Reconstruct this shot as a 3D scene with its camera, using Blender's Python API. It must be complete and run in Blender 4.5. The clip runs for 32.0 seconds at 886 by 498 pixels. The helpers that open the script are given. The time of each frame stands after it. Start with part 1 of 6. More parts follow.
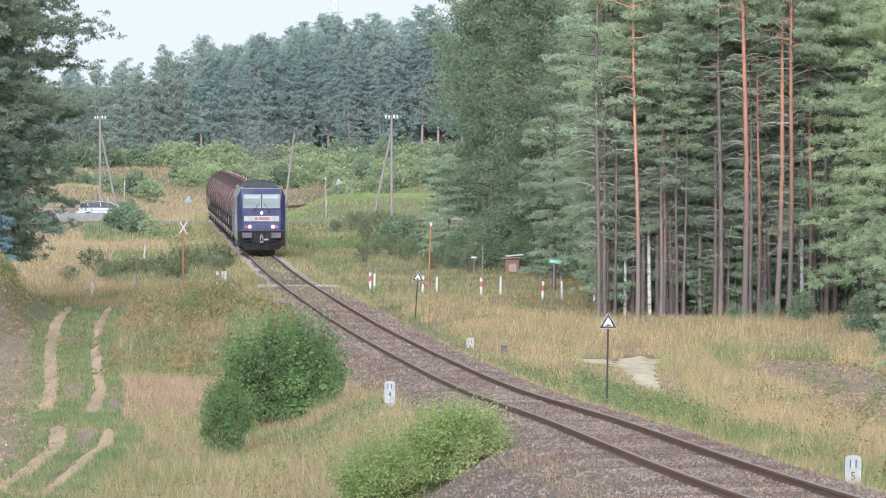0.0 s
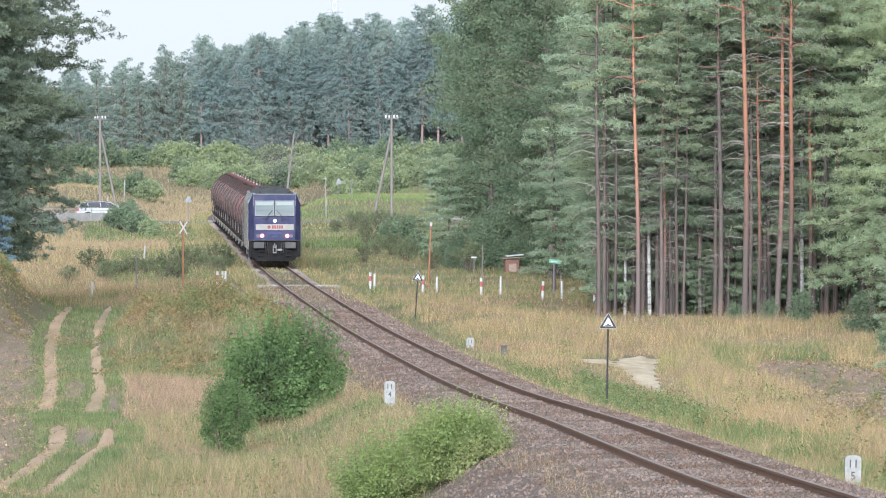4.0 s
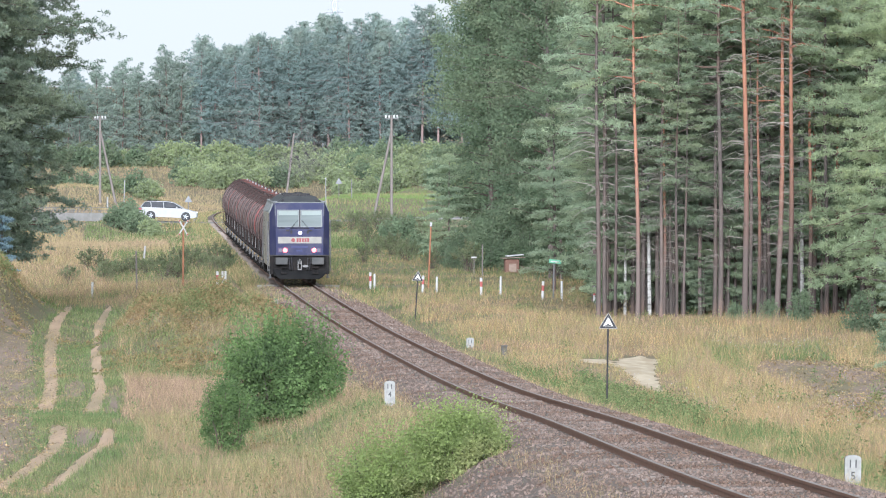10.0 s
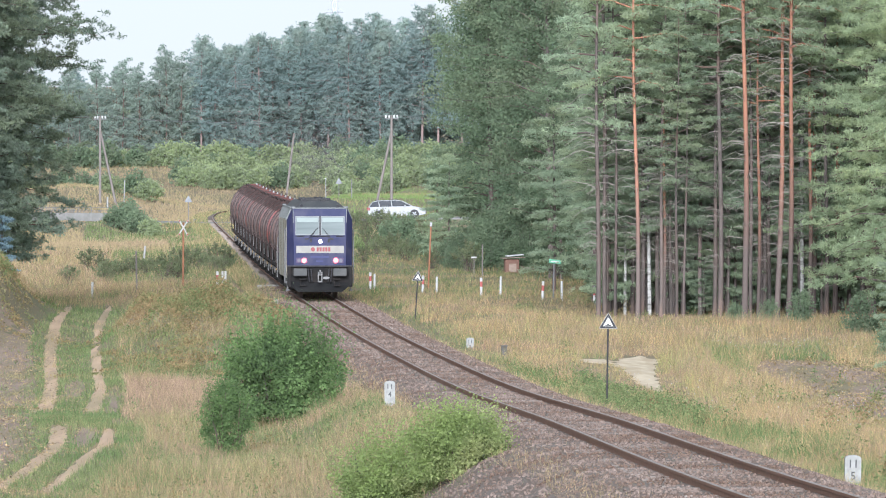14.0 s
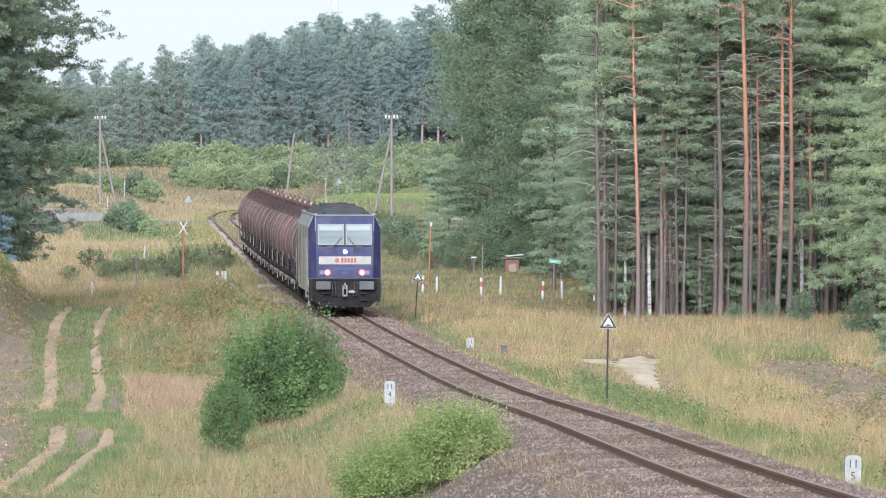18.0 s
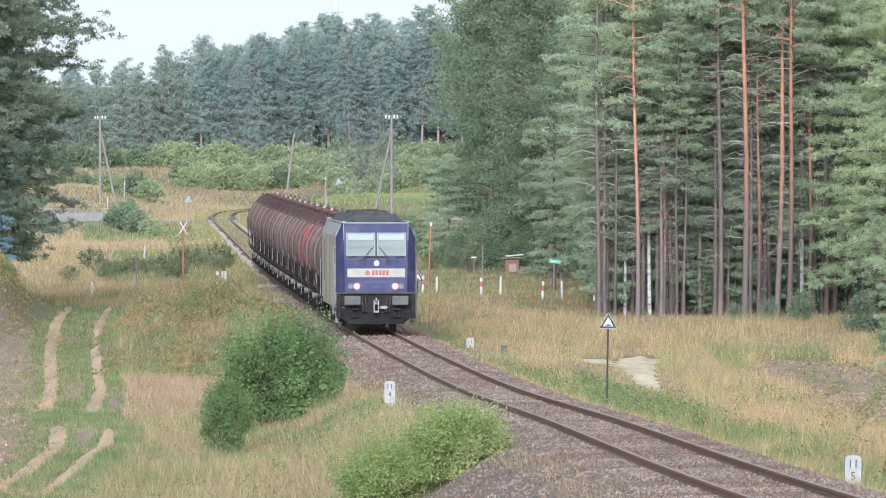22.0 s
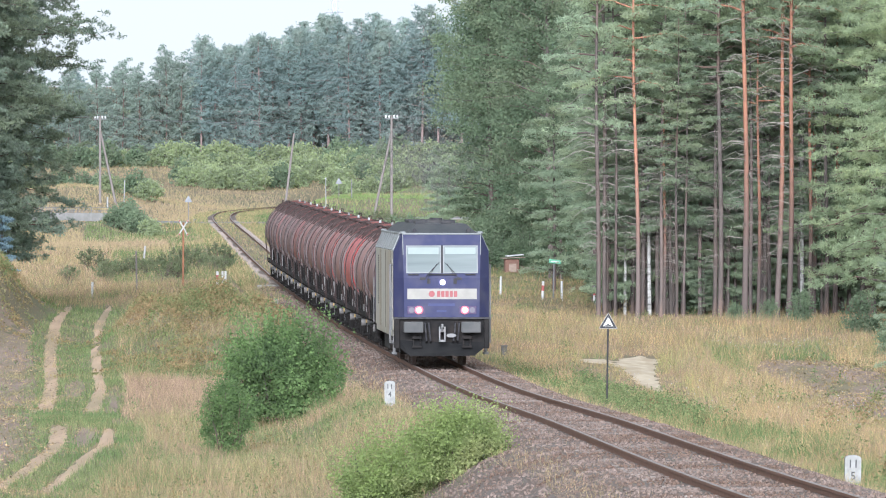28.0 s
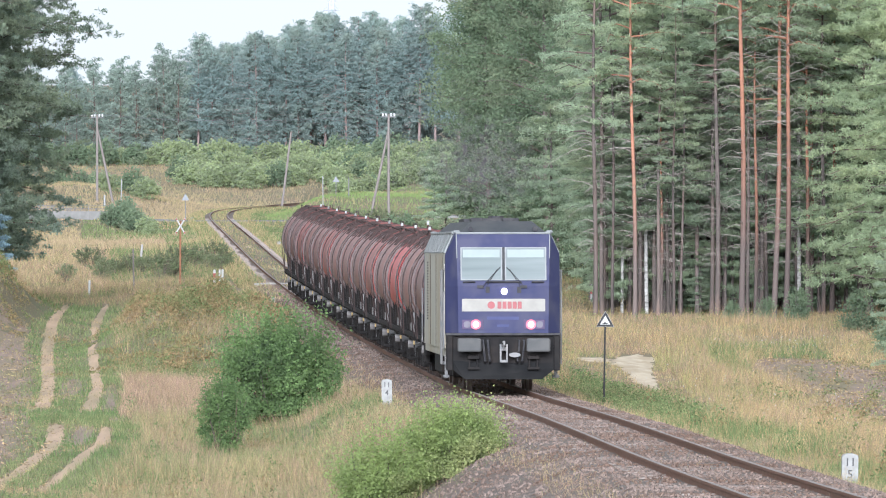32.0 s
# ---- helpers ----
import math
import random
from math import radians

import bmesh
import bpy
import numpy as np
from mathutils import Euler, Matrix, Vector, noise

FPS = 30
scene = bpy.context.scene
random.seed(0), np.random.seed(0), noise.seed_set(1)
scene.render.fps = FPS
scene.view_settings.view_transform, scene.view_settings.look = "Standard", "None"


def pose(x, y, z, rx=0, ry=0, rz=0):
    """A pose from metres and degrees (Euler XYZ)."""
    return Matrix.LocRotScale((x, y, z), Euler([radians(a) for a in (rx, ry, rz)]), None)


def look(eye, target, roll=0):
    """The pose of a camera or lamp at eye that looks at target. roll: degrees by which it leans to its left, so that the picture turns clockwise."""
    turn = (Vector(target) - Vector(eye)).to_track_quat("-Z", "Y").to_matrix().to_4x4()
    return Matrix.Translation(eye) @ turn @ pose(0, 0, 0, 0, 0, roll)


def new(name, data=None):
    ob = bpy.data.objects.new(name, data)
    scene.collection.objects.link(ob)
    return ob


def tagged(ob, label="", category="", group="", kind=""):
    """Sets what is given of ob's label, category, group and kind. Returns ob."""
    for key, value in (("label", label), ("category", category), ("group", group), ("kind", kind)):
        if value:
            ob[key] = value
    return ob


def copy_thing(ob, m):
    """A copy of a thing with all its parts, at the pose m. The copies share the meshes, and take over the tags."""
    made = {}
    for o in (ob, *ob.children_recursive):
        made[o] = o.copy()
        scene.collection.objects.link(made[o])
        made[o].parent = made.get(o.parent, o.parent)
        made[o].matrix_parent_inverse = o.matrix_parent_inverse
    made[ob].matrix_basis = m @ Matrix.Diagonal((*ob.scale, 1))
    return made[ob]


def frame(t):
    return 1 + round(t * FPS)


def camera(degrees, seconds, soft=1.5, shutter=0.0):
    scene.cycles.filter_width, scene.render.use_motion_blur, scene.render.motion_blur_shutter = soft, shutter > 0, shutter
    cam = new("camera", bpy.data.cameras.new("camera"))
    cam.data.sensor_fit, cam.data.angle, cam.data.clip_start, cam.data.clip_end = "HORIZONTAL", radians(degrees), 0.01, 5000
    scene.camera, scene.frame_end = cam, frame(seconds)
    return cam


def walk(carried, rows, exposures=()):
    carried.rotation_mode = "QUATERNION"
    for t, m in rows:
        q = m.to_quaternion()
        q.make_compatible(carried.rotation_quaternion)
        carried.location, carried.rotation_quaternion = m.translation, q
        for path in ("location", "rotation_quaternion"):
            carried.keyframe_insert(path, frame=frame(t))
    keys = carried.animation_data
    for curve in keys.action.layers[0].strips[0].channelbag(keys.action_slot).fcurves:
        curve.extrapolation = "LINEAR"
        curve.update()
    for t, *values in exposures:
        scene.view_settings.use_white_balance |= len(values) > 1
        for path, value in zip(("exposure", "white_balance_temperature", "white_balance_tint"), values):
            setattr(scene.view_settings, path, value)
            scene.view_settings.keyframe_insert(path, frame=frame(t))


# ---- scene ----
# Camera on a tripod, a long lens; a small nudge of the head near the end.
cam = camera(5.28, 32.0, soft=1.05)
EYE = (0.0, 0.0, 7.0)
walk(cam, [(0.0, pose(*EYE, 89.353, 0, 0)), (30.4, pose(*EYE, 89.353, 0, 0)), (30.7, pose(*EYE, 89.353, 0, -0.0012)),
           (31.0, pose(*EYE, 89.353, 0, -0.0067)), (31.4, pose(*EYE, 89.343, 0, -0.0165)), (32.0, pose(*EYE, 89.343, 0, -0.0175))],
     exposures=[(0.0, 1.77, 5480, 13), (10.0, 1.78, 5480, 13), (20.0, 1.82, 5470, 13), (32.0, 1.89, 5450, 14)])

# ---- light: hazy overcast day ----
world = bpy.data.worlds.new("overcast_sky")
scene.world = world
world.use_nodes = True
wn, wl = world.node_tree.nodes, world.node_tree.links
sky = wn.new("ShaderNodeTexSky")
sky.sky_type, sky.sun_disc = "NISHITA", False
sky.sun_elevation, sky.sun_rotation = radians(17), radians(184)
sky.air_density, sky.dust_density, sky.ozone_density = 1.0, 4.0, 1.0
dim = wn.new("ShaderNodeVectorMath")
dim.operation = "SCALE"
dim.inputs["Scale"].default_value = 0.06
cloud = wn.new("ShaderNodeMix")
cloud.data_type = "RGBA"
cloud.inputs["Factor"].default_value = 0.94
cloud.inputs["B"].default_value = (0.292, 0.292, 0.262, 1)
wl.new(sky.outputs["Color"], dim.inputs[0])
wl.new(dim.outputs[0], cloud.inputs["A"])
wl.new(cloud.outputs["Result"], wn["Background"].inputs["Color"])
wn["Background"].inputs["Strength"].default_value = 1.0
sun = new("sun", bpy.data.lights.new("sun", "SUN"))
sun.data.energy, sun.data.angle, sun.data.color = 2.75, radians(28), (1.0, 0.96, 0.90)
sun.matrix_world = look((-3.2, -46, 14.1), (0, 0, 0))


# ---- materials ----
def mat(name, a, b, scale=3.0, rough=0.85, metal=0.0, bump=0.3, fine=40.0, island=0.0, object_random=0.0, translucent=0.0, dist=0.02, stretch=(1, 1, 1), c=None, cscale=0.3, emission=0.0, sheen=0.0, foot=None, spec=None):
    """Two tones mixed by noise, a third by a wide noise, fine relief, and a random tint per piece."""
    m = bpy.data.materials.new(name)
    m.use_nodes = True
    n, l = m.node_tree.nodes, m.node_tree.links
    p = n["Principled BSDF"]
    p.inputs["Roughness"].default_value, p.inputs["Metallic"].default_value = rough, metal
    if sheen:
        p.inputs["Sheen Weight"].default_value, p.inputs["Sheen Roughness"].default_value = sheen, 0.6
    if rough > 0.7:
        p.inputs["Specular IOR Level"].default_value = 0.25
    if spec is not None:
        p.inputs["Specular IOR Level"].default_value = spec
    co = n.new("ShaderNodeTexCoord")
    mp = n.new("ShaderNodeMapping")
    mp.inputs["Scale"].default_value = stretch
    l.new(co.outputs["Object"], mp.inputs["Vector"])

    def tex(s, detail=4.0):
        t = n.new("ShaderNodeTexNoise")
        t.inputs["Scale"].default_value, t.inputs["Detail"].default_value = s, detail
        l.new(mp.outputs["Vector"], t.inputs["Vector"])
        return t

    def blend(fac, x, y, mode="MIX"):
        q = n.new("ShaderNodeMix")
        q.data_type, q.blend_type = "RGBA", mode
        for socket, v in (("Factor", fac), ("A", x), ("B", y)):
            if isinstance(v, bpy.types.NodeSocket):
                l.new(v, q.inputs[socket])
            else:
                q.inputs[socket].default_value = v if socket == "Factor" else (*v, 1)
        return q.outputs["Result"]

    def sharpen(s, lo, hi):
        r = n.new("ShaderNodeMapRange")
        r.inputs["From Min"].default_value, r.inputs["From Max"].default_value = lo, hi
        l.new(s, r.inputs["Value"])
        return r.outputs["Result"]

    col = blend(sharpen(tex(scale).outputs["Fac"], 0.35, 0.65), a, b)
    if c:
        col = blend(sharpen(tex(cscale, 3.0).outputs["Fac"], 0.45, 0.62), col, c)
    if foot:
        sep = n.new("ShaderNodeSeparateXYZ")
        l.new(co.outputs["Object"], sep.inputs["Vector"])
        col = blend(sharpen(sep.outputs["Z"], 2.5, 8.0), foot, col)
    for amount, node, socket in ((island, "ShaderNodeNewGeometry", "Random Per Island"), (object_random, "ShaderNodeObjectInfo", "Random")):
        if amount:
            g = n.new(node)
            hsv = n.new("ShaderNodeHueSaturation")
            r = n.new("ShaderNodeMapRange")
            r.inputs["To Min"].default_value, r.inputs["To Max"].default_value = 1 - amount, 1 + amount
            l.new(g.outputs[socket], r.inputs["Value"])
            l.new(r.outputs["Result"], hsv.inputs["Value"])
            l.new(col, hsv.inputs["Color"])
            col = hsv.outputs["Color"]
    l.new(col, p.inputs["Base Color"])
    if bump:
        bp = n.new("ShaderNodeBump")
        bp.inputs["Strength"].default_value, bp.inputs["Distance"].default_value = bump, dist
        l.new(tex(fine).outputs["Fac"], bp.inputs["Height"])
        l.new(bp.outputs["Normal"], p.inputs["Normal"])
    if translucent:
        t = n.new("ShaderNodeBsdfTranslucent")
        l.new(col, t.inputs["Color"])
        mx = n.new("ShaderNodeMixShader")
        mx.inputs["Fac"].default_value = translucent
        l.new(p.outputs["BSDF"], mx.inputs[1])
        l.new(t.outputs["BSDF"], mx.inputs[2])
        l.new(mx.outputs["Shader"], n["Material Output"].inputs["Surface"])
    if emission:
        p.inputs["Emission Color"].default_value = (*a, 1)
        p.inputs["Emission Strength"].default_value = emission
    return m


def glow(name, colour, strength):
    m = mat(name, colour, colour, bump=0)
    p = m.node_tree.nodes["Principled BSDF"]
    p.inputs["Emission Color"].default_value, p.inputs["Emission Strength"].default_value = (*colour, 1), strength
    return m


DRY = mat("dry_grass", (0.355, 0.255, 0.142), (0.281, 0.206, 0.11), 0.35, island=0.55, bump=0, translucent=0.3, c=(0.267, 0.224, 0.104), cscale=0.14)
STRAW = mat("straw_grass", (0.387, 0.274, 0.138), (0.309, 0.209, 0.104), 0.35, island=0.55, bump=0, translucent=0.3, c=(0.241, 0.227, 0.0921), cscale=0.2)
GREEN = mat("green_grass", (0.136, 0.174, 0.0697), (0.174, 0.192, 0.0836), 0.6, island=0.55, bump=0, translucent=0.4, c=(0.101, 0.151, 0.0558), cscale=0.15)
FERN = mat("bracken", (0.19, 0.15, 0.068), (0.26, 0.17, 0.09), 0.9, island=0.4, bump=0, translucent=0.35, c=(0.13, 0.16, 0.062), cscale=0.45)
YELLOWGREEN = mat("yellow_green_grass", (0.217, 0.221, 0.0975), (0.179, 0.193, 0.0819), 0.5, island=0.5, bump=0, translucent=0.35, c=(0.236, 0.213, 0.109), cscale=0.3)
EARTH = mat("ground", (0.135, 0.111, 0.0648), (0.106, 0.106, 0.054), 0.5, bump=0.6, fine=6.0, dist=0.08, c=(0.158, 0.124, 0.0756), cscale=0.06)
PALESAND = mat("pale_dry_sand", (0.46, 0.386, 0.276), (0.368, 0.304, 0.216), 2.5, bump=0.1, fine=12, dist=0.02, c=(0.331, 0.267, 0.175), cscale=1.6, stretch=(1, 0.1, 1))
PINKGRASS = mat("reddish_grass_heads", (0.287, 0.196, 0.144), (0.235, 0.161, 0.109), 0.5, island=0.5, bump=0, translucent=0.3, c=(0.322, 0.235, 0.148), cscale=0.3)
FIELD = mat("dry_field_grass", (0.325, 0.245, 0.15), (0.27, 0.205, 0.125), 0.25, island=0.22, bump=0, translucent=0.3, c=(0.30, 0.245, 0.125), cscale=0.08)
MEADOW = mat("fresh_meadow_grass", (0.19, 0.255, 0.085), (0.165, 0.225, 0.08), 0.3, island=0.22, bump=0, translucent=0.4)
SCRUB = mat("olive_scrub_leaves", (0.134, 0.158, 0.0775), (0.148, 0.143, 0.08), 0.8, island=0.35, object_random=0.2, bump=0, translucent=0.4, c=(0.112, 0.149, 0.0675), cscale=0.5, sheen=0.1)
FADED = mat("faded_black_numbers", (0.055, 0.055, 0.055), (0.08, 0.08, 0.078), 8.0, rough=0.8, bump=0)
STUB = mat("dark_old_concrete", (0.075, 0.07, 0.062), (0.10, 0.094, 0.085), 4.0, bump=0.3, fine=30, dist=0.01)
PARAPET = mat("old_grey_concrete", (0.155, 0.151, 0.14), (0.122, 0.119, 0.108), 2.0, bump=0.3, fine=30, dist=0.01)
SAND = mat("sand_track", (0.395, 0.282, 0.183), (0.31, 0.221, 0.146), 2.5, bump=0.1, fine=12, dist=0.02, c=(0.254, 0.197, 0.117), cscale=0.9, stretch=(1, 0.06, 1))
SOIL = mat("bare_soil", (0.16, 0.116, 0.0903), (0.227, 0.166, 0.129), 3.0, bump=0.1, fine=12, dist=0.02, c=(0.147, 0.124, 0.0688), cscale=0.8, stretch=(1, 0.06, 1))
BALLAST = mat("ballast_bed", (0.078, 0.06, 0.048), (0.138, 0.112, 0.093), 13.0, bump=0.4, fine=30, dist=0.03, c=(0.105, 0.075, 0.058), cscale=0.9, stretch=(1, 0.2, 1))
STONE = mat("ballast_stone", (0.122, 0.0914, 0.0742), (0.162, 0.124, 0.104), 4.0, island=0.36, bump=0.2, fine=60, c=(0.101, 0.0664, 0.0485), cscale=0.35)
RAILRUST = mat("rusty_rail", (0.125, 0.066, 0.042), (0.17, 0.092, 0.06), 6.0, rough=0.8, bump=0.4, fine=50, dist=0.005)
RAILTOP = mat("worn_rail_head", (0.20, 0.16, 0.135), (0.15, 0.115, 0.095), 8.0, rough=0.55, metal=0.3, bump=0.05)
SLEEPER = mat("old_timber_sleeper", (0.156, 0.127, 0.107), (0.213, 0.18, 0.156), 5.0, object_random=0.25, bump=0.5, fine=30, stretch=(0.3, 1, 1))
CONCRETE = mat("concrete", (0.295, 0.287, 0.262), (0.23, 0.221, 0.205), 3.0, bump=0.3, fine=40, dist=0.01)
ASPHALT = mat("asphalt", (0.13, 0.128, 0.12), (0.16, 0.155, 0.145), 2.0, bump=0.1, fine=60, dist=0.01)
WHITE = mat("white_paint", (0.38, 0.375, 0.355), (0.31, 0.305, 0.285), 6.0, rough=0.6, bump=0.1)
RED = mat("red_paint", (0.29, 0.06, 0.05), (0.24, 0.06, 0.05), 6.0, rough=0.6, bump=0.1)
BLACK = mat("black_paint", (0.025, 0.025, 0.028), (0.045, 0.043, 0.042), 6.0, rough=0.6, bump=0.1, spec=0.1)
IRON = mat("grey_painted_iron", (0.10, 0.105, 0.105), (0.15, 0.14, 0.13), 6.0, rough=0.6, bump=0.2)
RUST = mat("orange_rusty_steel", (0.25, 0.12, 0.06), (0.18, 0.085, 0.05), 5.0, rough=0.8, bump=0.3)
POLEWOOD = mat("grey_weathered_pole", (0.125, 0.11, 0.098), (0.165, 0.145, 0.13), 3.0, bump=0.4, fine=30, stretch=(4, 4, 0.4))
PINEBARK = mat("pine_bark", (0.29, 0.135, 0.08), (0.20, 0.10, 0.066), 1.6, bump=0.7, fine=12, dist=0.04, stretch=(3, 3, 0.8), object_random=0.2, foot=(0.102, 0.08, 0.07))
GREYBARK = mat("grey_bark", (0.0697, 0.059, 0.0525), (0.111, 0.0902, 0.0787), 2.0, bump=0.8, fine=12, dist=0.04, stretch=(3, 3, 0.6), object_random=0.25, c=(0.135, 0.0902, 0.0697), cscale=0.3)
BIRCHBARK = mat("birch_bark", (0.434, 0.42, 0.385), (0.07, 0.063, 0.056), 2.6, bump=0.3, fine=20, stretch=(1, 1, 3), c=(0.364, 0.35, 0.322), cscale=1.2)
# grey-pink bark with distance haze mixed into the tone
FARBARK = mat("haze_tinted_far_bark", (0.211, 0.153, 0.135), (0.171, 0.131, 0.117), 1.5, bump=0.4, fine=8, dist=0.04, object_random=0.2)
TWIG = mat("dead_twigs", (0.169, 0.148, 0.126), (0.216, 0.191, 0.166), 1.0, bump=0)
# needle green lightened and desaturated so the colour itself holds some haze
NEEDLE = mat("haze_paled_pine_needles", (0.329, 0.394, 0.251), (0.276, 0.355, 0.239), 0.6, island=0.22, object_random=0.15, bump=0, translucent=0.6, c=(0.336, 0.388, 0.226), cscale=0.25, sheen=0.15)
LEAF = mat("deciduous_leaves", (0.142, 0.194, 0.107), (0.114, 0.165, 0.0986), 0.7, island=0.22, object_random=0.1, bump=0, translucent=0.5, c=(0.176, 0.214, 0.123), cscale=0.35, sheen=0.1)
# needles paler and bluer: distance haze put into the base colour
FARNEEDLE = mat("haze_tinted_pine_needles", (0.243, 0.318, 0.289), (0.21, 0.285, 0.268), 0.5, island=0.12, object_random=0.14, bump=0, translucent=0.55, c=(0.285, 0.344, 0.281), cscale=0.12, sheen=0.2)
FARLEAF = mat("far_birch_leaves", (0.24, 0.285, 0.125), (0.195, 0.245, 0.12), 0.5, island=0.25, object_random=0.15, bump=0, translucent=0.5, sheen=0.3)
# greyed birch leaves, haze included in the colour
FARBIRCH = mat("haze_tinted_birch_leaves", (0.221, 0.274, 0.216), (0.184, 0.237, 0.196), 0.5, island=0.18, object_random=0.12, bump=0, translucent=0.5, sheen=0.2)
OLDNEEDLE = mat("old_pine_needles", (0.171, 0.221, 0.15), (0.132, 0.184, 0.132), 0.6, island=0.22, object_random=0.1, bump=0, translucent=0.55, c=(0.198, 0.238, 0.144), cscale=0.3, sheen=0.3)
LIGHTNEEDLE = mat("light_pine_needles", (0.309, 0.375, 0.209), (0.256, 0.326, 0.189), 0.6, island=0.22, object_random=0.1, bump=0, translucent=0.55, c=(0.357, 0.411, 0.214), cscale=0.3, sheen=0.15)
STONEWHITE = mat("whitewashed_stone", (0.248, 0.247, 0.23), (0.184, 0.182, 0.168), 9.0, bump=0.2)
BUSHLEAF = mat("dark_bush_leaves", (0.104, 0.17, 0.0471), (0.0711, 0.124, 0.0371), 1.0, rough=0.7, island=0.28, bump=0, translucent=0.5, c=(0.146, 0.23, 0.0714), cscale=0.7, sheen=0.1)
LIGHTLEAF = mat("light_bush_leaves", (0.213, 0.277, 0.0785), (0.17, 0.229, 0.068), 1.0, rough=0.7, island=0.25, bump=0, translucent=0.5, c=(0.312, 0.343, 0.131), cscale=0.7, sheen=0.1)
SPRUCE = mat("blue_spruce_needles", (0.192, 0.264, 0.288), (0.144, 0.216, 0.24), 0.9, island=0.3, bump=0, translucent=0.2)


# ---- small mesh kit ----
class Kit:
    """Collects vertices and faces of one mesh."""

    def __init__(self):
        self.v, self.f, self.n = [], [], 0

    def add(self, verts, faces):
        k = self.n
        self.v.extend(verts)
        self.f.extend([tuple(i + k for i in f) for f in faces])
        self.n += len(verts)
        return self

    def box(self, x0, x1, y0, y1, z0, z1, bevel=0.0, m=None):
        if not bevel:
            vs = [(x, y, z) for z in (z0, z1) for x, y in ((x0, y0), (x1, y0), (x1, y1), (x0, y1))]
            fs = [(3, 2, 1, 0), (4, 5, 6, 7), (0, 1, 5, 4), (1, 2, 6, 5), (2, 3, 7, 6), (3, 0, 4, 7)]
        else:
            b = bevel
            ring = lambda i: [(x0 + b, y0 + i), (x1 - b, y0 + i), (x1 - i, y0 + b), (x1 - i, y1 - b), (x1 - b, y1 - i), (x0 + b, y1 - i), (x0 + i, y1 - b), (x0 + i, y0 + b)]
            full, small = ring(0.0), ring(b)
            vs = [(x, y, z0) for x, y in small] + [(x, y, z0 + b) for x, y in full] + [(x, y, z1 - b) for x, y in full] + [(x, y, z1) for x, y in small]
            fs = [tuple(range(7, -1, -1)), tuple(range(24, 32))]
            fs += [(8 * r + i, 8 * r + (i + 1) % 8, 8 * r + 8 + (i + 1) % 8, 8 * r + 8 + i) for r in range(3) for i in range(8)]
        if m:
            vs = [tuple(m @ Vector(p)) for p in vs]
        return self.add(vs, fs)

    def tube(self, path, radii, sides=8, cap=True):
        """A round bar along a path; radii one for all or one a point."""
        path = [Vector(p) for p in path]
        radii = [radii] * len(path) if isinstance(radii, (int, float)) else radii
        vs, fs = [], []
        for i, p in enumerate(path):
            t = (path[min(i + 1, len(path) - 1)] - path[max(i - 1, 0)]).normalized()
            u = t.cross(Vector((0, 0, 1)) if abs(t.z) < 0.9 else Vector((1, 0, 0))).normalized()
            w = t.cross(u)
            vs += [tuple(p + float(radii[i]) * (math.cos(a) * u + math.sin(a) * w)) for a in (math.tau * k / sides for k in range(sides))]
        for i in range(len(path) - 1):
            fs += [(sides * i + k, sides * i + (k + 1) % sides, sides * (i + 1) + (k + 1) % sides, sides * (i + 1) + k) for k in range(sides)]
        if cap:
            fs += [tuple(range(sides - 1, -1, -1)), tuple(sides * (len(path) - 1) + k for k in range(sides))]
        return self.add(vs, fs)

    def loft(self, rings, cap=True):
        """Skin over closed rings of equal count."""
        k = len(rings[0])
        vs = [tuple(p) for r in rings for p in r]
        fs = [(k * i + j, k * i + (j + 1) % k, k * (i + 1) + (j + 1) % k, k * (i + 1) + j) for i in range(len(rings) - 1) for j in range(k)]
        if cap:
            fs += [tuple(range(k - 1, -1, -1)), tuple(k * (len(rings) - 1) + j for j in range(k))]
        return self.add(vs, fs)

    def prism(self, outline, y0, y1):
        """An outline in x, z pushed from y0 to y1."""
        return self.loft([[(x, y0, z) for x, z in outline], [(x, y1, z) for x, z in outline]])

    def mesh(self, name, material, smooth=False):
        me = bpy.data.meshes.new(name)
        me.from_pydata(self.v, [], self.f)
        me.materials.append(material)
        bm = bmesh.new()
        bm.from_mesh(me)
        bmesh.ops.recalc_face_normals(bm, faces=bm.faces)
        bm.to_mesh(me)
        bm.free()
        if smooth:
            me.shade_smooth()
            me.set_sharp_from_angle(angle=radians(40))
        return me


def part(name, kit, material, parent=None, label="", smooth=False, at=None):
    """Links a kit (or a mesh) as one mesh object, under a thing or a part."""
    ob = new(name, kit.mesh(name, material, smooth) if isinstance(kit, Kit) else kit)
    ob.parent = parent
    if at is not None:
        ob.matrix_basis = at
    return tagged(ob, label)


def thing(name, label, category, m=None, group="", kind=""):
    ob = new(name)
    if m is not None:
        ob.matrix_basis = m
    return tagged(ob, label, category, group, kind)


def soup(name, verts, k, material):
    """A mesh of loose k-cornered faces from an array of n * k corners."""
    n = len(verts) // k
    me = bpy.data.meshes.new(name)
    me.vertices.add(n * k)
    me.vertices.foreach_set("co", np.ascontiguousarray(verts, dtype=np.float32).ravel())
    me.loops.add(n * k)
    me.loops.foreach_set("vertex_index", np.arange(n * k, dtype=np.int32))
    me.polygons.add(n)
    me.polygons.foreach_set("loop_start", np.arange(0, n * k, k, dtype=np.int32))
    me.materials.append(material)
    me.update(calc_edges=True)
    return me


def unit(n, rng):
    v = rng.normal(size=(n, 3))
    return v / np.linalg.norm(v, axis=1, keepdims=True)


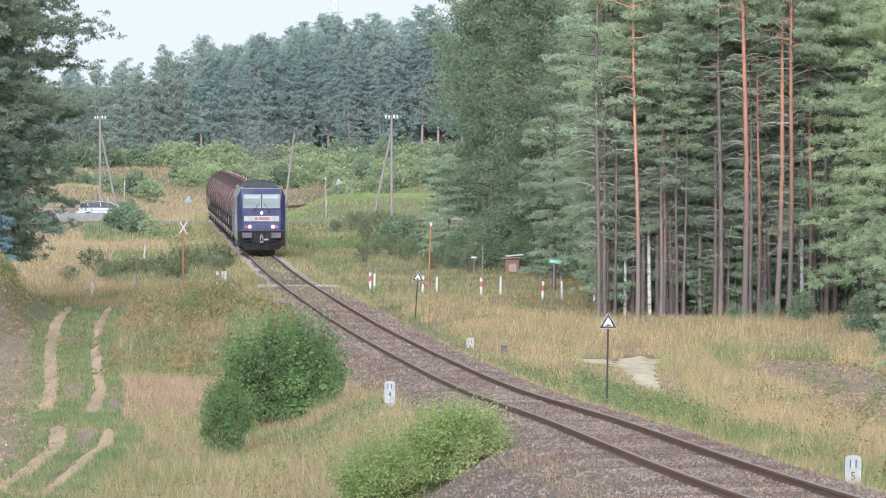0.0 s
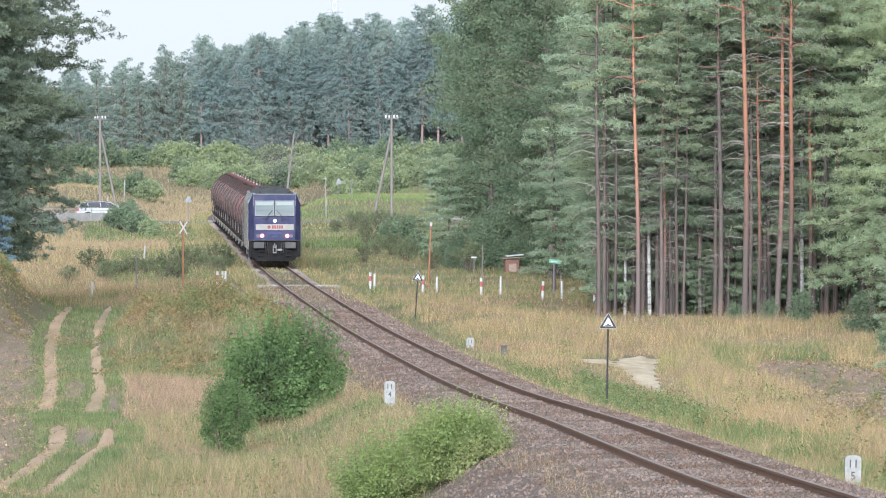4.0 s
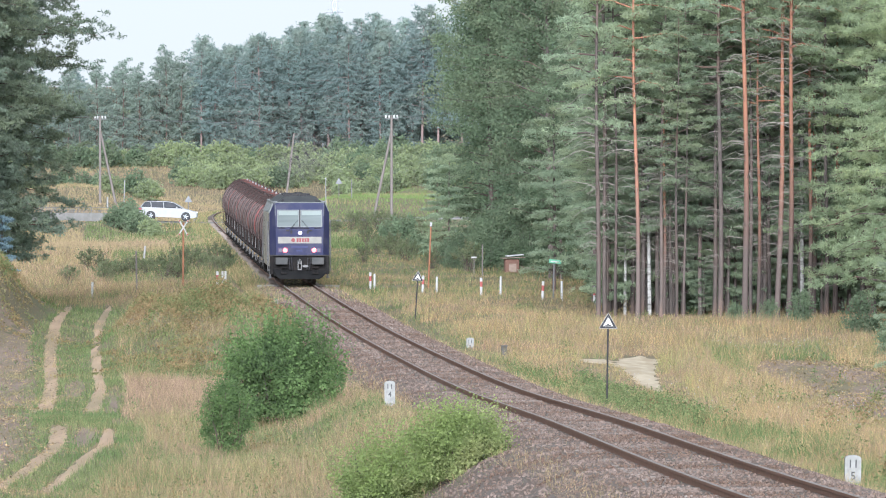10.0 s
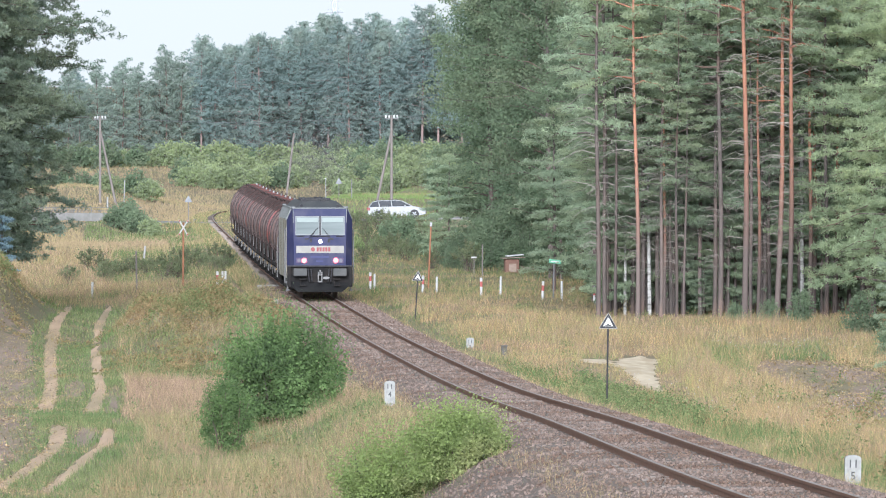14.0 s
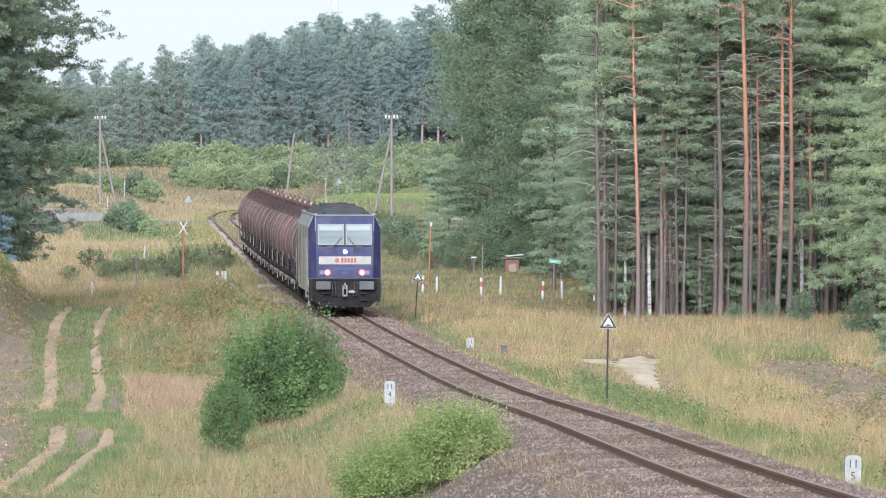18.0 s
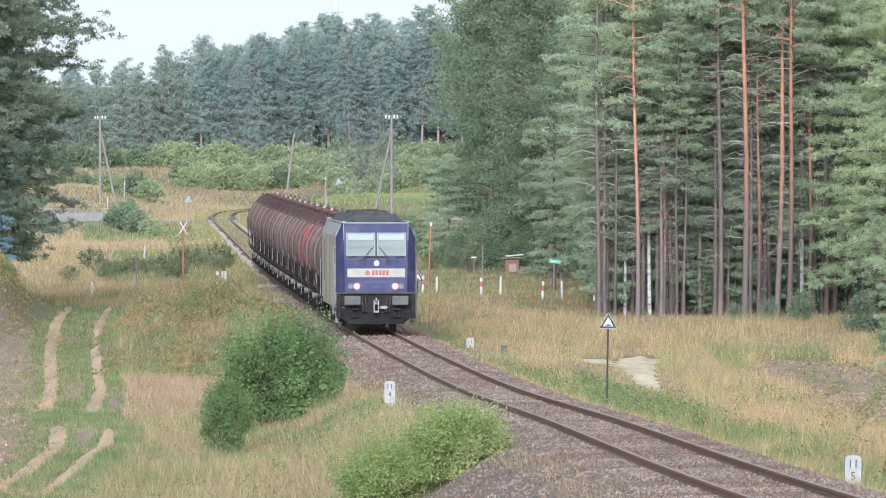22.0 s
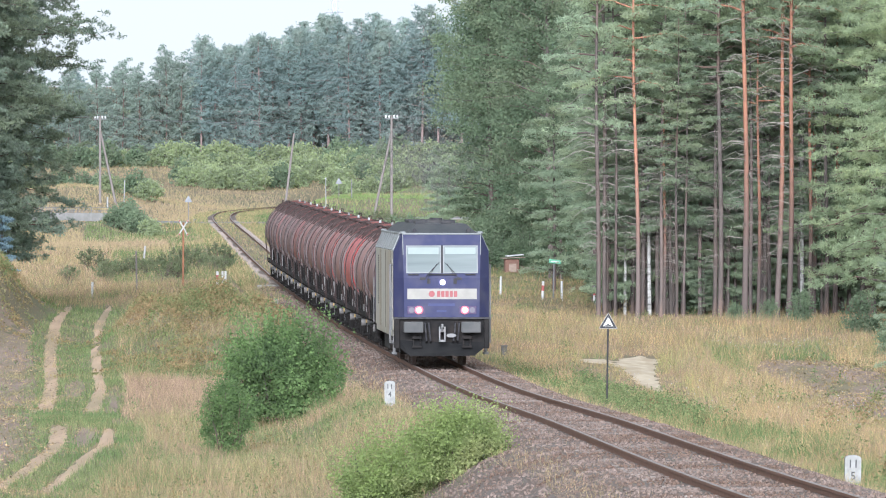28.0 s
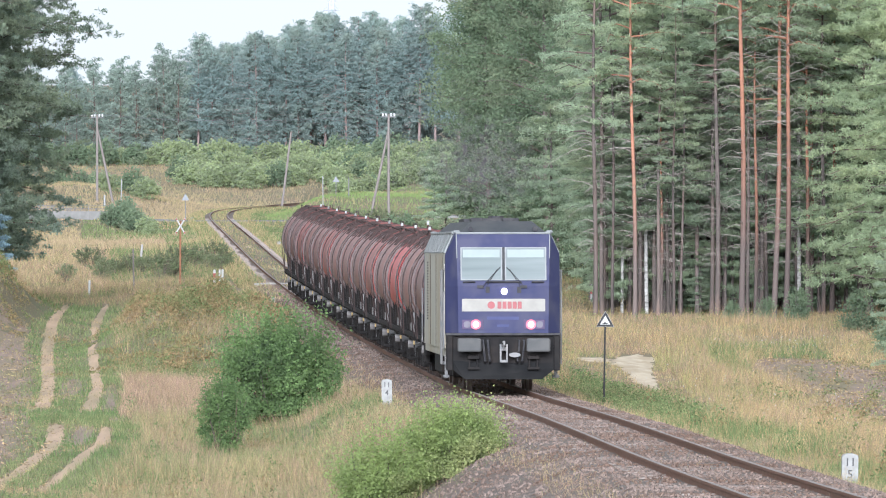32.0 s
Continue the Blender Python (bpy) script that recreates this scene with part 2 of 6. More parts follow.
def leaves(centres, size, rng, slim=0.55, droop=0.0, up=0.0):
    """Diamond leaves of a random turn about the centres; returns their corners."""
    n = len(centres)
    a = unit(n, rng)
    a[:, 2] = a[:, 2] * (1 - 0.4 * up) - droop
    a /= np.linalg.norm(a, axis=1, keepdims=True)
    b = np.cross(a, unit(n, rng))
    b /= np.linalg.norm(b, axis=1, keepdims=True) + 1e-9
    s = (size * rng.uniform(0.6, 1.35, n))[:, None]
    return np.stack([centres - a * s * 0.5, centres + b * s * slim * 0.5, centres + a * s * 0.5, centres - b * s * slim * 0.5], axis=1).reshape(-1, 3)


def needles(centres, size, rng, slim=0.3):
    """Loose slim triangles of a random turn: tufts of needles."""
    n = len(centres)
    a = unit(n, rng)
    b = np.cross(a, unit(n, rng))
    b /= np.linalg.norm(b, axis=1, keepdims=True) + 1e-9
    s = (size * rng.uniform(0.6, 1.35, n))[:, None]
    root = centres - a * s * 0.5
    return np.stack([root - b * s * slim * 0.5, root + b * s * slim * 0.5, root + a * s], axis=1).reshape(-1, 3)


def blades(x, y, z, h, w, rng, lean=0.25):
    """Grass blades as thin upright triangles."""
    n = len(x)
    a = rng.uniform(0, math.tau, n)
    base = np.stack([x, y, z], axis=1)
    side = np.stack([np.cos(a) * w * 0.5, np.sin(a) * w * 0.5, np.zeros(n)], axis=1)
    tip = base + np.stack([rng.normal(0, lean, n) * h, rng.normal(0, lean, n) * h, h], axis=1)
    base = base - np.array([0, 0, 0.03])
    return np.stack([base - side, base + side, tip], axis=1).reshape(-1, 3)


# ---- the line of the track: distance ahead, sideways, height of the rail ----
TRACK = np.array([(40, 8.0, 2.9), (80, 6.8, 2.75), (110, 5.75, 2.4), (150, 4.32, 1.87), (200, 2.9, 1.21), (250, 1.4, 0.49), (300, -0.34, 0.08), (360, -2.79, -0.07), (430, -5.62, -0.04), (520, -8.86, -0.05),
                  (620, -12.38, 0.2), (720, -15.9, 0.47), (800, -18.4, 0.5), (860, -19.6, 0.45), (940, -19.7, 0.2), (1040, -16.1, -0.05), (1150, -9.5, -0.1), (1300, 3.0, 0.0), (1500, 28.0, 0.0)], dtype=float)


def spline(xk, yk):
    n = len(xk)
    h = np.diff(xk)
    a, b = np.eye(n), np.zeros(n)
    for i in range(1, n - 1):
        a[i, i - 1:i + 2] = h[i - 1], 2 * (h[i - 1] + h[i]), h[i]
        b[i] = 6 * ((yk[i + 1] - yk[i]) / h[i] - (yk[i] - yk[i - 1]) / h[i - 1])
    m = np.linalg.solve(a, b)

    def at(x):
        x = np.clip(x, xk[0], xk[-1])
        j = np.clip(np.searchsorted(xk, x) - 1, 0, n - 2)
        d = h[j]
        p = (xk[j + 1] - x) / d
        q = 1 - p
        return p * yk[j] + q * yk[j + 1] + ((p ** 3 - p) * m[j] + (q ** 3 - q) * m[j + 1]) * d * d / 6
    return at


track_x, track_z = spline(TRACK[:, 0], TRACK[:, 1]), spline(TRACK[:, 0], TRACK[:, 2])


def smooth(a, b, x):
    t = np.clip((np.asarray(x, dtype=float) - a) / (b - a), 0, 1)
    return t * t * (3 - 2 * t)


def hump(x, y, cx, cy, rx, ry):
    return np.exp(-((x - cx) / rx) ** 2 - ((y - cy) / ry) ** 2)


def wobble(x, y):
    """Gentle unevenness of the land."""
    return 0.5 * np.sin(x * 0.31 + 1.3 * np.sin(y * 0.043)) * np.cos(y * 0.071 + 0.4) + 0.5 * np.sin(x * 0.83 + y * 0.11)


def road_level(x):
    """Height of the far road."""
    return 0.55 - 0.15 * smooth(-25, -19.5, x) + 0.42 * smooth(-15, 0, x)


def land(x, y):
    """Height of the ground."""
    x, y = np.asarray(x, dtype=float), np.asarray(y, dtype=float)
    d = x - track_x(y)
    rail = track_z(y)
    bed = rail - 0.42
    left = np.where(y < 450, bed - 0.35 - 0.55 * smooth(460, 380, y), bed - 0.3)
    left = np.minimum(left, -0.95 + smooth(360, 440, y) * 0.75 + smooth(600, 900, y) * 0.4 + smooth(150, 60, y) * 3.0)
    right = bed - 0.15 - 0.1 * smooth(5, 14, d) + 0.38 * smooth(335, 395, y) * smooth(660, 560, y)
    left = left + 0.45 * smooth(445, 478, y) * smooth(620, 530, y) * (0.4 + 0.6 * smooth(10, 5, -d))
    z = np.where(d < 0, bed + (left - bed) * smooth(2.1, 5.2, -d), bed + (right - bed) * smooth(2.1, 5.0, d))
    z = np.where(np.abs(d) < 2.1, bed, z)
    off = smooth(2.3, 6, np.abs(d))
    z = z + off * 0.12 * wobble(x, y)
    z = z + (1.3 + 0.35 * np.sin(x * 1.9 + 0.4) * np.cos(y * 0.21) + 0.2 * np.sin(x * 3.7 + y * 0.33)) * np.exp(-np.abs((x + 10.0) / 3.3) ** 4 - ((y - 386) / 22) ** 2) * 1.2 + 0.6 * hump(x, y, -17.5, 400, 2.2, 30) + 2.7 * smooth(-17.0, -19.4, x) * np.exp(-((y - 410) / 24) ** 2)
    road = np.exp(-((y - 774) / 7.5) ** 4)
    z = np.where(np.abs(d) < 2.1, z, z + (road_level(x) - 0.02 - z) * road)
    off = np.maximum(off, smooth(1150, 1185, y))
    z = z + off * (4.3 * smooth(1040, 1260, y) + 3.0 * hump(x, y, -38, 985, 11, 90) + 1.9 * smooth(835, 900, y) * smooth(4, 10, d) * smooth(1120, 1000, y))
    z = z + 0.45 * np.exp(-((d + 4.0) / 1.6) ** 2) * smooth(2.1, 2.6, np.abs(d)) * smooth(198, 220, y) * smooth(285, 252, y)
    z = z + 0.75 * smooth(690, 756, y) * smooth(772, 768, y) * smooth(-23.5, -26.5, x)
    z = z + 30.0 * smooth(1500, 5000, y)
    return z


# ---- ground sheet, to the horizon ----
def ground():
    xs = np.unique(np.concatenate([np.linspace(-3200, -120, 14), np.linspace(-120, -50, 15), np.arange(-50, 40, 0.7), np.linspace(40, 120, 15), np.linspace(120, 3200, 14)]))
    ys = np.unique(np.concatenate([np.linspace(-1500, 0, 8), np.linspace(0, 120, 30), np.arange(120, 520, 2.0), np.arange(520, 1300, 6.0), np.arange(750, 800, 1.5), np.linspace(1300, 5500, 24)]))
    gx, gy = np.meshgrid(xs, ys)
    gz = land(gx, gy)
    verts = np.stack([gx, gy, gz], axis=2).reshape(-1, 3)
    w = len(xs)
    faces = [(j * w + i, j * w + i + 1, (j + 1) * w + i + 1, (j + 1) * w + i) for j in range(len(ys) - 1) for i in range(w - 1)]
    me = bpy.data.meshes.new("ground")
    me.from_pydata(verts.tolist(), [], faces)
    me.materials.append(EARTH)
    me.shade_smooth()
    tagged(new("ground", me), "dry meadow ground with sparse grass beside the railway", "ground", kind="structure")


def strip(name, line, material, label, category, lift=0.015, step=2.0, kind="structure"):
    """A worn strip laid on the ground: rows of distance, middle, half width."""
    line = np.array(line, dtype=float)
    ys = np.arange(line[0, 0], line[-1, 0] + 0.01, step)
    c, hw = np.interp(ys, line[:, 0], line[:, 1]), np.interp(ys, line[:, 0], line[:, 2])
    hw = hw * (1 + 0.22 * np.sin(ys * 0.9) * np.cos(ys * 0.37)) * smooth(0, 4, ys - ys[0] + 1) * smooth(0, 4, ys[-1] - ys + 1)
    kit = Kit()
    cols = np.linspace(-1, 1, 7)
    vs = []
    jit = np.random.default_rng(len(ys) + int(abs(line[0, 1]) * 10))
    for y, m, h in zip(ys, c, hw):
        left, right = 1 + jit.normal(0, 0.16), 1 + jit.normal(0, 0.16)
        for k in cols:
            x = m + k * h * (left if k < 0 else right)
            vs.append((x, y, float(land(x, y)) + lift * (1.2 - abs(k))))
    fs = [(7 * i + j, 7 * i + j + 1, 7 * i + 8 + j, 7 * i + 7 + j) for i in range(len(ys) - 1) for j in range(6)]
    kit.add(vs, fs)
    return tagged(part(name, kit, material, smooth=True), label, category, kind=kind)


# ---- railway ----
def railway():
    bed = Kit()
    ys = np.concatenate([np.arange(60, 520, 2.0), np.arange(520, 1168, 6.0)])
    prof = [(-3.9, -1.35), (-2.9, -0.62), (-2.3, -0.34), (-1.75, -0.16), (-0.9, -0.128), (0.0, -0.13), (0.9, -0.128), (1.75, -0.16), (2.3, -0.34), (2.9, -0.62), (3.7, -1.2)]
    rng = np.random.default_rng(3)
    rings = []
    for y in ys:
        x, z = float(track_x(y)), float(track_z(y))
        k = float(np.interp(y, [300, 400, 520, 680], [1.0, 0.86, 0.8, 0.7]))
        rings.append([(x + a * k + rng.normal(0, 0.025), y, z + b + rng.normal(0, 0.008)) for a, b in prof])
    k = len(prof)
    bed.add([p for r in rings for p in r], [(k * i + j, k * i + j + 1, k * i + k + j + 1, k * i + k + j) for i in range(len(ys) - 1) for j in range(k - 1)])
    base = tagged(part("track_bed", bed, BALLAST, smooth=True), "rust-stained crushed stone ballast bed of a single track", "track bed", kind="structure")
    rails = thing("railway_track", "single railway track of rusty rails on old sleepers", "railway track", kind="structure")
    head = [(-0.036, 0.0), (0.036, 0.0), (0.036, -0.04), (0.012, -0.05), (0.012, -0.13), (0.07, -0.145), (0.07, -0.16), (-0.07, -0.16), (-0.07, -0.145), (-0.012, -0.13), (-0.012, -0.05), (-0.036, -0.04)]
    for side in (-0.7525, 0.7525):
        kit, cap = Kit(), Kit()
        kit.loft([[(float(track_x(y)) + side + a, y, float(track_z(y)) + b) for a, b in head] for y in ys])
        cap.loft([[(float(track_x(y)) + side + a, y, float(track_z(y)) + b) for a, b in ((-0.034, 0.001), (0.034, 0.001), (0.030, 0.006), (-0.030, 0.006))] for y in ys])
        r = part("rail", kit, RAILRUST, rails, "rust-brown steel rail")
        part("running_surface", cap, RAILTOP, r, "worn bright steel rail head")
    sl = Kit().box(-1.27, 1.27, -0.12, 0.12, -0.30, -0.137, 0.02).mesh("sleeper", SLEEPER)
    far = Kit()
    for i, y in enumerate(np.arange(122, 800, 0.62)):
        x, z = float(track_x(y)), float(track_z(y))
        if i < 300:
            part("sleeper", sl, SLEEPER, rails, at=pose(x + rng.normal(0, 0.02), y, z + rng.normal(0, 0.008), 0, 0, rng.normal(0, 1.0)))
        else:
            far.box(x - 1.27, x + 1.27, y - 0.12, y + 0.12, z - 0.30, z - 0.137)
    tagged(part("sleepers", far, SLEEPER, rails), kind="stuff")
    # loose stones over the nearer bed
    n = 46000
    y = 122 + (470 - 122) * rng.random(n) ** 1.5
    u = rng.uniform(-3.8, 3.0, n)
    zz = np.interp(u, [p[0] for p in prof], [p[1] for p in prof])
    keep = (np.abs(np.abs(u) - 0.7525) > 0.1)
    y, u, zz = y[keep], u[keep], zz[keep]
    c = np.stack([track_x(y) + u, y, track_z(y) + zz + 0.005], axis=1)
    r = (rng.uniform(0.016, 0.042, len(c)) * np.interp(y, [150, 250, 470], [1.0, 1.15, 2.0]))[:, None]
    a = unit(len(c), rng)
    b = np.cross(a, unit(len(c), rng))
    b /= np.linalg.norm(b, axis=1, keepdims=True)
    d = np.cross(a, b)
    a, b, d = a * r * 1.3, b * r, d * r * 0.8
    tri = [(a, b, d), (b, -a, d), (-a, -b, d), (-b, a, d), (b, a, -d), (-a, b, -d), (-b, -a, -d), (a, -b, -d)]
    vs = np.stack([np.stack([c + p, c + q, c + s], axis=1) for p, q, s in tri], axis=1).reshape(-1, 3)
    me = soup("ballast_stones", vs, 3, STONE)
    tagged(part("ballast_stones", me, STONE), "loose grey-brown crushed ballast stones on the track bed", "ballast", kind="stuff")
    return rails


ground()
rails = railway()


# ---- train ----
BLUE = mat("blue_loco_paint", (0.0223, 0.0245, 0.0625), (0.0274, 0.0297, 0.0684), 2.0, rough=0.6, bump=0.03, c=(0.0431, 0.0431, 0.0744), cscale=1.2, spec=0.15)
LOCOGREY = mat("light_grey_loco_paint", (0.315, 0.30, 0.25), (0.265, 0.25, 0.205), 1.2, rough=0.5, bump=0.05, stretch=(1, 1, 0.4), c=(0.262, 0.221, 0.156), cscale=0.5)
SILVER = mat("pale_roof_edge", (0.187, 0.195, 0.191), (0.148, 0.156, 0.152), 2.0, rough=0.6, bump=0.05, spec=0.2)
ROOF = mat("dark_grey_roof", (0.036, 0.039, 0.042), (0.05, 0.051, 0.051), 2.0, rough=0.7, bump=0.1, spec=0.15)
UNDER = mat("dark_underframe", (0.0081, 0.0078, 0.0078), (0.0152, 0.0135, 0.0124), 4.0, rough=0.8, bump=0.2, c=(0.0194, 0.0157, 0.0135), cscale=1.0, spec=0.15)
PLOUGH = mat("dusty_grey_plough", (0.00648, 0.00666, 0.00684), (0.0122, 0.0119, 0.0115), 2.5, rough=0.8, bump=0.1, spec=0.15)
PAD = mat("dusty_buffer_pad", (0.06, 0.061, 0.06), (0.08, 0.079, 0.075), 3.0, rough=0.8, bump=0.1, spec=0.15)
PALEGLASS = mat("windscreen_glass", (0.099, 0.117, 0.114), (0.144, 0.162, 0.158), 1.0, rough=0.6, bump=0, stretch=(0.2, 1, 3), spec=0.12)
BLIND = mat("pale_sun_blind", (0.22, 0.25, 0.235), (0.195, 0.225, 0.21), 2.0, rough=0.7, bump=0, spec=0.1)
DARKGLASS = mat("dark_side_glass", (0.03, 0.035, 0.04), (0.05, 0.05, 0.055), 2.0, rough=0.5, bump=0, spec=0.12)
LAMP = glow("lit_headlamp", (1.0, 0.80, 0.76), 6.0)
# emissive stand-in for reddish lens glare round the lit lamps
HALO = glow("painted_lamp_glare", (0.7, 0.12, 0.14), 0.22)
LENS = mat("grey_lamp_lens", (0.102, 0.093, 0.114), (0.084, 0.078, 0.096), 5.0, rough=0.4, bump=0, spec=0.2)
RIMRED = mat("reddish_lamp_rim", (0.07, 0.05, 0.09), (0.055, 0.045, 0.08), 5.0, rough=0.5, bump=0, spec=0.1)
SIGNRED = mat("sign_red", (0.178, 0.0187, 0.0187), (0.153, 0.017, 0.017), 5.0, rough=0.5, bump=0)
BANDWHITE = mat("white_front_band", (0.25, 0.24, 0.21), (0.205, 0.195, 0.172), 3.0, rough=0.6, bump=0, spec=0.1)
NUMBERBLUE = mat("faded_number_bars", (0.0488, 0.0525, 0.112), (0.0435, 0.0473, 0.105), 5.0, rough=0.6, bump=0, spec=0.1)
TANKS = [mat("brown_tank_paint", (0.215, 0.095, 0.082), (0.18, 0.082, 0.072), 1.0, rough=0.55, object_random=0.15, bump=0.1, fine=15, c=(0.155, 0.08, 0.068), cscale=0.35),
         mat("grey_brown_tank_paint", (0.19, 0.12, 0.107), (0.155, 0.10, 0.088), 1.0, rough=0.6, object_random=0.15, bump=0.1, fine=15, c=(0.20, 0.09, 0.075), cscale=0.35),
         mat("red_tank_paint", (0.44, 0.062, 0.056), (0.38, 0.056, 0.052), 1.0, rough=0.5, bump=0.1, c=(0.32, 0.062, 0.055), cscale=0.35),
         mat("dull_red_tank_paint", (0.35, 0.095, 0.082), (0.28, 0.084, 0.072), 1.0, rough=0.55, bump=0.1, c=(0.18, 0.076, 0.064), cscale=0.35)]
BANDMAT = mat("dirty_tank_band", (0.06, 0.045, 0.042), (0.09, 0.064, 0.057), 3.0, rough=0.7, bump=0.1)
YELLOW = mat("yellow_marking", (0.36, 0.25, 0.075), (0.27, 0.185, 0.065), 4.0, rough=0.6, bump=0)
STEELWHITE = mat("pale_grey_ladder_paint", (0.27, 0.27, 0.262), (0.21, 0.21, 0.202), 5.0, rough=0.5, bump=0)
WHEELSTEEL = mat("brown_wheel_steel", (0.107, 0.082, 0.0697), (0.148, 0.115, 0.0984), 5.0, rough=0.6, metal=0.4, bump=0.1)
GRIME = mat("oily_maroon_grime", (0.10, 0.045, 0.04), (0.17, 0.06, 0.05), 2.0, rough=0.7, bump=0.1, spec=0.15, c=(0.05, 0.032, 0.03), cscale=0.6)
PIPEBROWN = mat("rusty_brown_pipework", (0.035, 0.026, 0.024), (0.055, 0.038, 0.034), 3.0, rough=0.75, bump=0, spec=0.1)
ROLLERS = []


def wheelset(parent, y, r):
    """Two flanged wheels on an axle, that roll with the train."""
    kit = Kit()
    k = 18
    for s in (-1, 1):
        prof = [(0.70, r + 0.028), (0.735, r + 0.02), (0.745, r), (0.835, r - 0.004), (0.835, r - 0.06), (0.80, r - 0.08), (0.80, 0.16), (0.85, 0.14), (0.85, 0.0)]
        rings = []
        for x, q in prof:
            rings.append([(s * x, q * math.cos(math.tau * i / k), q * math.sin(math.tau * i / k)) for i in range(k)])
        kit.loft(rings)
        for i in range(4):
            a = math.tau * i / 4
            kit.box(s * 0.80 - 0.03, s * 0.80 + 0.03, -0.04, 0.04, 0.2, r - 0.1, m=Matrix.Rotation(a, 4, "X"))
    kit.tube([(-0.8, 0, 0), (0.8, 0, 0)], 0.085, 8)
    w = part("wheelset", kit, WHEELSTEEL, parent, "steel wheelset with worn treads", at=pose(0, y, r))
    ROLLERS.append((w, r))
    return w


def bogie(parent, y, base, r, mat_frame):
    kit = Kit()
    for s in (-1, 1):
        kit.box(s * 1.02 - 0.09, s * 1.02 + 0.09, -base / 2 - 0.5, base / 2 + 0.5, 0.55, 0.78, 0.03)
        kit.box(s * 1.02 - 0.12, s * 1.02 + 0.12, -0.55, 0.55, 0.34, 0.58, 0.03)
        for e in (-1, 1):
            kit.box(s * 1.02 - 0.16, s * 1.02 + 0.16, e * base / 2 - 0.17, e * base / 2 + 0.17, r - 0.19, r + 0.18, 0.03)
            kit.tube([(s * 1.06, e * (base / 2 - 0.32), r - 0.02), (s * 1.06, e * (base / 2 - 0.32), r + 0.26)], 0.1, 8)
            kit.tube([(s * 1.06, e * (base / 2 + 0.32), r - 0.02), (s * 1.06, e * (base / 2 + 0.32), r + 0.26)], 0.1, 8)
    kit.box(-1.0, 1.0, -0.22, 0.22, 0.55, 0.9, 0.03)
    me = kit.mesh("bogie", mat_frame)
    b = part("bogie", me, mat_frame, parent, "dark dusty bogie frame", at=pose(0, y, 0))
    for e in (-1, 1):
        wheelset(b, e * base / 2, r)
    return b


def disc(x, y0, y1, z, r, k=24):
    return Kit().loft([[(x + r * math.cos(math.tau * i / k), y, z + r * math.sin(math.tau * i / k)) for i in range(k)] for y in (y0, y1)])


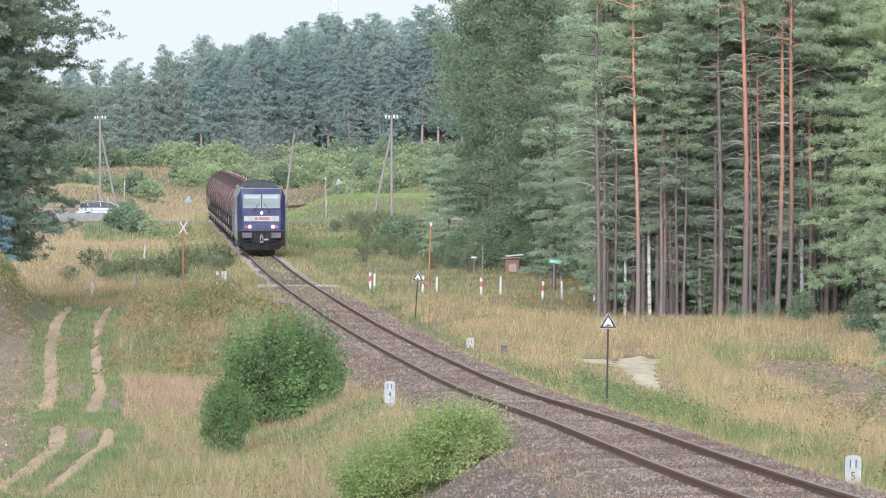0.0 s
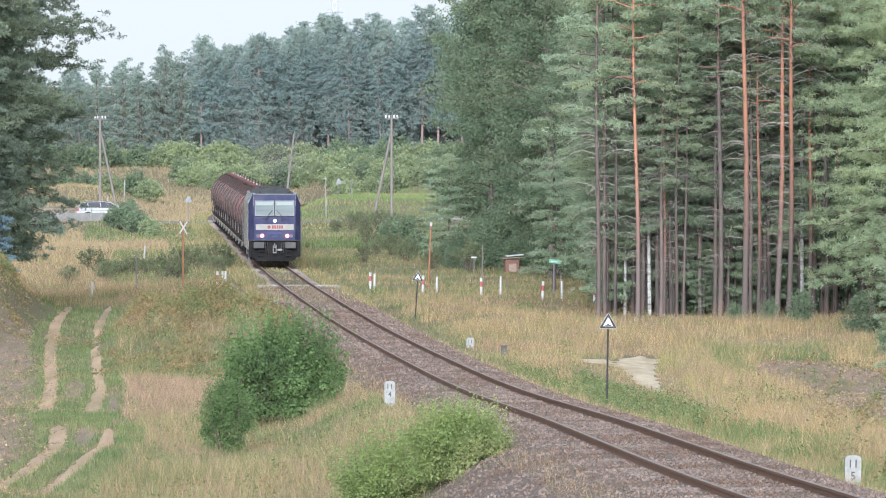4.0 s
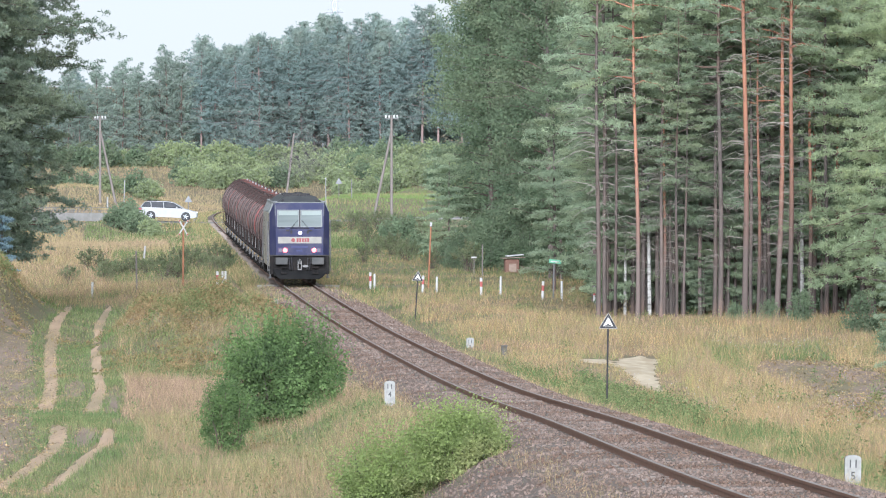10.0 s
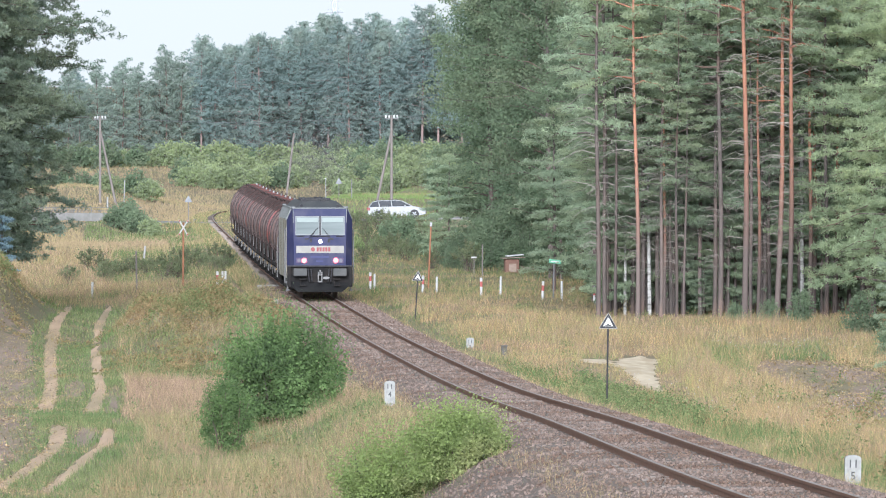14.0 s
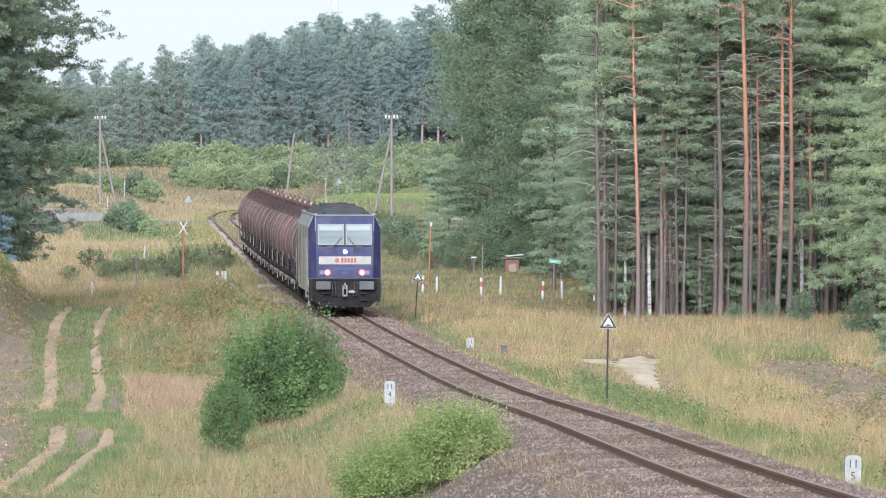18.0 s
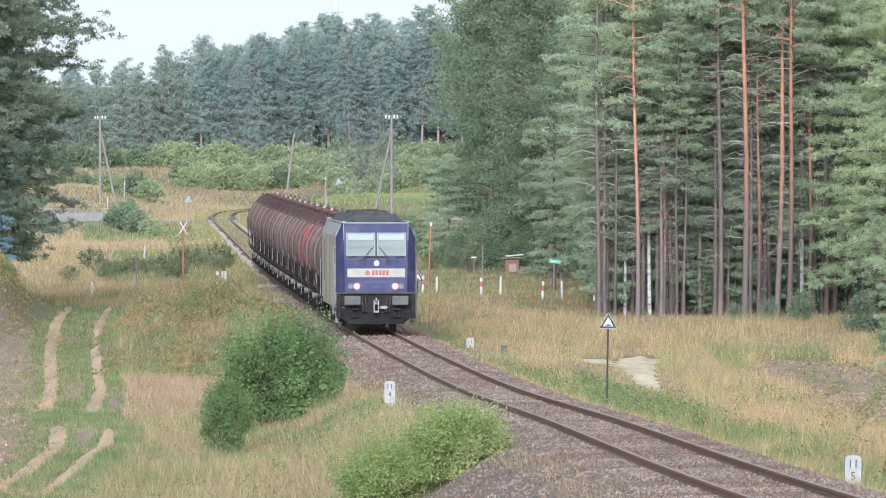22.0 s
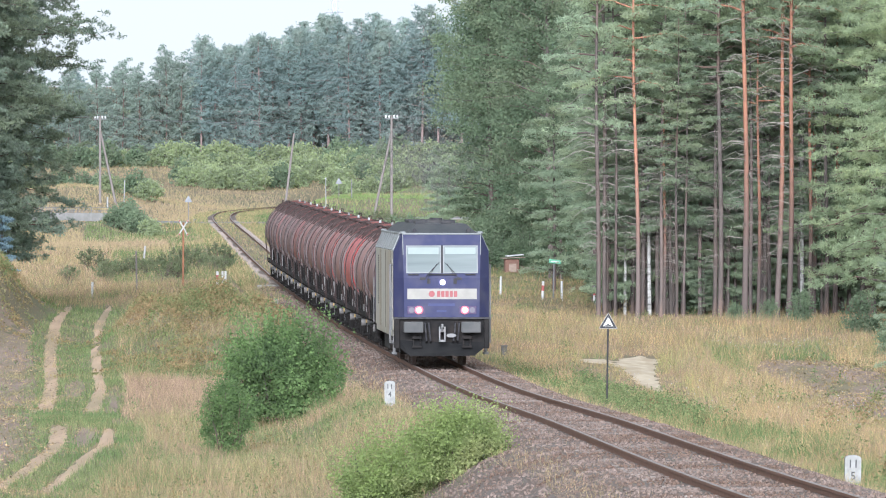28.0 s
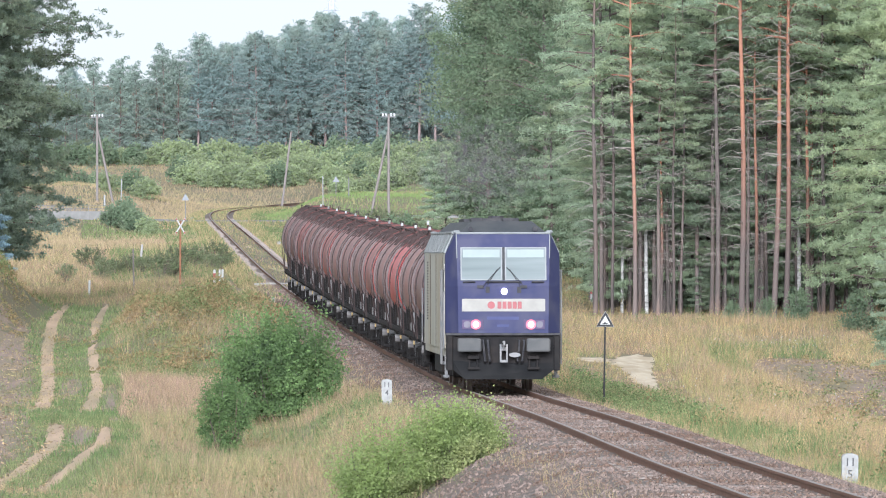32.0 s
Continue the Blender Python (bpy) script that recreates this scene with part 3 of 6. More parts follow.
def build_locomotive():
    t = thing("locomotive", "blue-fronted diesel locomotive with pale grey sides and lit headlamps", "locomotive")
    hull = [(-1.45, 1.08), (1.45, 1.08), (1.45, 3.50), (1.22, 4.03), (-1.22, 4.03), (-1.45, 3.50)]
    body = part("body", Kit().prism(hull, 0.95, 17.95), LOCOGREY, t, "pale grey dusty body side")

    def fy(z):
        return 0.0 if z < 2.7 else 0.21 * (z - 2.7)

    for end in (0, 1):
        turn = pose(0, 0, 0) if end == 0 else pose(0, 18.9, 0, 0, 0, 180)
        kit = Kit()
        half = [(1.14, 0.0, 1.50), (1.16, 0.0, 2.70), (1.19, 0.28, 4.03), (1.452, 0.52, 1.50), (1.452, 0.52, 2.70), (1.452, 0.66, 3.50), (1.225, 0.8, 4.033),
                (1.452, 1.02, 1.50), (1.452, 1.02, 3.50), (1.225, 1.02, 4.033)]
        vs = [(-x, y, z) for x, y, z in half] + half
        q = 10
        fs = [(0, q, q + 1, 1), (1, q + 1, q + 2, 2), (2, q + 2, q + 6, 6), (6, q + 6, q + 9, 9), (0, 3, q + 3, q), (3, 7, q + 7, q + 3), (7, 8, 9, q + 9, q + 8, q + 7)]
        for o in (0, q):
            fs += [(o + 0, o + 1, o + 4, o + 3), (o + 1, o + 2, o + 5, o + 4), (o + 2, o + 6, o + 5), (o + 3, o + 4, o + 5, o + 8, o + 7), (o + 5, o + 6, o + 9, o + 8)]
        kit.add(vs, fs)
        cab = part("cab_front", kit, BLUE, t, "deep blue chamfered cab front", at=turn)
        # pale edge along the roof and cab corners
        trim = Kit()
        trim.tube([(-1.19, 0.275, 4.035), (1.19, 0.275, 4.035)], 0.028, 6)
        for s in (-1, 1):
            trim.tube([(s * 1.19, 0.27, 4.03), (s * 1.175, 0.14, 3.4)], 0.014, 6)
            trim.box(s * 1.18 - 0.09, s * 1.18 + 0.09, 0.27, 0.6, 4.03, 4.11, 0.03)
        part("corner_trim", trim, SILVER, cab, "pale worn edge trim")
        for a, b in ((-1.05, -0.06), (0.075, 1.06)):
            def slab(x0, x1, z0, z1, off, th):
                k = Kit()
                k.add([(x, fy(z) - o, z) for o in (off, off - th) for x, z in ((x0, z0), (x1, z0), (x1, z1), (x0, z1))],
                      [(0, 1, 2, 3), (7, 6, 5, 4), (0, 4, 5, 1), (1, 5, 6, 2), (2, 6, 7, 3), (3, 7, 4, 0)])
                return k
            win = part("windscreen", slab(a, b, 2.87, 3.65, 0.018, 0.03), PALEGLASS, cab, "pale reflecting windscreen pane")
            part("sun_blind", slab(a + 0.03, b - 0.03, 3.42, 3.62, 0.021, 0.006), BLIND, win, "lowered pale sun blind")
            fr = Kit()
            for x0, x1, z0, z1 in ((a - 0.035, a, 2.84, 3.68), (b, b + 0.035, 2.84, 3.68), (a, b, 2.84, 2.87), (a, b, 3.65, 3.68)):
                k = slab(x0, x1, z0, z1, 0.03, 0.05)
                fr.add(k.v, k.f)
            part("window_frame", fr, SILVER, win, "pale aluminium window frame")
        dark = Kit()
        dark.add([(x, fy(z) - 0.012, z) for x, z in ((-0.03, 2.84), (0.045, 2.84), (0.045, 3.68), (-0.03, 3.68))], [(0, 1, 2, 3)])
        part("centre_post", dark, BLACK, cab)
        for s in (-1, 1):
            wip = Kit()
            wip.tube([(s * 0.52, -0.05, 2.68), (s * 0.3, -0.04 , 2.95), (s * 0.08, 0.06, 3.17)], 0.009, 5)
            wip.tube([(s * 0.42, -0.05, 2.70), (s * 0.16, 0.03, 3.12)], 0.008, 5)
            wip.box(s * 0.55 - 0.12, s * 0.55 + 0.05, -0.05, -0.01, 2.64, 2.71)
            part("wiper", wip, BLACK, cab, "black windscreen wiper")
            part("grab_bar", Kit().tube([(s * 0.72, -0.03, 2.79), (s * 0.76, -0.05, 2.80), (s * 0.98, -0.05, 2.80), (s * 1.02, -0.03, 2.79)], 0.018, 5), BLACK, cab)
            part("horn_grille", Kit().box(s * 0.40 - 0.05, s * 0.40 + 0.05, -0.02, 0.0, 2.52, 2.68, 0.005), BLACK, cab)
            part("headlamp", disc(s * 0.70, -0.035, 0.0, 1.72, 0.066), LAMP, cab, "bright lit headlamp") if end == 0 else part("headlamp", disc(s * 0.70, -0.03, 0.0, 1.72, 0.095), LENS, cab)
            part("lamp_housing", Kit().box(s * 0.78 - 0.27, s * 0.78 + 0.27, -0.022, 0.0, 1.60, 1.84, 0.01), RIMRED if end == 0 else LENS, cab, "lamp cluster housing")
            # added glowing disc behind the lamp, imitating its glare; not a real rim
            if end == 0:
                part("lamp_rim", disc(s * 0.70, -0.03, 0.0, 1.72, 0.125), HALO, cab, "glowing disc imitating reddish glare round the headlamp")
            part("marker_lamp", disc(s * 0.92, -0.032, 0.0, 1.72, 0.085), LENS, cab, "unlit grey marker lamp")
            part("handrail", Kit().tube([(s * 1.46, 0.56, 2.55), (s * 1.50, 0.60, 2.55), (s * 1.50, 0.60, 1.1), (s * 1.46, 0.56, 1.1)], 0.018, 5), IRON, cab)
        part("grab_bar", Kit().tube([(-0.45, -0.02, 2.79), (-0.40, -0.05, 2.80), (0.40, -0.05, 2.80), (0.45, -0.02, 2.79)], 0.018, 5), BLACK, cab)
        part("top_lamp", disc(0.02, -0.04, 0.0, 2.56, 0.072), LAMP if end == 0 else LENS, cab, "bright lit upper headlamp")
        band = part("white_band", Kit().box(-1.05, 1.06, -0.014, 0.0, 2.05, 2.37), BANDWHITE, cab, "dirty white band with red marks")
        mk = Kit()
        for i in range(5):
            x = -0.15 + i * 0.128
            mk.box(x, x + 0.10, -0.02, -0.013, 2.12, 2.30, 0.003)
            mk.box(x + 0.035, x + 0.065, -0.022, -0.019, 2.16, 2.26)
        part("red_marks", mk, SIGNRED, band, "five plain red marks")
        part("emblem", disc(-0.31, -0.02, -0.013, 2.21, 0.095), SIGNRED, band, "round red emblem")
        for x0, x1, z0, z1 in ((-0.42, 0.40, 1.84, 1.92), (-0.16, 0.14, 1.66, 1.72)):
            part("number_bar", Kit().box(x0, x1, -0.012, 0.0, z0, z1), NUMBERBLUE, cab, "faded plain bar")
        sill = Kit().box(-1.46, 1.46, -0.03, 0.5, 1.44, 1.50, 0.01)
        part("front_sill", sill, BLACK, cab)
        beam = Kit().prism([(-1.42, 0.75), (1.42, 0.75), (1.42, 1.44), (-1.42, 1.44)], 0.1, 1.0)
        bb = part("buffer_beam", beam, UNDER, t, "dark dusty buffer beam", at=turn)
        for s in (-1, 1):
            buf = Kit().box(s * 0.875 - 0.30, s * 0.875 + 0.30, -0.42, -0.34, 1.03, 1.37, 0.03).tube([(s * 0.875, -0.36, 1.2), (s * 0.875, 0.12, 1.2)], [0.13, 0.16], 12)
            part("buffer", buf, PAD, bb, "dusty grey rectangular buffer")
            step = Kit().box(s * 0.76 - 0.15, s * 0.76 + 0.15, -0.12, 0.12, 0.84, 0.93, 0.01).box(s * 0.76 - 0.12, s * 0.76 - 0.08, -0.05, 0.1, 0.6, 0.95).box(s * 0.76 + 0.08, s * 0.76 + 0.12, -0.05, 0.1, 0.6, 0.95).box(s * 0.76 - 0.15, s * 0.76 + 0.15, -0.12, 0.1, 0.58, 0.64)
            part("step", step, UNDER, bb)
            for o in (0.40, 0.52):
                part("brake_hose", Kit().tube([(s * o, 0.1, 1.33), (s * o, -0.12, 1.3), (s * (o - 0.02), -0.2, 1.05), (s * (o - 0.05), -0.12, 0.8), (s * (o - 0.06), 0.05, 0.74)], 0.03, 6), BLACK, bb, "hanging black brake hose")
            corner = Kit().box(s * 1.36 - 0.08, s * 1.36 + 0.08, 0.0, 0.6, 0.55, 1.44, 0.02)
            part("corner_steps", corner, UNDER, bb)
        hook = Kit().box(-0.07, 0.07, -0.3, 0.1, 1.05, 1.14, 0.02).tube([(0, -0.28, 1.1), (0, -0.36, 1.2), (0, -0.30, 1.28)], 0.045, 6)
        hook.box(-0.10, -0.06, -0.3, -0.22, 0.78, 1.22).box(0.06, 0.10, -0.3, -0.22, 0.78, 1.22).box(-0.10, 0.10, -0.3, -0.22, 0.76, 0.82)
        part("coupling_hook", hook, IRON, bb, "grey screw coupling and hook")
        part("round_plate", Kit().loft([[(0.28 + 0.15 * math.cos(math.tau * i / 14), y, 0.95 + 0.06 * math.sin(math.tau * i / 14)) for i in range(14)] for y in (-0.2, -0.17)]), IRON, bb)
        pl = Kit()
        top = [(-1.30, 0.82), (1.30, 0.82), (1.34, 0.62), (0.98, 0.33), (-0.98, 0.33), (-1.34, 0.62)]
        pl.loft([[(x, -0.05 + 0.12 * abs(x) - (0.2 if z < 0.5 else 0.0), z) for x, z in top], [(x, 0.10 + 0.12 * abs(x) - (0.2 if z < 0.5 else 0.0), z) for x, z in top]])
        part("rail_guard", pl, PLOUGH, bb, "dusty grey snow plough plate")
    # roof: sloped dark fairing with two slim boxes
    roof = Kit().loft([[(x, y, z) for x, z in ((-w, 4.035), (w, 4.035), (v, h), (-v, h))] for y, w, v, h in ((0.42, 1.12, 1.08, 4.06), (0.95, 1.12, 0.76, 4.34), (17.9, 1.12, 0.76, 4.34), (18.45, 1.12, 1.08, 4.06))])
    rf = part("roof", roof, ROOF, t, "dark grey sloped roof")
    for x0, x1, y in ((-0.78, -0.48, 1.2), (0.02, 0.32, 1.2), (-0.6, 0.6, 5.0), (-0.7, 0.7, 9.0), (-0.6, 0.6, 13.0)):
        part("roof_box", Kit().box(x0, x1, y, y + 0.5 + 2.0 * (y > 2), 4.33, 4.43, 0.015), BLACK, rf)
    part("exhaust", Kit().tube([(0.1, 7.6, 4.3), (0.1, 7.6, 4.5)], 0.2, 12), BLACK, rf, "sooty exhaust outlet")
    for s in (-1, 1):
        part("horn", disc(s * 0.82, 0.40, 0.8, 4.14, 0.062, 12), BLACK, rf, "dark horn opening")
        ed = Kit()
        for y in np.arange(1.2, 17.5, 1.9):
            ed.box(-0.025, 0.025, y, y + 1.5, -0.27, 0.27, 0.008, m=pose(s * 1.345, 0, 3.775, 0, -s * 24, 0))
        part("roof_edge_panel", ed, SILVER, rf, "pale roof edge panels")
        ed = Kit()
        for y in np.arange(1.05, 17.5, 1.9):
            ed.box(s * 1.24 - 0.04, s * 1.24 + 0.04, y, y + 1.6, 4.02, 4.08, 0.01)
        part("roof_rail", ed, SILVER, rf)
        for y in (3.0, 8.0, 12.6):
            part("panel_joint", Kit().box(s * 1.452 - 0.006, s * 1.452 + 0.006, y, y + 0.03, 1.1, 3.48), UNDER, body)
        vents = Kit()
        for z in np.arange(1.75, 3.3, 0.075):
            vents.box(s * 1.45 - 0.01, s * 1.45 + 0.012, 14.6, 15.3, z, z + 0.04)
        part("vent_slots", vents, BLACK, body, "column of dark vent slots")
        door = part("cab_door", Kit().box(s * 1.452 - 0.012, s * 1.452 + 0.012, 1.25, 1.95, 1.2, 3.25, 0.005), LOCOGREY, body)
        part("door_window", Kit().box(s * 1.465 - 0.008, s * 1.465 + 0.008, 1.38, 1.82, 2.45, 3.1, 0.004), DARKGLASS, door, "dark cab door window")
        for y in (1.15, 2.05):
            part("handrail", Kit().tube([(s * 1.46, y, 3.1), (s * 1.52, y, 3.1), (s * 1.52, y, 0.7), (s * 1.44, y, 0.7)], 0.02, 5), IRON, body, "vertical steel handrail")
        part("side_step", Kit().box(s * 1.40 - 0.08, s * 1.40 + 0.08, 1.3, 1.9, 0.35, 0.42, 0.01).box(s * 1.40 - 0.08, s * 1.40 + 0.08, 1.3, 1.9, 0.7, 0.77, 0.01).box(s * 1.4 - 0.03, s * 1.4 + 0.03, 1.28, 1.33, 0.35, 1.1).box(s * 1.4 - 0.03, s * 1.4 + 0.03, 1.87, 1.92, 0.35, 1.1), IRON, body)
        part("solebar", Kit().box(s * 1.36 - 0.06, s * 1.36 + 0.06, 0.9, 18.0, 0.88, 1.10, 0.02), LOCOGREY, body)
    part("fuel_tank", Kit().box(-1.35, 1.35, 6.6, 12.3, 0.32, 1.08, 0.12), UNDER, t, "dark underslung fuel tank")
    for y in (4.2, 14.7):
        bogie(t, y, 2.6, 0.53, UNDER)
    return t


def build_wagon(tank_mat, label, kind_of_valve):
    L = WAGON_LENGTH
    t = thing("tank_wagon", label, "tank wagon", group="tank wagons of the train")
    R, zc, k = 1.40, 2.52, 28

    def ring(y, r, c=zc):
        return [(r * math.cos(math.tau * (i + 0.5) / k), y, c + r * math.sin(math.tau * (i + 0.5) / k)) for i in range(k)]

    ends = [(0.95, 0.2), (0.97, 0.5), (1.02, 0.8), (1.12, 1.05), (1.28, 1.24), (1.46, 1.34), (1.62, R)]
    tank = part("tank", Kit().loft([ring(1.60, R), ring(L - 1.60, R)], cap=False), tank_mat, t, "weathered cylindrical tank", smooth=True)
    part("tank_end", Kit().loft([ring(y, r) for y, r in ends]), tank_mat, tank, "weathered domed tank end", smooth=True)
    part("tank_end", Kit().loft([ring(L - y, r) for y, r in reversed(ends)]), tank_mat, tank, "weathered domed tank end", smooth=True)
    for y in (1.72, L - 1.72):
        up = 0.05
        part("band", Kit().loft([ring(y - 0.04, R + 0.002), ring(y - 0.04, R + up), ring(y + 0.04, R + up), ring(y + 0.04, R + 0.002)], cap=False), BANDMAT, tank, smooth=True)
    frame_ = Kit()
    for s in (-1, 1):
        frame_.box(s * 0.9 - 0.1, s * 0.9 + 0.1, 0.55, L - 0.55, 0.98, 1.24, 0.02)
        frame_.box(s * 1.25 - 0.05, s * 1.25 + 0.05, 0.55, L - 0.55, 1.05, 1.18, 0.01)
    for y in (0.55, 2.3, 4.4, L / 2 - 0.1, L - 4.6, L - 2.5, L - 0.75):
        frame_.box(-1.3, 1.3, y, y + 0.2, 0.98, 1.2, 0.02)
    fr = part("underframe", frame_, UNDER, t, "dark oily underframe")
    for y in (1.9, 4.0, L - 4.3, L - 2.2):
        part("saddle", Kit().prism([(-1.2, 1.18), (1.2, 1.18), (1.25, 2.0), (0.9, 1.5), (0.4, 1.2), (-0.4, 1.2), (-0.9, 1.5), (-1.25, 2.0)], y, y + 0.28), UNDER, fr)
    for e, y0 in ((0, 0.0), (1, L)):
        d = 1 if e == 0 else -1
        for s in (-1, 1):
            part("buffer", Kit().tube([(s * 0.875, y0 + 0.02 * d, 1.05), (s * 0.875, y0 + 0.09 * d, 1.05), (s * 0.875, y0 + 0.10 * d, 1.05), (s * 0.875, y0 + 0.58 * d, 1.05)], [0.22, 0.23, 0.11, 0.14], 12), IRON, fr)
        part("coupling", Kit().box(-0.05, 0.05, min(y0, y0 + 0.6 * d), max(y0, y0 + 0.6 * d), 0.9, 1.05, 0.01), IRON, fr)
        rail = Kit()
        for s in (-1, 1):
            rail.tube([(s * 1.30, y0 + 0.75 * d, 1.1), (s * 1.42, y0 + 0.85 * d, 2.0)] + [(s * 1.45 * math.cos(a), y0 + (0.9 + 0.3 * a) * d, zc + 1.45 * math.sin(a)) for a in np.linspace(0, 1.25, 8)], 0.015, 5)
        part("end_rail", rail, PIPEBROWN, t, "rusty tubular end handrail")
        bogie(t, 2.3 if e == 0 else L - 2.3, 1.8, 0.46, UNDER)
        for s in (-1, 1):
            if e == 1:
                continue
            part("yellow_board", Kit().box(s * 1.30 - 0.02, s * 1.30 + 0.02, y0 + 0.9 * d - 0.22, y0 + 0.9 * d + 0.22, 0.86, 0.97, 0.005), YELLOW, fr, "faded yellow marking board")
            part("step", Kit().box(s * 1.28 - 0.12, s * 1.28 + 0.12, y0 + 1.2 * d - 0.18, y0 + 1.2 * d + 0.18, 0.45, 0.5, 0.01).box(s * 1.28 - 0.015, s * 1.28 + 0.015, y0 + 1.2 * d - 0.17, y0 + 1.2 * d - 0.13, 0.45, 1.05).box(s * 1.28 - 0.015, s * 1.28 + 0.015, y0 + 1.2 * d + 0.13, y0 + 1.2 * d + 0.17, 0.45, 1.05), UNDER, fr, "dark foot step")
            part("drop_pipe", Kit().tube([(s * 1.2, y0 + 3.3 * d, 0.5), (s * 1.22, y0 + 3.3 * d, 1.75)], 0.022, 6), STEELWHITE if kind_of_valve else IRON, fr, "slim drop pipe")
    for s in (-1, 1):
        lad = Kit()
        y = L / 2 + 0.25
        for o in (-0.2, 0.2):
            lad.tube([(s * 1.42, y + o, 1.1), (s * 1.45, y + o, 2.0)] + [(s * 1.46 * math.cos(a), y + o, zc + 1.46 * math.sin(a)) for a in np.linspace(0, 1.2, 8)], 0.014, 5)
        for a in np.linspace(-0.85, 1.1, 8):
            x, z = (1.46 * math.cos(a), zc + 1.46 * math.sin(a)) if a > 0 else (1.44, zc + 1.3 * a)
            lad.tube([(s * x, y - 0.2, z), (s * x, y + 0.2, z)], 0.014, 4)
        part("ladder", lad, PIPEBROWN, t, "rusty side ladder to the walkway")
        part("label_plate", Kit().box(s * 1.28 - 0.012, s * 1.28 + 0.012, L / 2 - 2.2, L / 2 - 1.9, 1.22, 1.45, 0.004), IRON, fr, "grey plate hung on the frame")
        part("outlet_valve", Kit().tube([(s * 0.3, L / 2, 1.15), (s * 1.0, L / 2, 0.8), (s * 1.3, L / 2, 0.8)], [0.1, 0.1, 0.13], 8), IRON, fr)
    part("brake_cylinder", Kit().tube([(0.45, 4.2, 0.75), (0.45, 5.4, 0.75)], 0.2, 10), UNDER, fr)
    walkk = Kit().box(-0.34, 0.34, 1.5, L - 1.5, 3.93, 3.955)
    for y in np.arange(1.9, L - 1.6, 1.62):
        walkk.box(-0.5, 0.5, y, y + 0.06, 3.84, 3.93)
    wk = part("walkway", walkk, GRIME, t, "narrow grimy roof walkway")
    rl = Kit()
    wob = np.random.default_rng(int(kind_of_valve) + 40)
    for s in (-1, 1):
        rl.tube([(s * 0.62, L / 2 - 1.5, 3.72), (s * 0.66, L / 2 - 1.5, 4.1), (s * 0.66, L / 2 + 1.5, 4.1), (s * 0.62, L / 2 + 1.5, 3.72)], 0.02, 5)
        rl.tube([(s * (0.42 + wob.uniform(-0.04, 0.04)), y, 4.0 + wob.uniform(-0.04, 0.07)) for y in np.linspace(1.6, L - 1.6, 9)], 0.02, 5)
        for y in np.linspace(2.2, L - 2.2, 5):
            yy_ = y + wob.uniform(-0.5, 0.5)
            rl.tube([(s * 0.1, yy_, 3.93), (s * 0.3, yy_ + 0.1, 4.06), (s * 0.75, yy_ + 0.2, 3.86), (s * 1.0, yy_ + 0.2, 3.58)], 0.022, 5)
    part("walkway_rail", rl, PIPEBROWN, wk, "thin rusty rails and bent pipes along the walkway")
    part("manhole_dome", Kit().loft([ring2 for ring2 in ([(r * math.cos(math.tau * i / 16), L / 2 - 0.6 + r * math.sin(math.tau * i / 16), z) for i in range(16)] for r, z in ((0.36, 3.8), (0.36, 4.02), (0.30, 4.08), (0.1, 4.1)))]), GRIME, tank, "round manhole dome")
    arc_ = [(math.cos(a), math.sin(a)) for a in np.linspace(0.95, math.pi - 0.95, 14)]
    part("spill_stain", Kit().loft([[(r * c, y, zc + r * q) for r, side in ((R + 0.004, arc_), (R + 0.010, arc_[::-1])) for c, q in side] for y in (1.3, L - 1.3)]), GRIME, tank, "dark oily spill over the tank's top")
    for y in (2.9, L / 2 + 0.7, L - 3.0):
        part("hatch", Kit().tube([(0.0, y, 3.85), (0.0, y, 3.99), (0.0, y, 4.01), (0.0, y, 4.05)], [0.17, 0.17, 0.2, 0.12], 10), PIPEBROWN, tank, "small rusty hatch")
    part("valve", Kit().tube([(0.15, L / 2 - 1.3, 3.9), (0.15, L / 2 - 1.3, 4.03), (0.15, L / 2 - 1.3, 4.05), (0.15, L / 2 - 1.3, 4.15)], [0.03, 0.03, 0.055, 0.035], 10), STEELWHITE if kind_of_valve else IRON, tank, "small vent valve on the tank")
    return t


WAGON_LENGTH = 12.1
loco = build_locomotive()
WAGONS = []
for i, kind in enumerate((0, 1, 2, 1, 3, 1, 0, 1, 3, 0, 1, 3, 0, 1)):
    words = ("brown dirt-streaked tank wagon with dark bands", "grey-brown grimy tank wagon with dark bands", "bright red tank wagon among the brown ones", "dull red dirty tank wagon with dark bands")[kind]
    first = next((w for w, k in WAGONS if k == kind), None)
    if first is None:
        WAGONS.append((build_wagon(TANKS[kind], words, kind in (1, 3)), kind))
    else:
        c = copy_thing(first, pose(0, 0, 0))
        for o in c.children_recursive:
            if o.name.startswith("wheelset"):
                ROLLERS.append((o, 0.46))
        WAGONS.append((c, kind))
WAGONS = [w for w, _ in WAGONS]


# ---- trees and bushes ----
def limb(kit, a, b, r0, r1, rng, sag=0.0, n=4, sides=5):
    a, b = Vector(a), Vector(b)
    l = (b - a).length
    pts, rad = [], []
    for i in range(n + 1):
        f = i / n
        p = a.lerp(b, f) + Vector((0, 0, -sag * l * (f * f) + sag * 0.6 * l * math.sin(math.pi * f)))
        if 0 < i < n:
            p += Vector(rng.normal(0, 0.03 * l, 3))
        pts.append(p)
        rad.append(r0 + (r1 - r0) * f)
    kit.tube(pts, rad, sides, cap=False)
    return pts


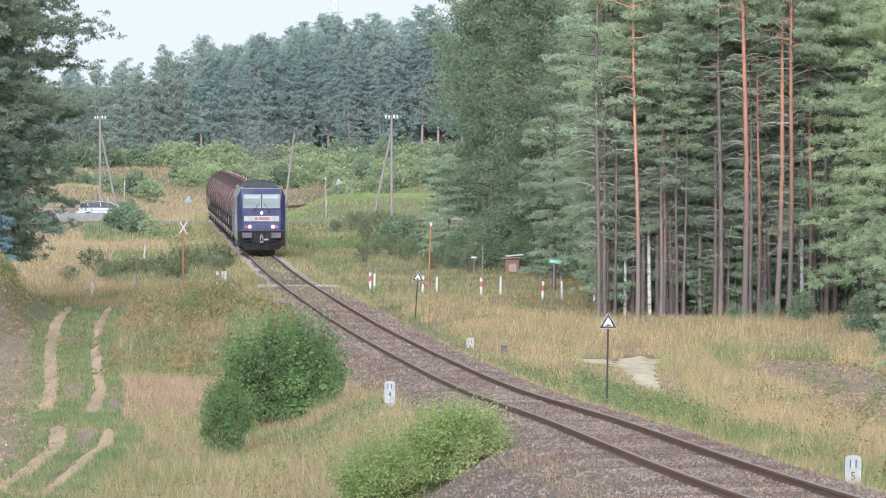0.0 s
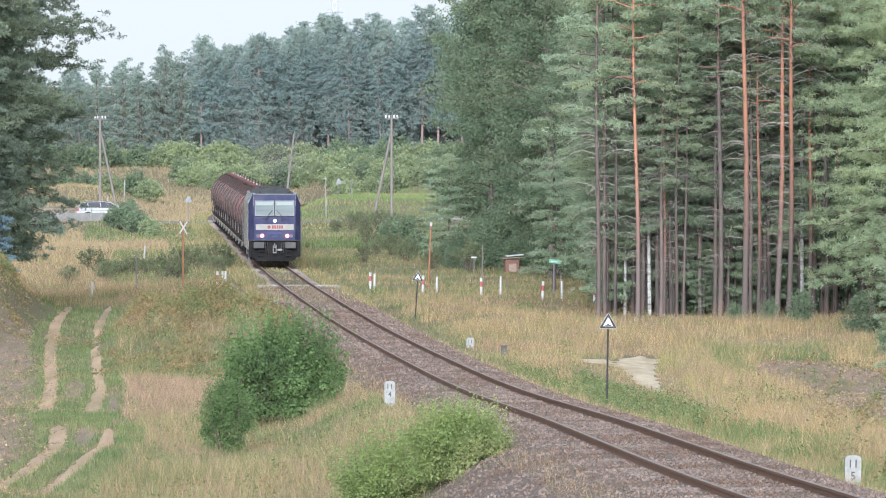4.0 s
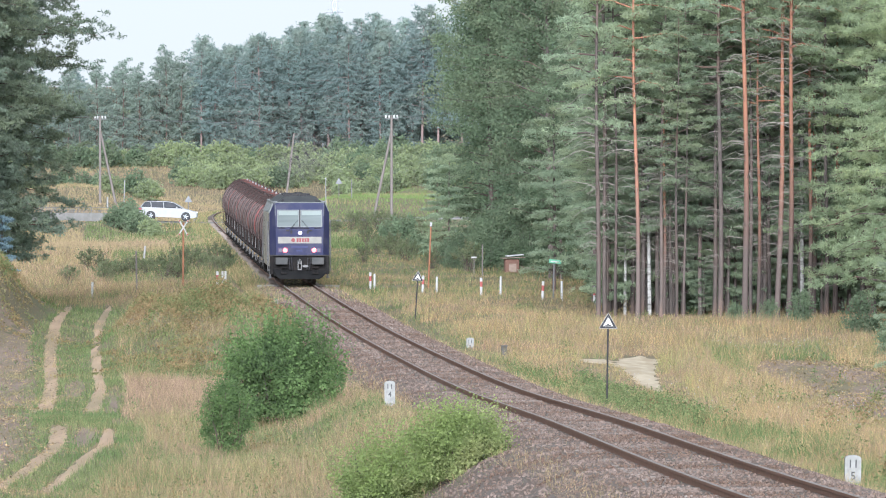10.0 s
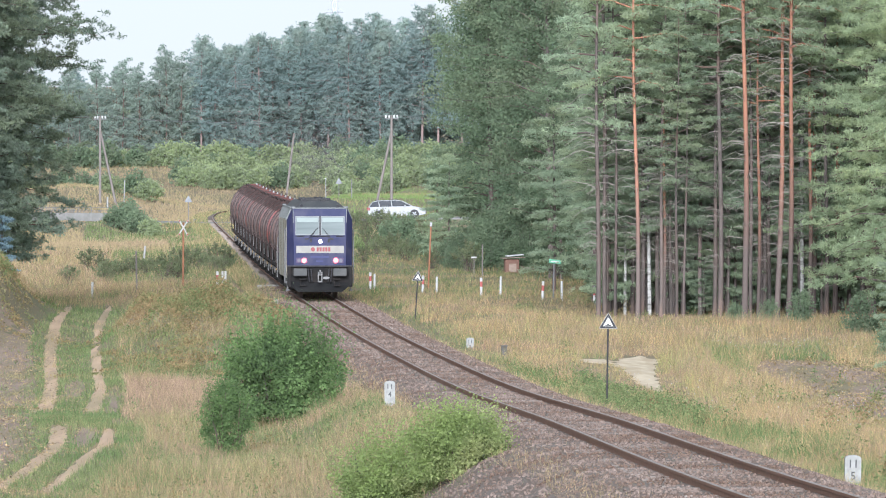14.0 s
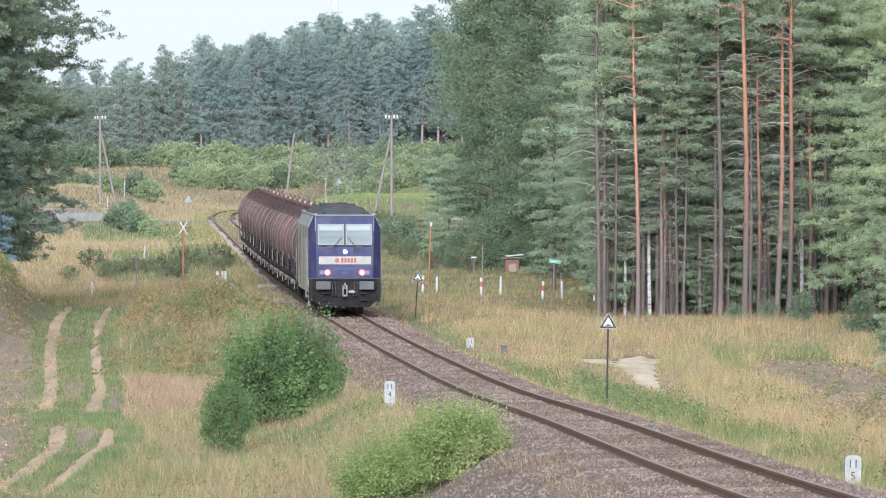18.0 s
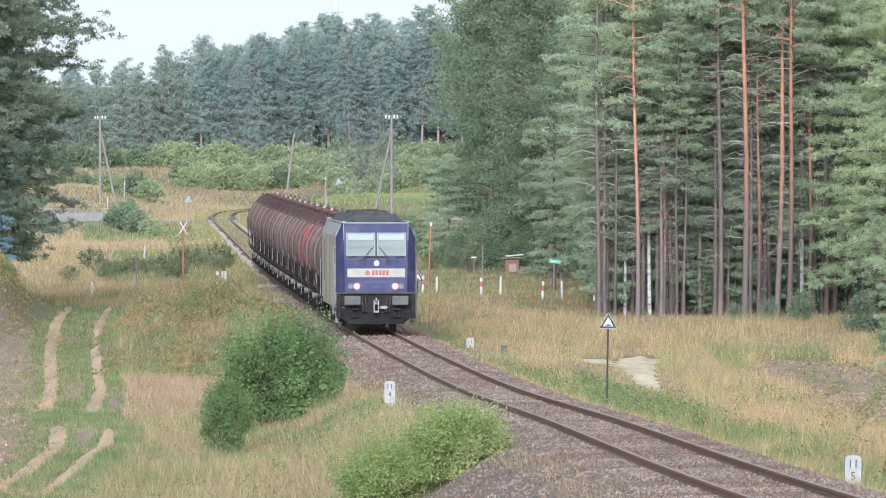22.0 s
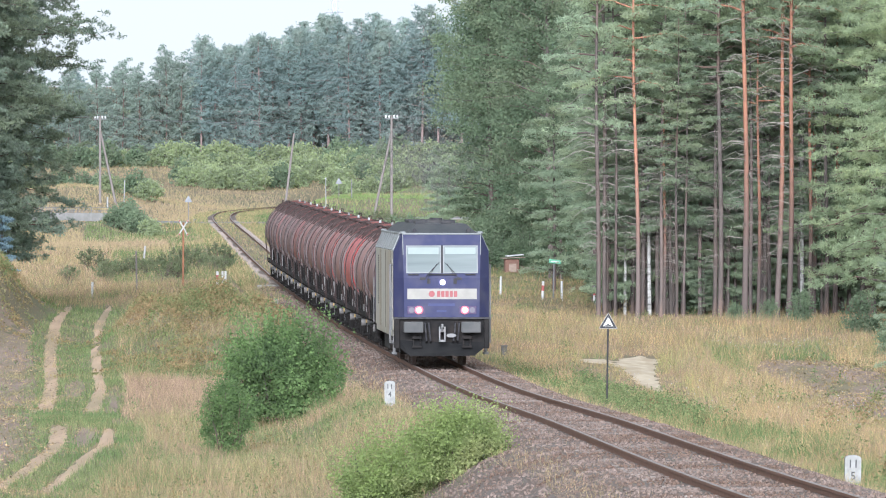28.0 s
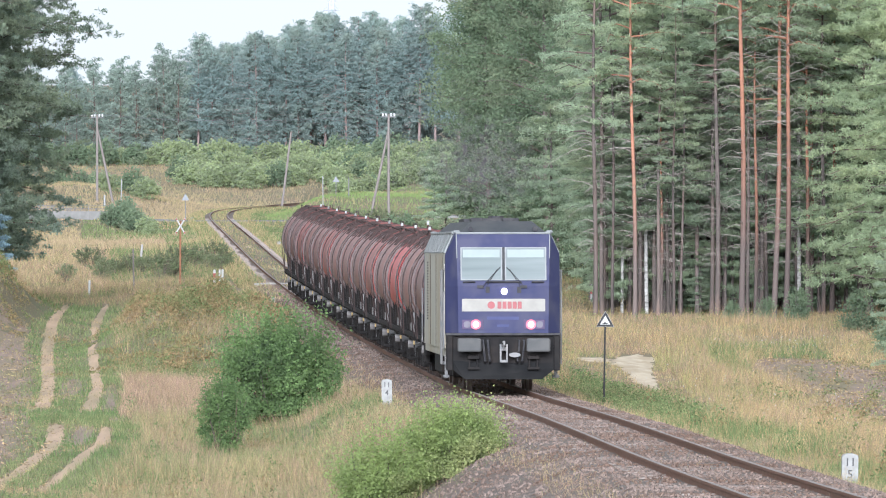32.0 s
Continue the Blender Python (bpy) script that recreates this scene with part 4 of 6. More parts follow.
def pine_meshes(rng, H, r, base, spread, clumps, size, dead=40, bark=PINEBARK, needle=NEEDLE, dense=1.0, per=8, slim=0.17, plain=False, layers=3.6, pad=0.24, crown="cone"):
    """A pine: bare trunk with dead whorls below, needle clumps on branches above."""
    kit, dry = Kit(), Kit()
    lean = rng.normal(0, 0.012, 2)
    def stem(z):
        return Vector((lean[0] * z + 0.06 * math.sin(z * 0.4 + lean[0] * 90), lean[1] * z, z))
    zs = np.linspace(-0.4, H, 14)
    kit.tube([stem(z) for z in zs], [r * (1.25 if z < 0.1 else 1.0) * (1 - 0.86 * max(z, 0) / H) + 0.012 for z in zs], 9)
    for _ in range(dead):
        z = rng.uniform(2.2, base + 1.5)
        a = rng.uniform(0, math.tau)
        l = rng.uniform(0.35, 1.0) * (0.5 + 1.7 * min(1, z / base))
        p = stem(z)
        limb(dry, p, p + Vector((math.cos(a) * l, math.sin(a) * l, rng.uniform(-0.15, 0.35) * l)), 0.018, 0.005, rng, 0.18, 4, 3)
    pts = []
    nb = max(10, int((H - base) * layers * dense))
    for i in range(nb):
        f = (i + rng.random()) / nb
        z = base + (H - base) * f
        a = i * 2.4 + rng.normal(0, 0.4)
        if crown == "round":
            l = spread * (0.5 + 0.5 * math.sin(math.pi * (0.12 + 0.76 * f))) * rng.uniform(0.5, 1.12)
        else:
            l = spread * (0.35 + 0.65 * math.sin(math.pi * min(1, 0.22 + 0.78 * (1 - f)) * 0.62)) * rng.uniform(0.55, 1.1)
        if f > 0.9:
            l *= 0.55
        p = stem(z)
        e = p + Vector((math.cos(a) * l, math.sin(a) * l, rng.uniform(-0.1, 0.45) * l * (0.3 + f)))
        way = limb(kit, p, e, 0.04 * (1.1 - f) + 0.01, 0.007, rng, 0.1, 2 if plain else 4, 3 if plain else 4)
        for _ in range(max(4, int(clumps / nb))):
            g = rng.uniform(0.22, 1.05) ** 0.75
            q = p.lerp(e, g)
            k = way[min(len(way) - 1, int(g * (len(way) - 1)))]
            q = q.lerp(k, 0.5)
            sp = 0.14 + 0.26 * l * 0.3
            pts.append((q.x + rng.normal(0, sp), q.y + rng.normal(0, sp), q.z + rng.normal(0, sp * pad)))
    pts = np.array(pts)
    c = np.repeat(pts, per, axis=0) + rng.normal(0, size * 0.5, (len(pts) * per, 3)) * np.array([1, 1, 0.5])
    return kit.mesh("trunk", bark, True), (dry.mesh("dead_branch_whorl", TWIG) if dead else None), soup("crown", needles(c, size, rng, slim * 1.35), 3, needle)


def leafy_meshes(rng, H, r, base, spread, n, size, bark=GREYBARK, leaf=LEAF, droop=0.0, lobes=46, fork=True):
    """A broad-leaved tree: forked limbs with leaf clumps about their ends."""
    kit = Kit()
    zs = np.linspace(-0.4, H * 0.9, 10)
    bend = rng.normal(0, 0.25, 2)
    def stem(z):
        return Vector((bend[0] * math.sin(z / H * 3), bend[1] * math.sin(z / H * 2.4), z))
    kit.tube([stem(z) for z in zs], [r * (1 - 0.9 * max(z, 0) / H) + 0.012 for z in zs], 8)
    ends = []
    for i in range(lobes):
        f = (i + rng.random()) / lobes
        z = base + (H - base) * f
        a = i * 2.4 + rng.normal(0, 0.5)
        l = spread * math.sqrt(max(0.06, 1 - (2 * min(f * 1.05, 1) - 0.82) ** 2 / 1.5)) * rng.uniform(0.5, 1.12)
        p = stem(min(z, H * 0.88) * 0.9)
        e = Vector((p.x + math.cos(a) * l, p.y + math.sin(a) * l, z + rng.normal(0, 0.3)))
        limb(kit, p, e, 0.05 * (1.1 - f), 0.01, rng, 0.05, 4, 4)
        ends.append((e, l))
        ends.append((p.lerp(e, 0.6), l))
    k = n // len(ends)
    cs = []
    for e, l in ends:
        sp = max(0.16, 0.26 * spread * rng.uniform(0.55, 1.2))
        q = rng.normal(0, 1, (k, 3))
        q *= (rng.random(k) ** 0.4 / np.linalg.norm(q, axis=1))[:, None] * sp * np.array([1.25, 1.25, 0.72])
        cs.append(np.array(e)[None] + q)
    return kit.mesh("trunk", bark, True), soup("crown", leaves(np.concatenate(cs), size, rng, 0.62, droop), 4, leaf)


def bush_meshes(rng, h, rx, n, size, leaf, lumps=26, shell=0.5, stems=16, shoots=0):
    """A rounded wild bush: a lumpy dome of leaves on many thin stems."""
    kit = Kit()
    for _ in range(stems):
        a, l = rng.uniform(0, math.tau), rng.uniform(0.35, 0.85) * rx
        limb(kit, (0.1 * math.cos(a), 0.1 * math.sin(a), -0.2), (l * math.cos(a), l * math.sin(a), h * rng.uniform(0.5, 0.85)), 0.025, 0.006, rng, 0.0, 4, 4)
    cs = []
    for _ in range(lumps):
        d = unit(1, rng)[0]
        low = rng.random() < 0.3
        d[2] = -0.62 if low else abs(d[2]) * 1.15 - 0.3
        far = rng.uniform(0.45, 0.95) if shoots else rng.uniform(0.62, 0.84)
        c = np.array([d[0] * rx * far, d[1] * rx * far, h * (0.42 + 0.40 * d[2])])
        r = rng.uniform(0.5, 1.35) * rx * 1.75 / math.sqrt(lumps)
        q = unit(n // lumps, rng) * (shell + (1 - shell) * rng.random((n // lumps, 1))) * r
        cs.append(c + q * np.array([1.1, 1.1, 0.9 * h / (2 * rx) + 0.35]))
    core = unit(n // 4, rng) * (rng.random((n // 4, 1)) ** 0.4) * np.array([rx * 0.82, rx * 0.82, h * 0.44]) + np.array([0, 0, h * 0.42])
    c = np.concatenate(cs + [core])
    c = c[c[:, 2] > 0.02]
    tips = []
    for _ in range(shoots):
        d = unit(1, rng)[0]
        d[2] = abs(d[2]) * 0.9 + 0.1
        root = np.array([d[0] * rx * 0.8, d[1] * rx * 0.85, h * (0.35 + 0.5 * d[2])])
        out = d * 0.6 + np.array([0, 0, 0.5]) + rng.normal(0, 0.25, 3)
        l = rng.uniform(0.2, 0.55) * rx
        tips.append(root + out * (np.linspace(0, 1, 24)[:, None] * l) + rng.normal(0, 0.045, (24, 3)))
    if tips:
        c = np.concatenate([c] + tips)
    sprig = rng.random(len(c)) < 0.07
    c[sprig] *= 1 + 0.22 * rng.random((sprig.sum(), 1))
    return kit.mesh("trunk", GREYBARK, True), soup("crown", leaves(c, size, rng, 0.6, 0.1), 4, leaf)


def plant(name, label, category, meshes, x, y, scale=1.0, turn=0.0, group="", kind="", names=("trunk", "dead_branch_whorl", "crown"), sink=0.0, tilt=0.0):
    t = thing(name, label, category, pose(x, y, float(land(x, y)) - sink, 0, tilt, turn), group, kind)
    t.scale = (scale, scale, scale)
    for n, me in zip(names, meshes):
        if me is not None:
            o = part(n, me, None, t)
            if n == "dead_branch_whorl":
                tagged(o, kind="stuff")
    return t


def replant(src, x, y, scale, turn, label="", tilt=0.0, flat=1.0):
    c = copy_thing(src, pose(x, y, float(land(x, y)), 0, tilt, turn))
    c.scale = (scale * flat, scale * flat, scale)
    if label:
        tagged(c, label)
    return c


def woods():
    rng = np.random.default_rng(11)
    tall = "slender pine with an orange upper trunk and dead lower branches"
    greyp = "slender pine with a grey-brown trunk at the wood's edge"
    pines = [plant("pine_tree", tall, "pine tree", pine_meshes(rng, 20 + i, 0.104 + 0.008 * i, 10.6 + i * 0.8, 2.6, 760, 0.2, 90, PINEBARK, per=22, slim=0.12), 6.4 + 40 + 3 * i, 520, group="pines of the right wood") for i in range(2)]
    greys = [plant("pine_tree", greyp, "pine tree", pine_meshes(rng, 19 + i, 0.09 + 0.01 * i, 7.2 + i * 1.3, 2.5, 760, 0.2, 70, GREYBARK, per=22, slim=0.12), 50 + 3 * i, 526, group="pines of the right wood") for i in range(3)]
    thin = [plant("thin_pine_tree", "thin pale young pine with few branches", "pine tree", pine_meshes(rng, 16 + i, 0.05, 9.0, 1.6, 240, 0.2, 44, GREYBARK, per=18, slim=0.12), 60 + 3 * i, 520, group="pines of the right wood") for i in range(2)]
    birch = plant("birch_tree", "slim birch with white blotched bark", "birch tree", leafy_meshes(rng, 16, 0.075, 8.5, 1.7, 3400, 0.13, BIRCHBARK, LEAF, 0.2, 26), 70, 520, names=("trunk", "crown"))
    young = [plant("young_pine_tree", "dense young pine with foliage down to the ground", "pine tree", pine_meshes(rng, 9 + 2 * i, 0.1, 0.7, 2.1, 1000, 0.21, 0, GREYBARK, NEEDLE, per=20, slim=0.13), 76 + 3 * i, 520, group="young pines") for i in range(2)]
    oaks = [plant("oak_tree", "full green broad-leaved tree at the wood's edge", "tree", leafy_meshes(rng, 17 + 2 * i, 0.17, 1.5 + 0.8 * i, 3.6, 30000, 0.15, GREYBARK, LEAF, 0, 64), 84 + 5 * i, 520, names=("trunk", "crown"), group="broad-leaved trees") for i in range(2)]
    rowan = plant("broadleaf_shrub", "leafy green undergrowth shrub", "shrub", bush_meshes(rng, 3.2, 1.4, 2400, 0.17, LEAF, 26, stems=8), 100, 520, names=("trunk", "crown"), group="undergrowth shrubs")
    # the trunks that stand at the wood's edge: sideways, distance, kind, size, tilt
    edge = [(6.37, 397, "g", 1.02, -0.40), (6.86, 402, "t", 1.50, -0.20), (7.20, 399, "t", 1.10, 0.10), (7.65, 404, "b", 0.80, 0.90), (8.03, 396, "p", 0.90, -0.70), (8.34, 403, "g", 0.85, 0.10), (8.67, 403, "b", 1.00, -0.30), (9.01, 399, "g", 0.75, 0.15),
            (9.24, 402, "p", 0.66, 0.20), (9.50, 405, "g", 0.72, 0.00), (9.62, 397, "g", 0.62, -0.25), (10.09, 401, "t", 0.95, 1.20), (11.08, 406, "t", 1.50, 0.20), (11.32, 402, "g", 0.90, 0.30), (11.50, 399, "g", 0.95, -0.20), (12.05, 404, "t", 1.00, 0.50),
            (12.42, 407, "g", 0.72, 0.00), (12.37, 393, "p", 1.08, 0.15), (12.87, 400, "t", 1.30, -0.20), (13.05, 397, "p", 0.70, 0.25), (13.50, 404, "g", 0.85, -0.10), (13.75, 395, "p", 1.00, 1.60), (14.14, 393, "p", 1.04, 0.75), (15.07, 403, "b", 1.05, 0.20),
            (15.21, 399, "p", 0.85, 0.30), (15.53, 402, "p", 0.75, 0.50), (15.87, 398, "g", 0.80, -0.30), (16.33, 400, "p", 0.85, 1.00), (16.97, 403, "g", 0.80, 0.20), (17.39, 399, "g", 0.90, 0.00), (7.19, 410, "g", 0.55, 0.20), (8.09, 412, "g", 0.60, -0.30),
            (9.11, 414, "t", 1.30, 0.20), (10.20, 412, "p", 0.60, 0.10), (10.78, 413, "g", 0.66, 0.30), (11.13, 417, "g", 0.60, -0.20), (12.15, 414, "p", 0.60, 0.20), (12.82, 413, "g", 0.60, 0.10), (14.00, 412, "p", 0.62, -0.20), (14.52, 410, "g", 0.70, 0.10),
            (15.12, 412, "p", 0.70, 0.40), (16.10, 411, "p", 0.62, 0.20), (16.93, 409, "g", 0.66, -0.20)]
    src = {"p": pines, "g": greys, "t": thin, "b": [birch]}
    for i, (x, y, k, s, tilt) in enumerate(edge):
        replant(src[k][i % len(src[k])], x, y, s, rng.uniform(0, 360) if tilt == 0 else 0, tilt=tilt)
    for i in range(26):
        y = rng.uniform(416, 470)
        q = rng.random()
        replant((greys if q < 0.5 else thin if q < 0.85 else pines)[i % 2], rng.uniform(6.6, y * 0.044), y, rng.uniform(0.6, 0.95), rng.uniform(0, 360), tilt=rng.uniform(-0.8, 0.8))
    for i in range(12):
        y = rng.uniform(470, 570)
        replant((greys if i % 3 else pines)[i % 2], rng.uniform(9.0, y * 0.05), y, rng.uniform(0.8, 1.05), rng.uniform(0, 360))
    for i in range(10):
        y = rng.uniform(425, 560)
        replant(young[i % 2], rng.uniform(8, 24) * (0.4 + y / 690), y, rng.uniform(0.5, 1.0), rng.uniform(0, 360))
    # the leafy mass where the wood meets the crossing
    for x, y, s in ((2.9, 562, 1.0), (4.2, 570, 0.95), (5.8, 512, 1.05), (6.2, 515, 1.1), (3.9, 580, 1.15), (5.2, 560, 1.1), (7.6, 470, 0.95), (8.6, 530, 1.1), (10.8, 500, 1.1), (13.5, 540, 1.15), (17, 520, 1.1), (21, 540, 1.1), (3.4, 640, 0.9), (9.5, 600, 1.15)):
        replant(oaks[rng.integers(2)], x, y, s, rng.uniform(0, 360))
    for x, y, s in ((-0.4, 575, 0.55), (0.4, 560, 0.7), (5.4, 470, 0.9), (7.0, 455, 0.85), (9.0, 440, 0.7), (6.2, 505, 0.7)):
        replant(young[rng.integers(2)], x, y, s, rng.uniform(0, 360))
    for _ in range(46):
        y = rng.uniform(405, 520)
        replant(rowan, rng.uniform(7, 20) * (0.35 + y / 640), y, rng.uniform(0.35, 1.0), rng.uniform(0, 360))
    for x, y, s in ((1.2, 548, 0.8), (2.0, 552, 1.0), (2.9, 556, 1.1), (3.8, 560, 1.1), (4.8, 556, 1.1), (5.6, 550, 1.0), (6.4, 545, 1.0)):
        replant(rowan, x, y, s, rng.uniform(0, 360))
    # green thicket and a conifer where the field meets the wood on the near side
    for x, y, s in ((17.6, 400, 0.8), (19.4, 400, 0.9)):
        replant(oaks[rng.integers(2)], x, y, s, rng.uniform(0, 360))
    for x, y, s in ((14.4, 388, 0.5), (13.2, 391, 0.35), (11.9, 391, 0.28), (16.3, 372, 0.6), (15.9, 340, 0.45)):
        replant(rowan, x, y, s, rng.uniform(0, 360))
    replant(young[1], 14.25, 300, 0.42, 40, "small dark bushy conifer beside the dry field")
    replant(young[0], 10.95, 404, 0.3, 10, "small dark conifer among the trunks")
    # old conifer that hangs into view beside the cart track
    old = plant("old_pine_tree", "old dark pine with dense drooping branches", "pine tree", pine_meshes(rng, 22, 0.3, 1.7, 4.6, 7600, 0.2, 20, GREYBARK, OLDNEEDLE, per=27, dense=2.4, slim=0.19, pad=0.5, crown="round"), -20.9, 426)
    replant(old, -20.9, 440, 1.08, 130)
    replant(old, -22.3, 418, 0.95, 250)
    side = plant("bushy_pine_tree", "bushy pine with light green drooping branches", "pine tree", pine_meshes(rng, 18, 0.2, 1.2, 3.7, 2700, 0.19, 20, GREYBARK, LIGHTNEEDLE, per=26, dense=1.5, slim=0.13), 18.0, 374, group="bushy pines")
    for x, y, s, r in ((19.2, 360, 0.95, 70), (18.7, 344, 0.8, 200), (17.6, 396, 1.05, 300), (19.6, 392, 1.05, 20)):
        replant(side, x, y, s, r)
    for x, y, s in ((7.6, 414, 1.2), (9.3, 421, 1.35), (10.8, 426, 1.0), (11.9, 416, 1.3), (13.4, 422, 1.2), (15.2, 418, 1.35), (16.5, 424, 1.2), (8.4, 432, 1.4), (12.6, 436, 1.4)):
        replant(young[int(rng.integers(2))], x, y, s, rng.uniform(0, 360))
    under = plant("leafy_pine_tree", "pine with a full green crown inside the wood", "pine tree", pine_meshes(rng, 14.5, 0.09, 4.2, 2.7, 1300, 0.2, 16, GREYBARK, NEEDLE, per=20, dense=1.2, slim=0.12), 8.0, 405, group="pines of the right wood")
    for x, y, s in ((6.9, 408, 0.95), (9.0, 404, 1.0), (10.0, 409, 1.1), (10.8, 404, 0.95), (11.9, 406, 1.05), (12.9, 409, 1.1), (13.4, 404, 0.9), (14.7, 408, 1.1), (15.6, 406, 1.0), (16.8, 408, 1.1), (8.0, 416, 1.1), (11.2, 417, 1.15), (14.0, 418, 1.15), (11.6, 403, 0.8), (12.3, 405, 0.75), (8.6, 405, 0.8), (9.7, 405, 0.75), (7.3, 405, 0.8), (14.1, 406, 0.8), (15.0, 404, 0.8), (12.0, 412, 1.2), (9.3, 413, 1.2)):
        replant(under, x, y, s, rng.uniform(0, 360))
    for i in range(9):
        replant(under, 7.2 + 1.1 * i + rng.uniform(-0.4, 0.4), rng.uniform(401, 407), rng.uniform(0.6, 0.95), rng.uniform(0, 360))
    for i in range(20):
        replant(young[i % 2], 6.9 + 0.56 * i + rng.uniform(-0.2, 0.2), rng.uniform(404, 411), rng.uniform(0.45, 1.25), rng.uniform(0, 360))
    sp = plant("blue_spruce", "small blue-grey spruce beside the old pine", "spruce", pine_meshes(rng, 4.6, 0.06, 0.3, 1.3, 700, 0.17, 0, GREYBARK, SPRUCE, per=14), -19.4, 422, scale=0.55)
    # far wood behind the fields; its materials carry the haze in their colours
    fars = [plant("far_pine_tree", "tall pine of the far wood, distance haze put into its colours", "pine tree", pine_meshes(rng, 18 + i, 0.2, (0.8, 2.6, 5.0)[i], 3.5, 800, 0.36, 0, FARBARK, FARNEEDLE, per=13, slim=0.27, plain=True, layers=6.5, pad=1.1, crown="round"), -80 + 4 * i, 1420, group="far wood") for i in range(3)]
    farb = [plant("far_birch_tree", "pale birch of the far wood, haze put into its leaf colour", "birch tree", leafy_meshes(rng, 17, 0.14, 2.5, 2.6, 4200, 0.3, GREYBARK, FARBIRCH, 0.25, 40), -90, 1420, names=("trunk", "crown"), group="far wood")]
    tops = [(-48, 12.5), (-44, 13.5), (-40, 13.5), (-34, 16.5), (-28, 16), (-25, 18), (-20, 18), (-10, 19.5), (0, 20), (6, 20)]
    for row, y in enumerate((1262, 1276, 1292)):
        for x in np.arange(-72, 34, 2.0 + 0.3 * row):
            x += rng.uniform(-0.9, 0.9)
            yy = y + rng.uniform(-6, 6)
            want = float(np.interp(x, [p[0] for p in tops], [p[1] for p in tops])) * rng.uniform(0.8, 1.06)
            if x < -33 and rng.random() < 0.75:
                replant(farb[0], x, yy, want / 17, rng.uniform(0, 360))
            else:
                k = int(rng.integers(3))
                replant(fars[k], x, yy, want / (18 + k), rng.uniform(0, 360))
    # bushes along the far line and the road
    bush = [plant("hedge_bush", "light green wild bush by the far line", "bush", bush_meshes(rng, 2.8, 1.7, 1000, 0.3, FARLEAF, 22, stems=4), -60, 1150, names=("trunk", "crown"), group="far bushes"),
            plant("hedge_bush", "green wild bush by the far line", "bush", bush_meshes(rng, 3.0, 1.6, 1100, 0.3, LEAF, 18, stems=5), -64, 1150, names=("trunk", "crown"), group="far bushes")]
    scrub = [plant("scrub_bush", "thin olive-brown scrub with bare twigs", "shrub", bush_meshes(rng, 2.4, 1.3, 520 + 260 * i, 0.16, SCRUB, 24, 0.2, stems=26, shoots=40), -66 - 4 * i, 1150, names=("trunk", "crown"), group="scrub") for i in range(2)]
    for _ in range(16):
        y, x = rng.uniform(528, 570), rng.uniform(0.5, 9.5)
        replant(rowan if rng.random() < 0.6 else scrub[0], x, y + (14 if 2.2 < x < 5.2 else 0), rng.uniform(0.45, 0.8), rng.uniform(0, 360))
    for x in np.arange(-31, 5, 1.1):
        for y in (1162, 1185, 1212) if x > -19 else (1150, 1185):
            replant(bush[int(rng.random() < 0.22)], x + rng.uniform(-0.8, 0.8), y + rng.uniform(-12, 12), rng.uniform(0.8, 1.3), rng.uniform(0, 360))
    for x in np.arange(-70, 30, 1.9):
        replant(bush[int(rng.integers(2))], x, 1246 + rng.uniform(-5, 5), rng.uniform(0.9, 1.4), rng.uniform(0, 360))
    for x in np.arange(-52, -31, 1.3):
        replant(bush[int(rng.integers(2))], x + rng.uniform(-0.8, 0.8), 1050 + rng.uniform(-25, 25), rng.uniform(0.6, 1.0), rng.uniform(0, 360))
    for x, y, s in ((-29.5, 960, 0.9), (-31, 965, 1.0), (-33, 955, 0.8), (-24.9, 752, 0.85), (-24.2, 745, 0.8), (-23.4, 738, 0.7), (-22.4, 730, 0.55), (-25.4, 742, 0.6), (-21.6, 722, 0.4), (-7.2, 756, 0.75), (-6.2, 760, 0.8), (-5.0, 755, 0.9), (-4.0, 750, 0.85), (-8.2, 740, 0.55),
                    (-3.0, 752, 0.8), (-2.0, 740, 0.75), (-3.8, 690, 0.8), (-2.6, 670, 0.9), (-5.2, 660, 0.7), (-1.2, 650, 0.9), (-0.4, 640, 0.8), (-1.5, 600, 0.7), (-3.2, 600, 0.75), (-4.2, 610, 0.6), (-2.2, 570, 0.7), (0.2, 570, 0.8), (1.0, 545, 0.6), (-4.6, 560, 0.5), (-0.6, 540, 0.6)):
        q = rng.random()
        replant(scrub[int(rng.integers(2))] if x > -9 and y < 900 and q < 0.6 else bush[1 if y < 700 else int(rng.integers(2))], x, y, s * (0.8 if x > -9 and y < 900 else 1.0), rng.uniform(0, 360))
    # low dark shrubs beyond the crossing, on the left
    for _ in range(17):
        x, y = rng.uniform(-21.5, -11.8), rng.uniform(505, 560)
        replant(scrub[int(rng.integers(2))], x, y, rng.uniform(0.3, 0.6), rng.uniform(0, 360), "low thin shrub in the dry field", flat=1.25)


def near_bushes():
    rng = np.random.default_rng(5)
    names = ("trunk", "crown")
    plant("dark_green_bush", "large dense dark green leafy bush beside the track", "bush", bush_meshes(rng, 2.95, 1.72, 34000, 0.085, BUSHLEAF, 85, 0.5, shoots=320), -4.4, 264, names=names)
    plant("dark_green_bush", "smaller dark bush next to the large one", "bush", bush_meshes(rng, 2.0, 0.7, 8000, 0.058, BUSHLEAF, 55, 0.2, shoots=170), -5.4, 240, names=names)
    plant("light_green_bush", "bright light green bush on the embankment", "bush", bush_meshes(rng, 1.42, 1.0, 24000, 0.05, LIGHTLEAF, 44, 0.5, shoots=340), 0.3, 181, names=names)
    plant("light_green_bush", "low yellow-green bush in the grass", "bush", bush_meshes(rng, 1.75, 1.15, 24000, 0.052, LIGHTLEAF, 46, 0.5, shoots=380), -0.95, 184, names=names)



woods()
near_bushes()


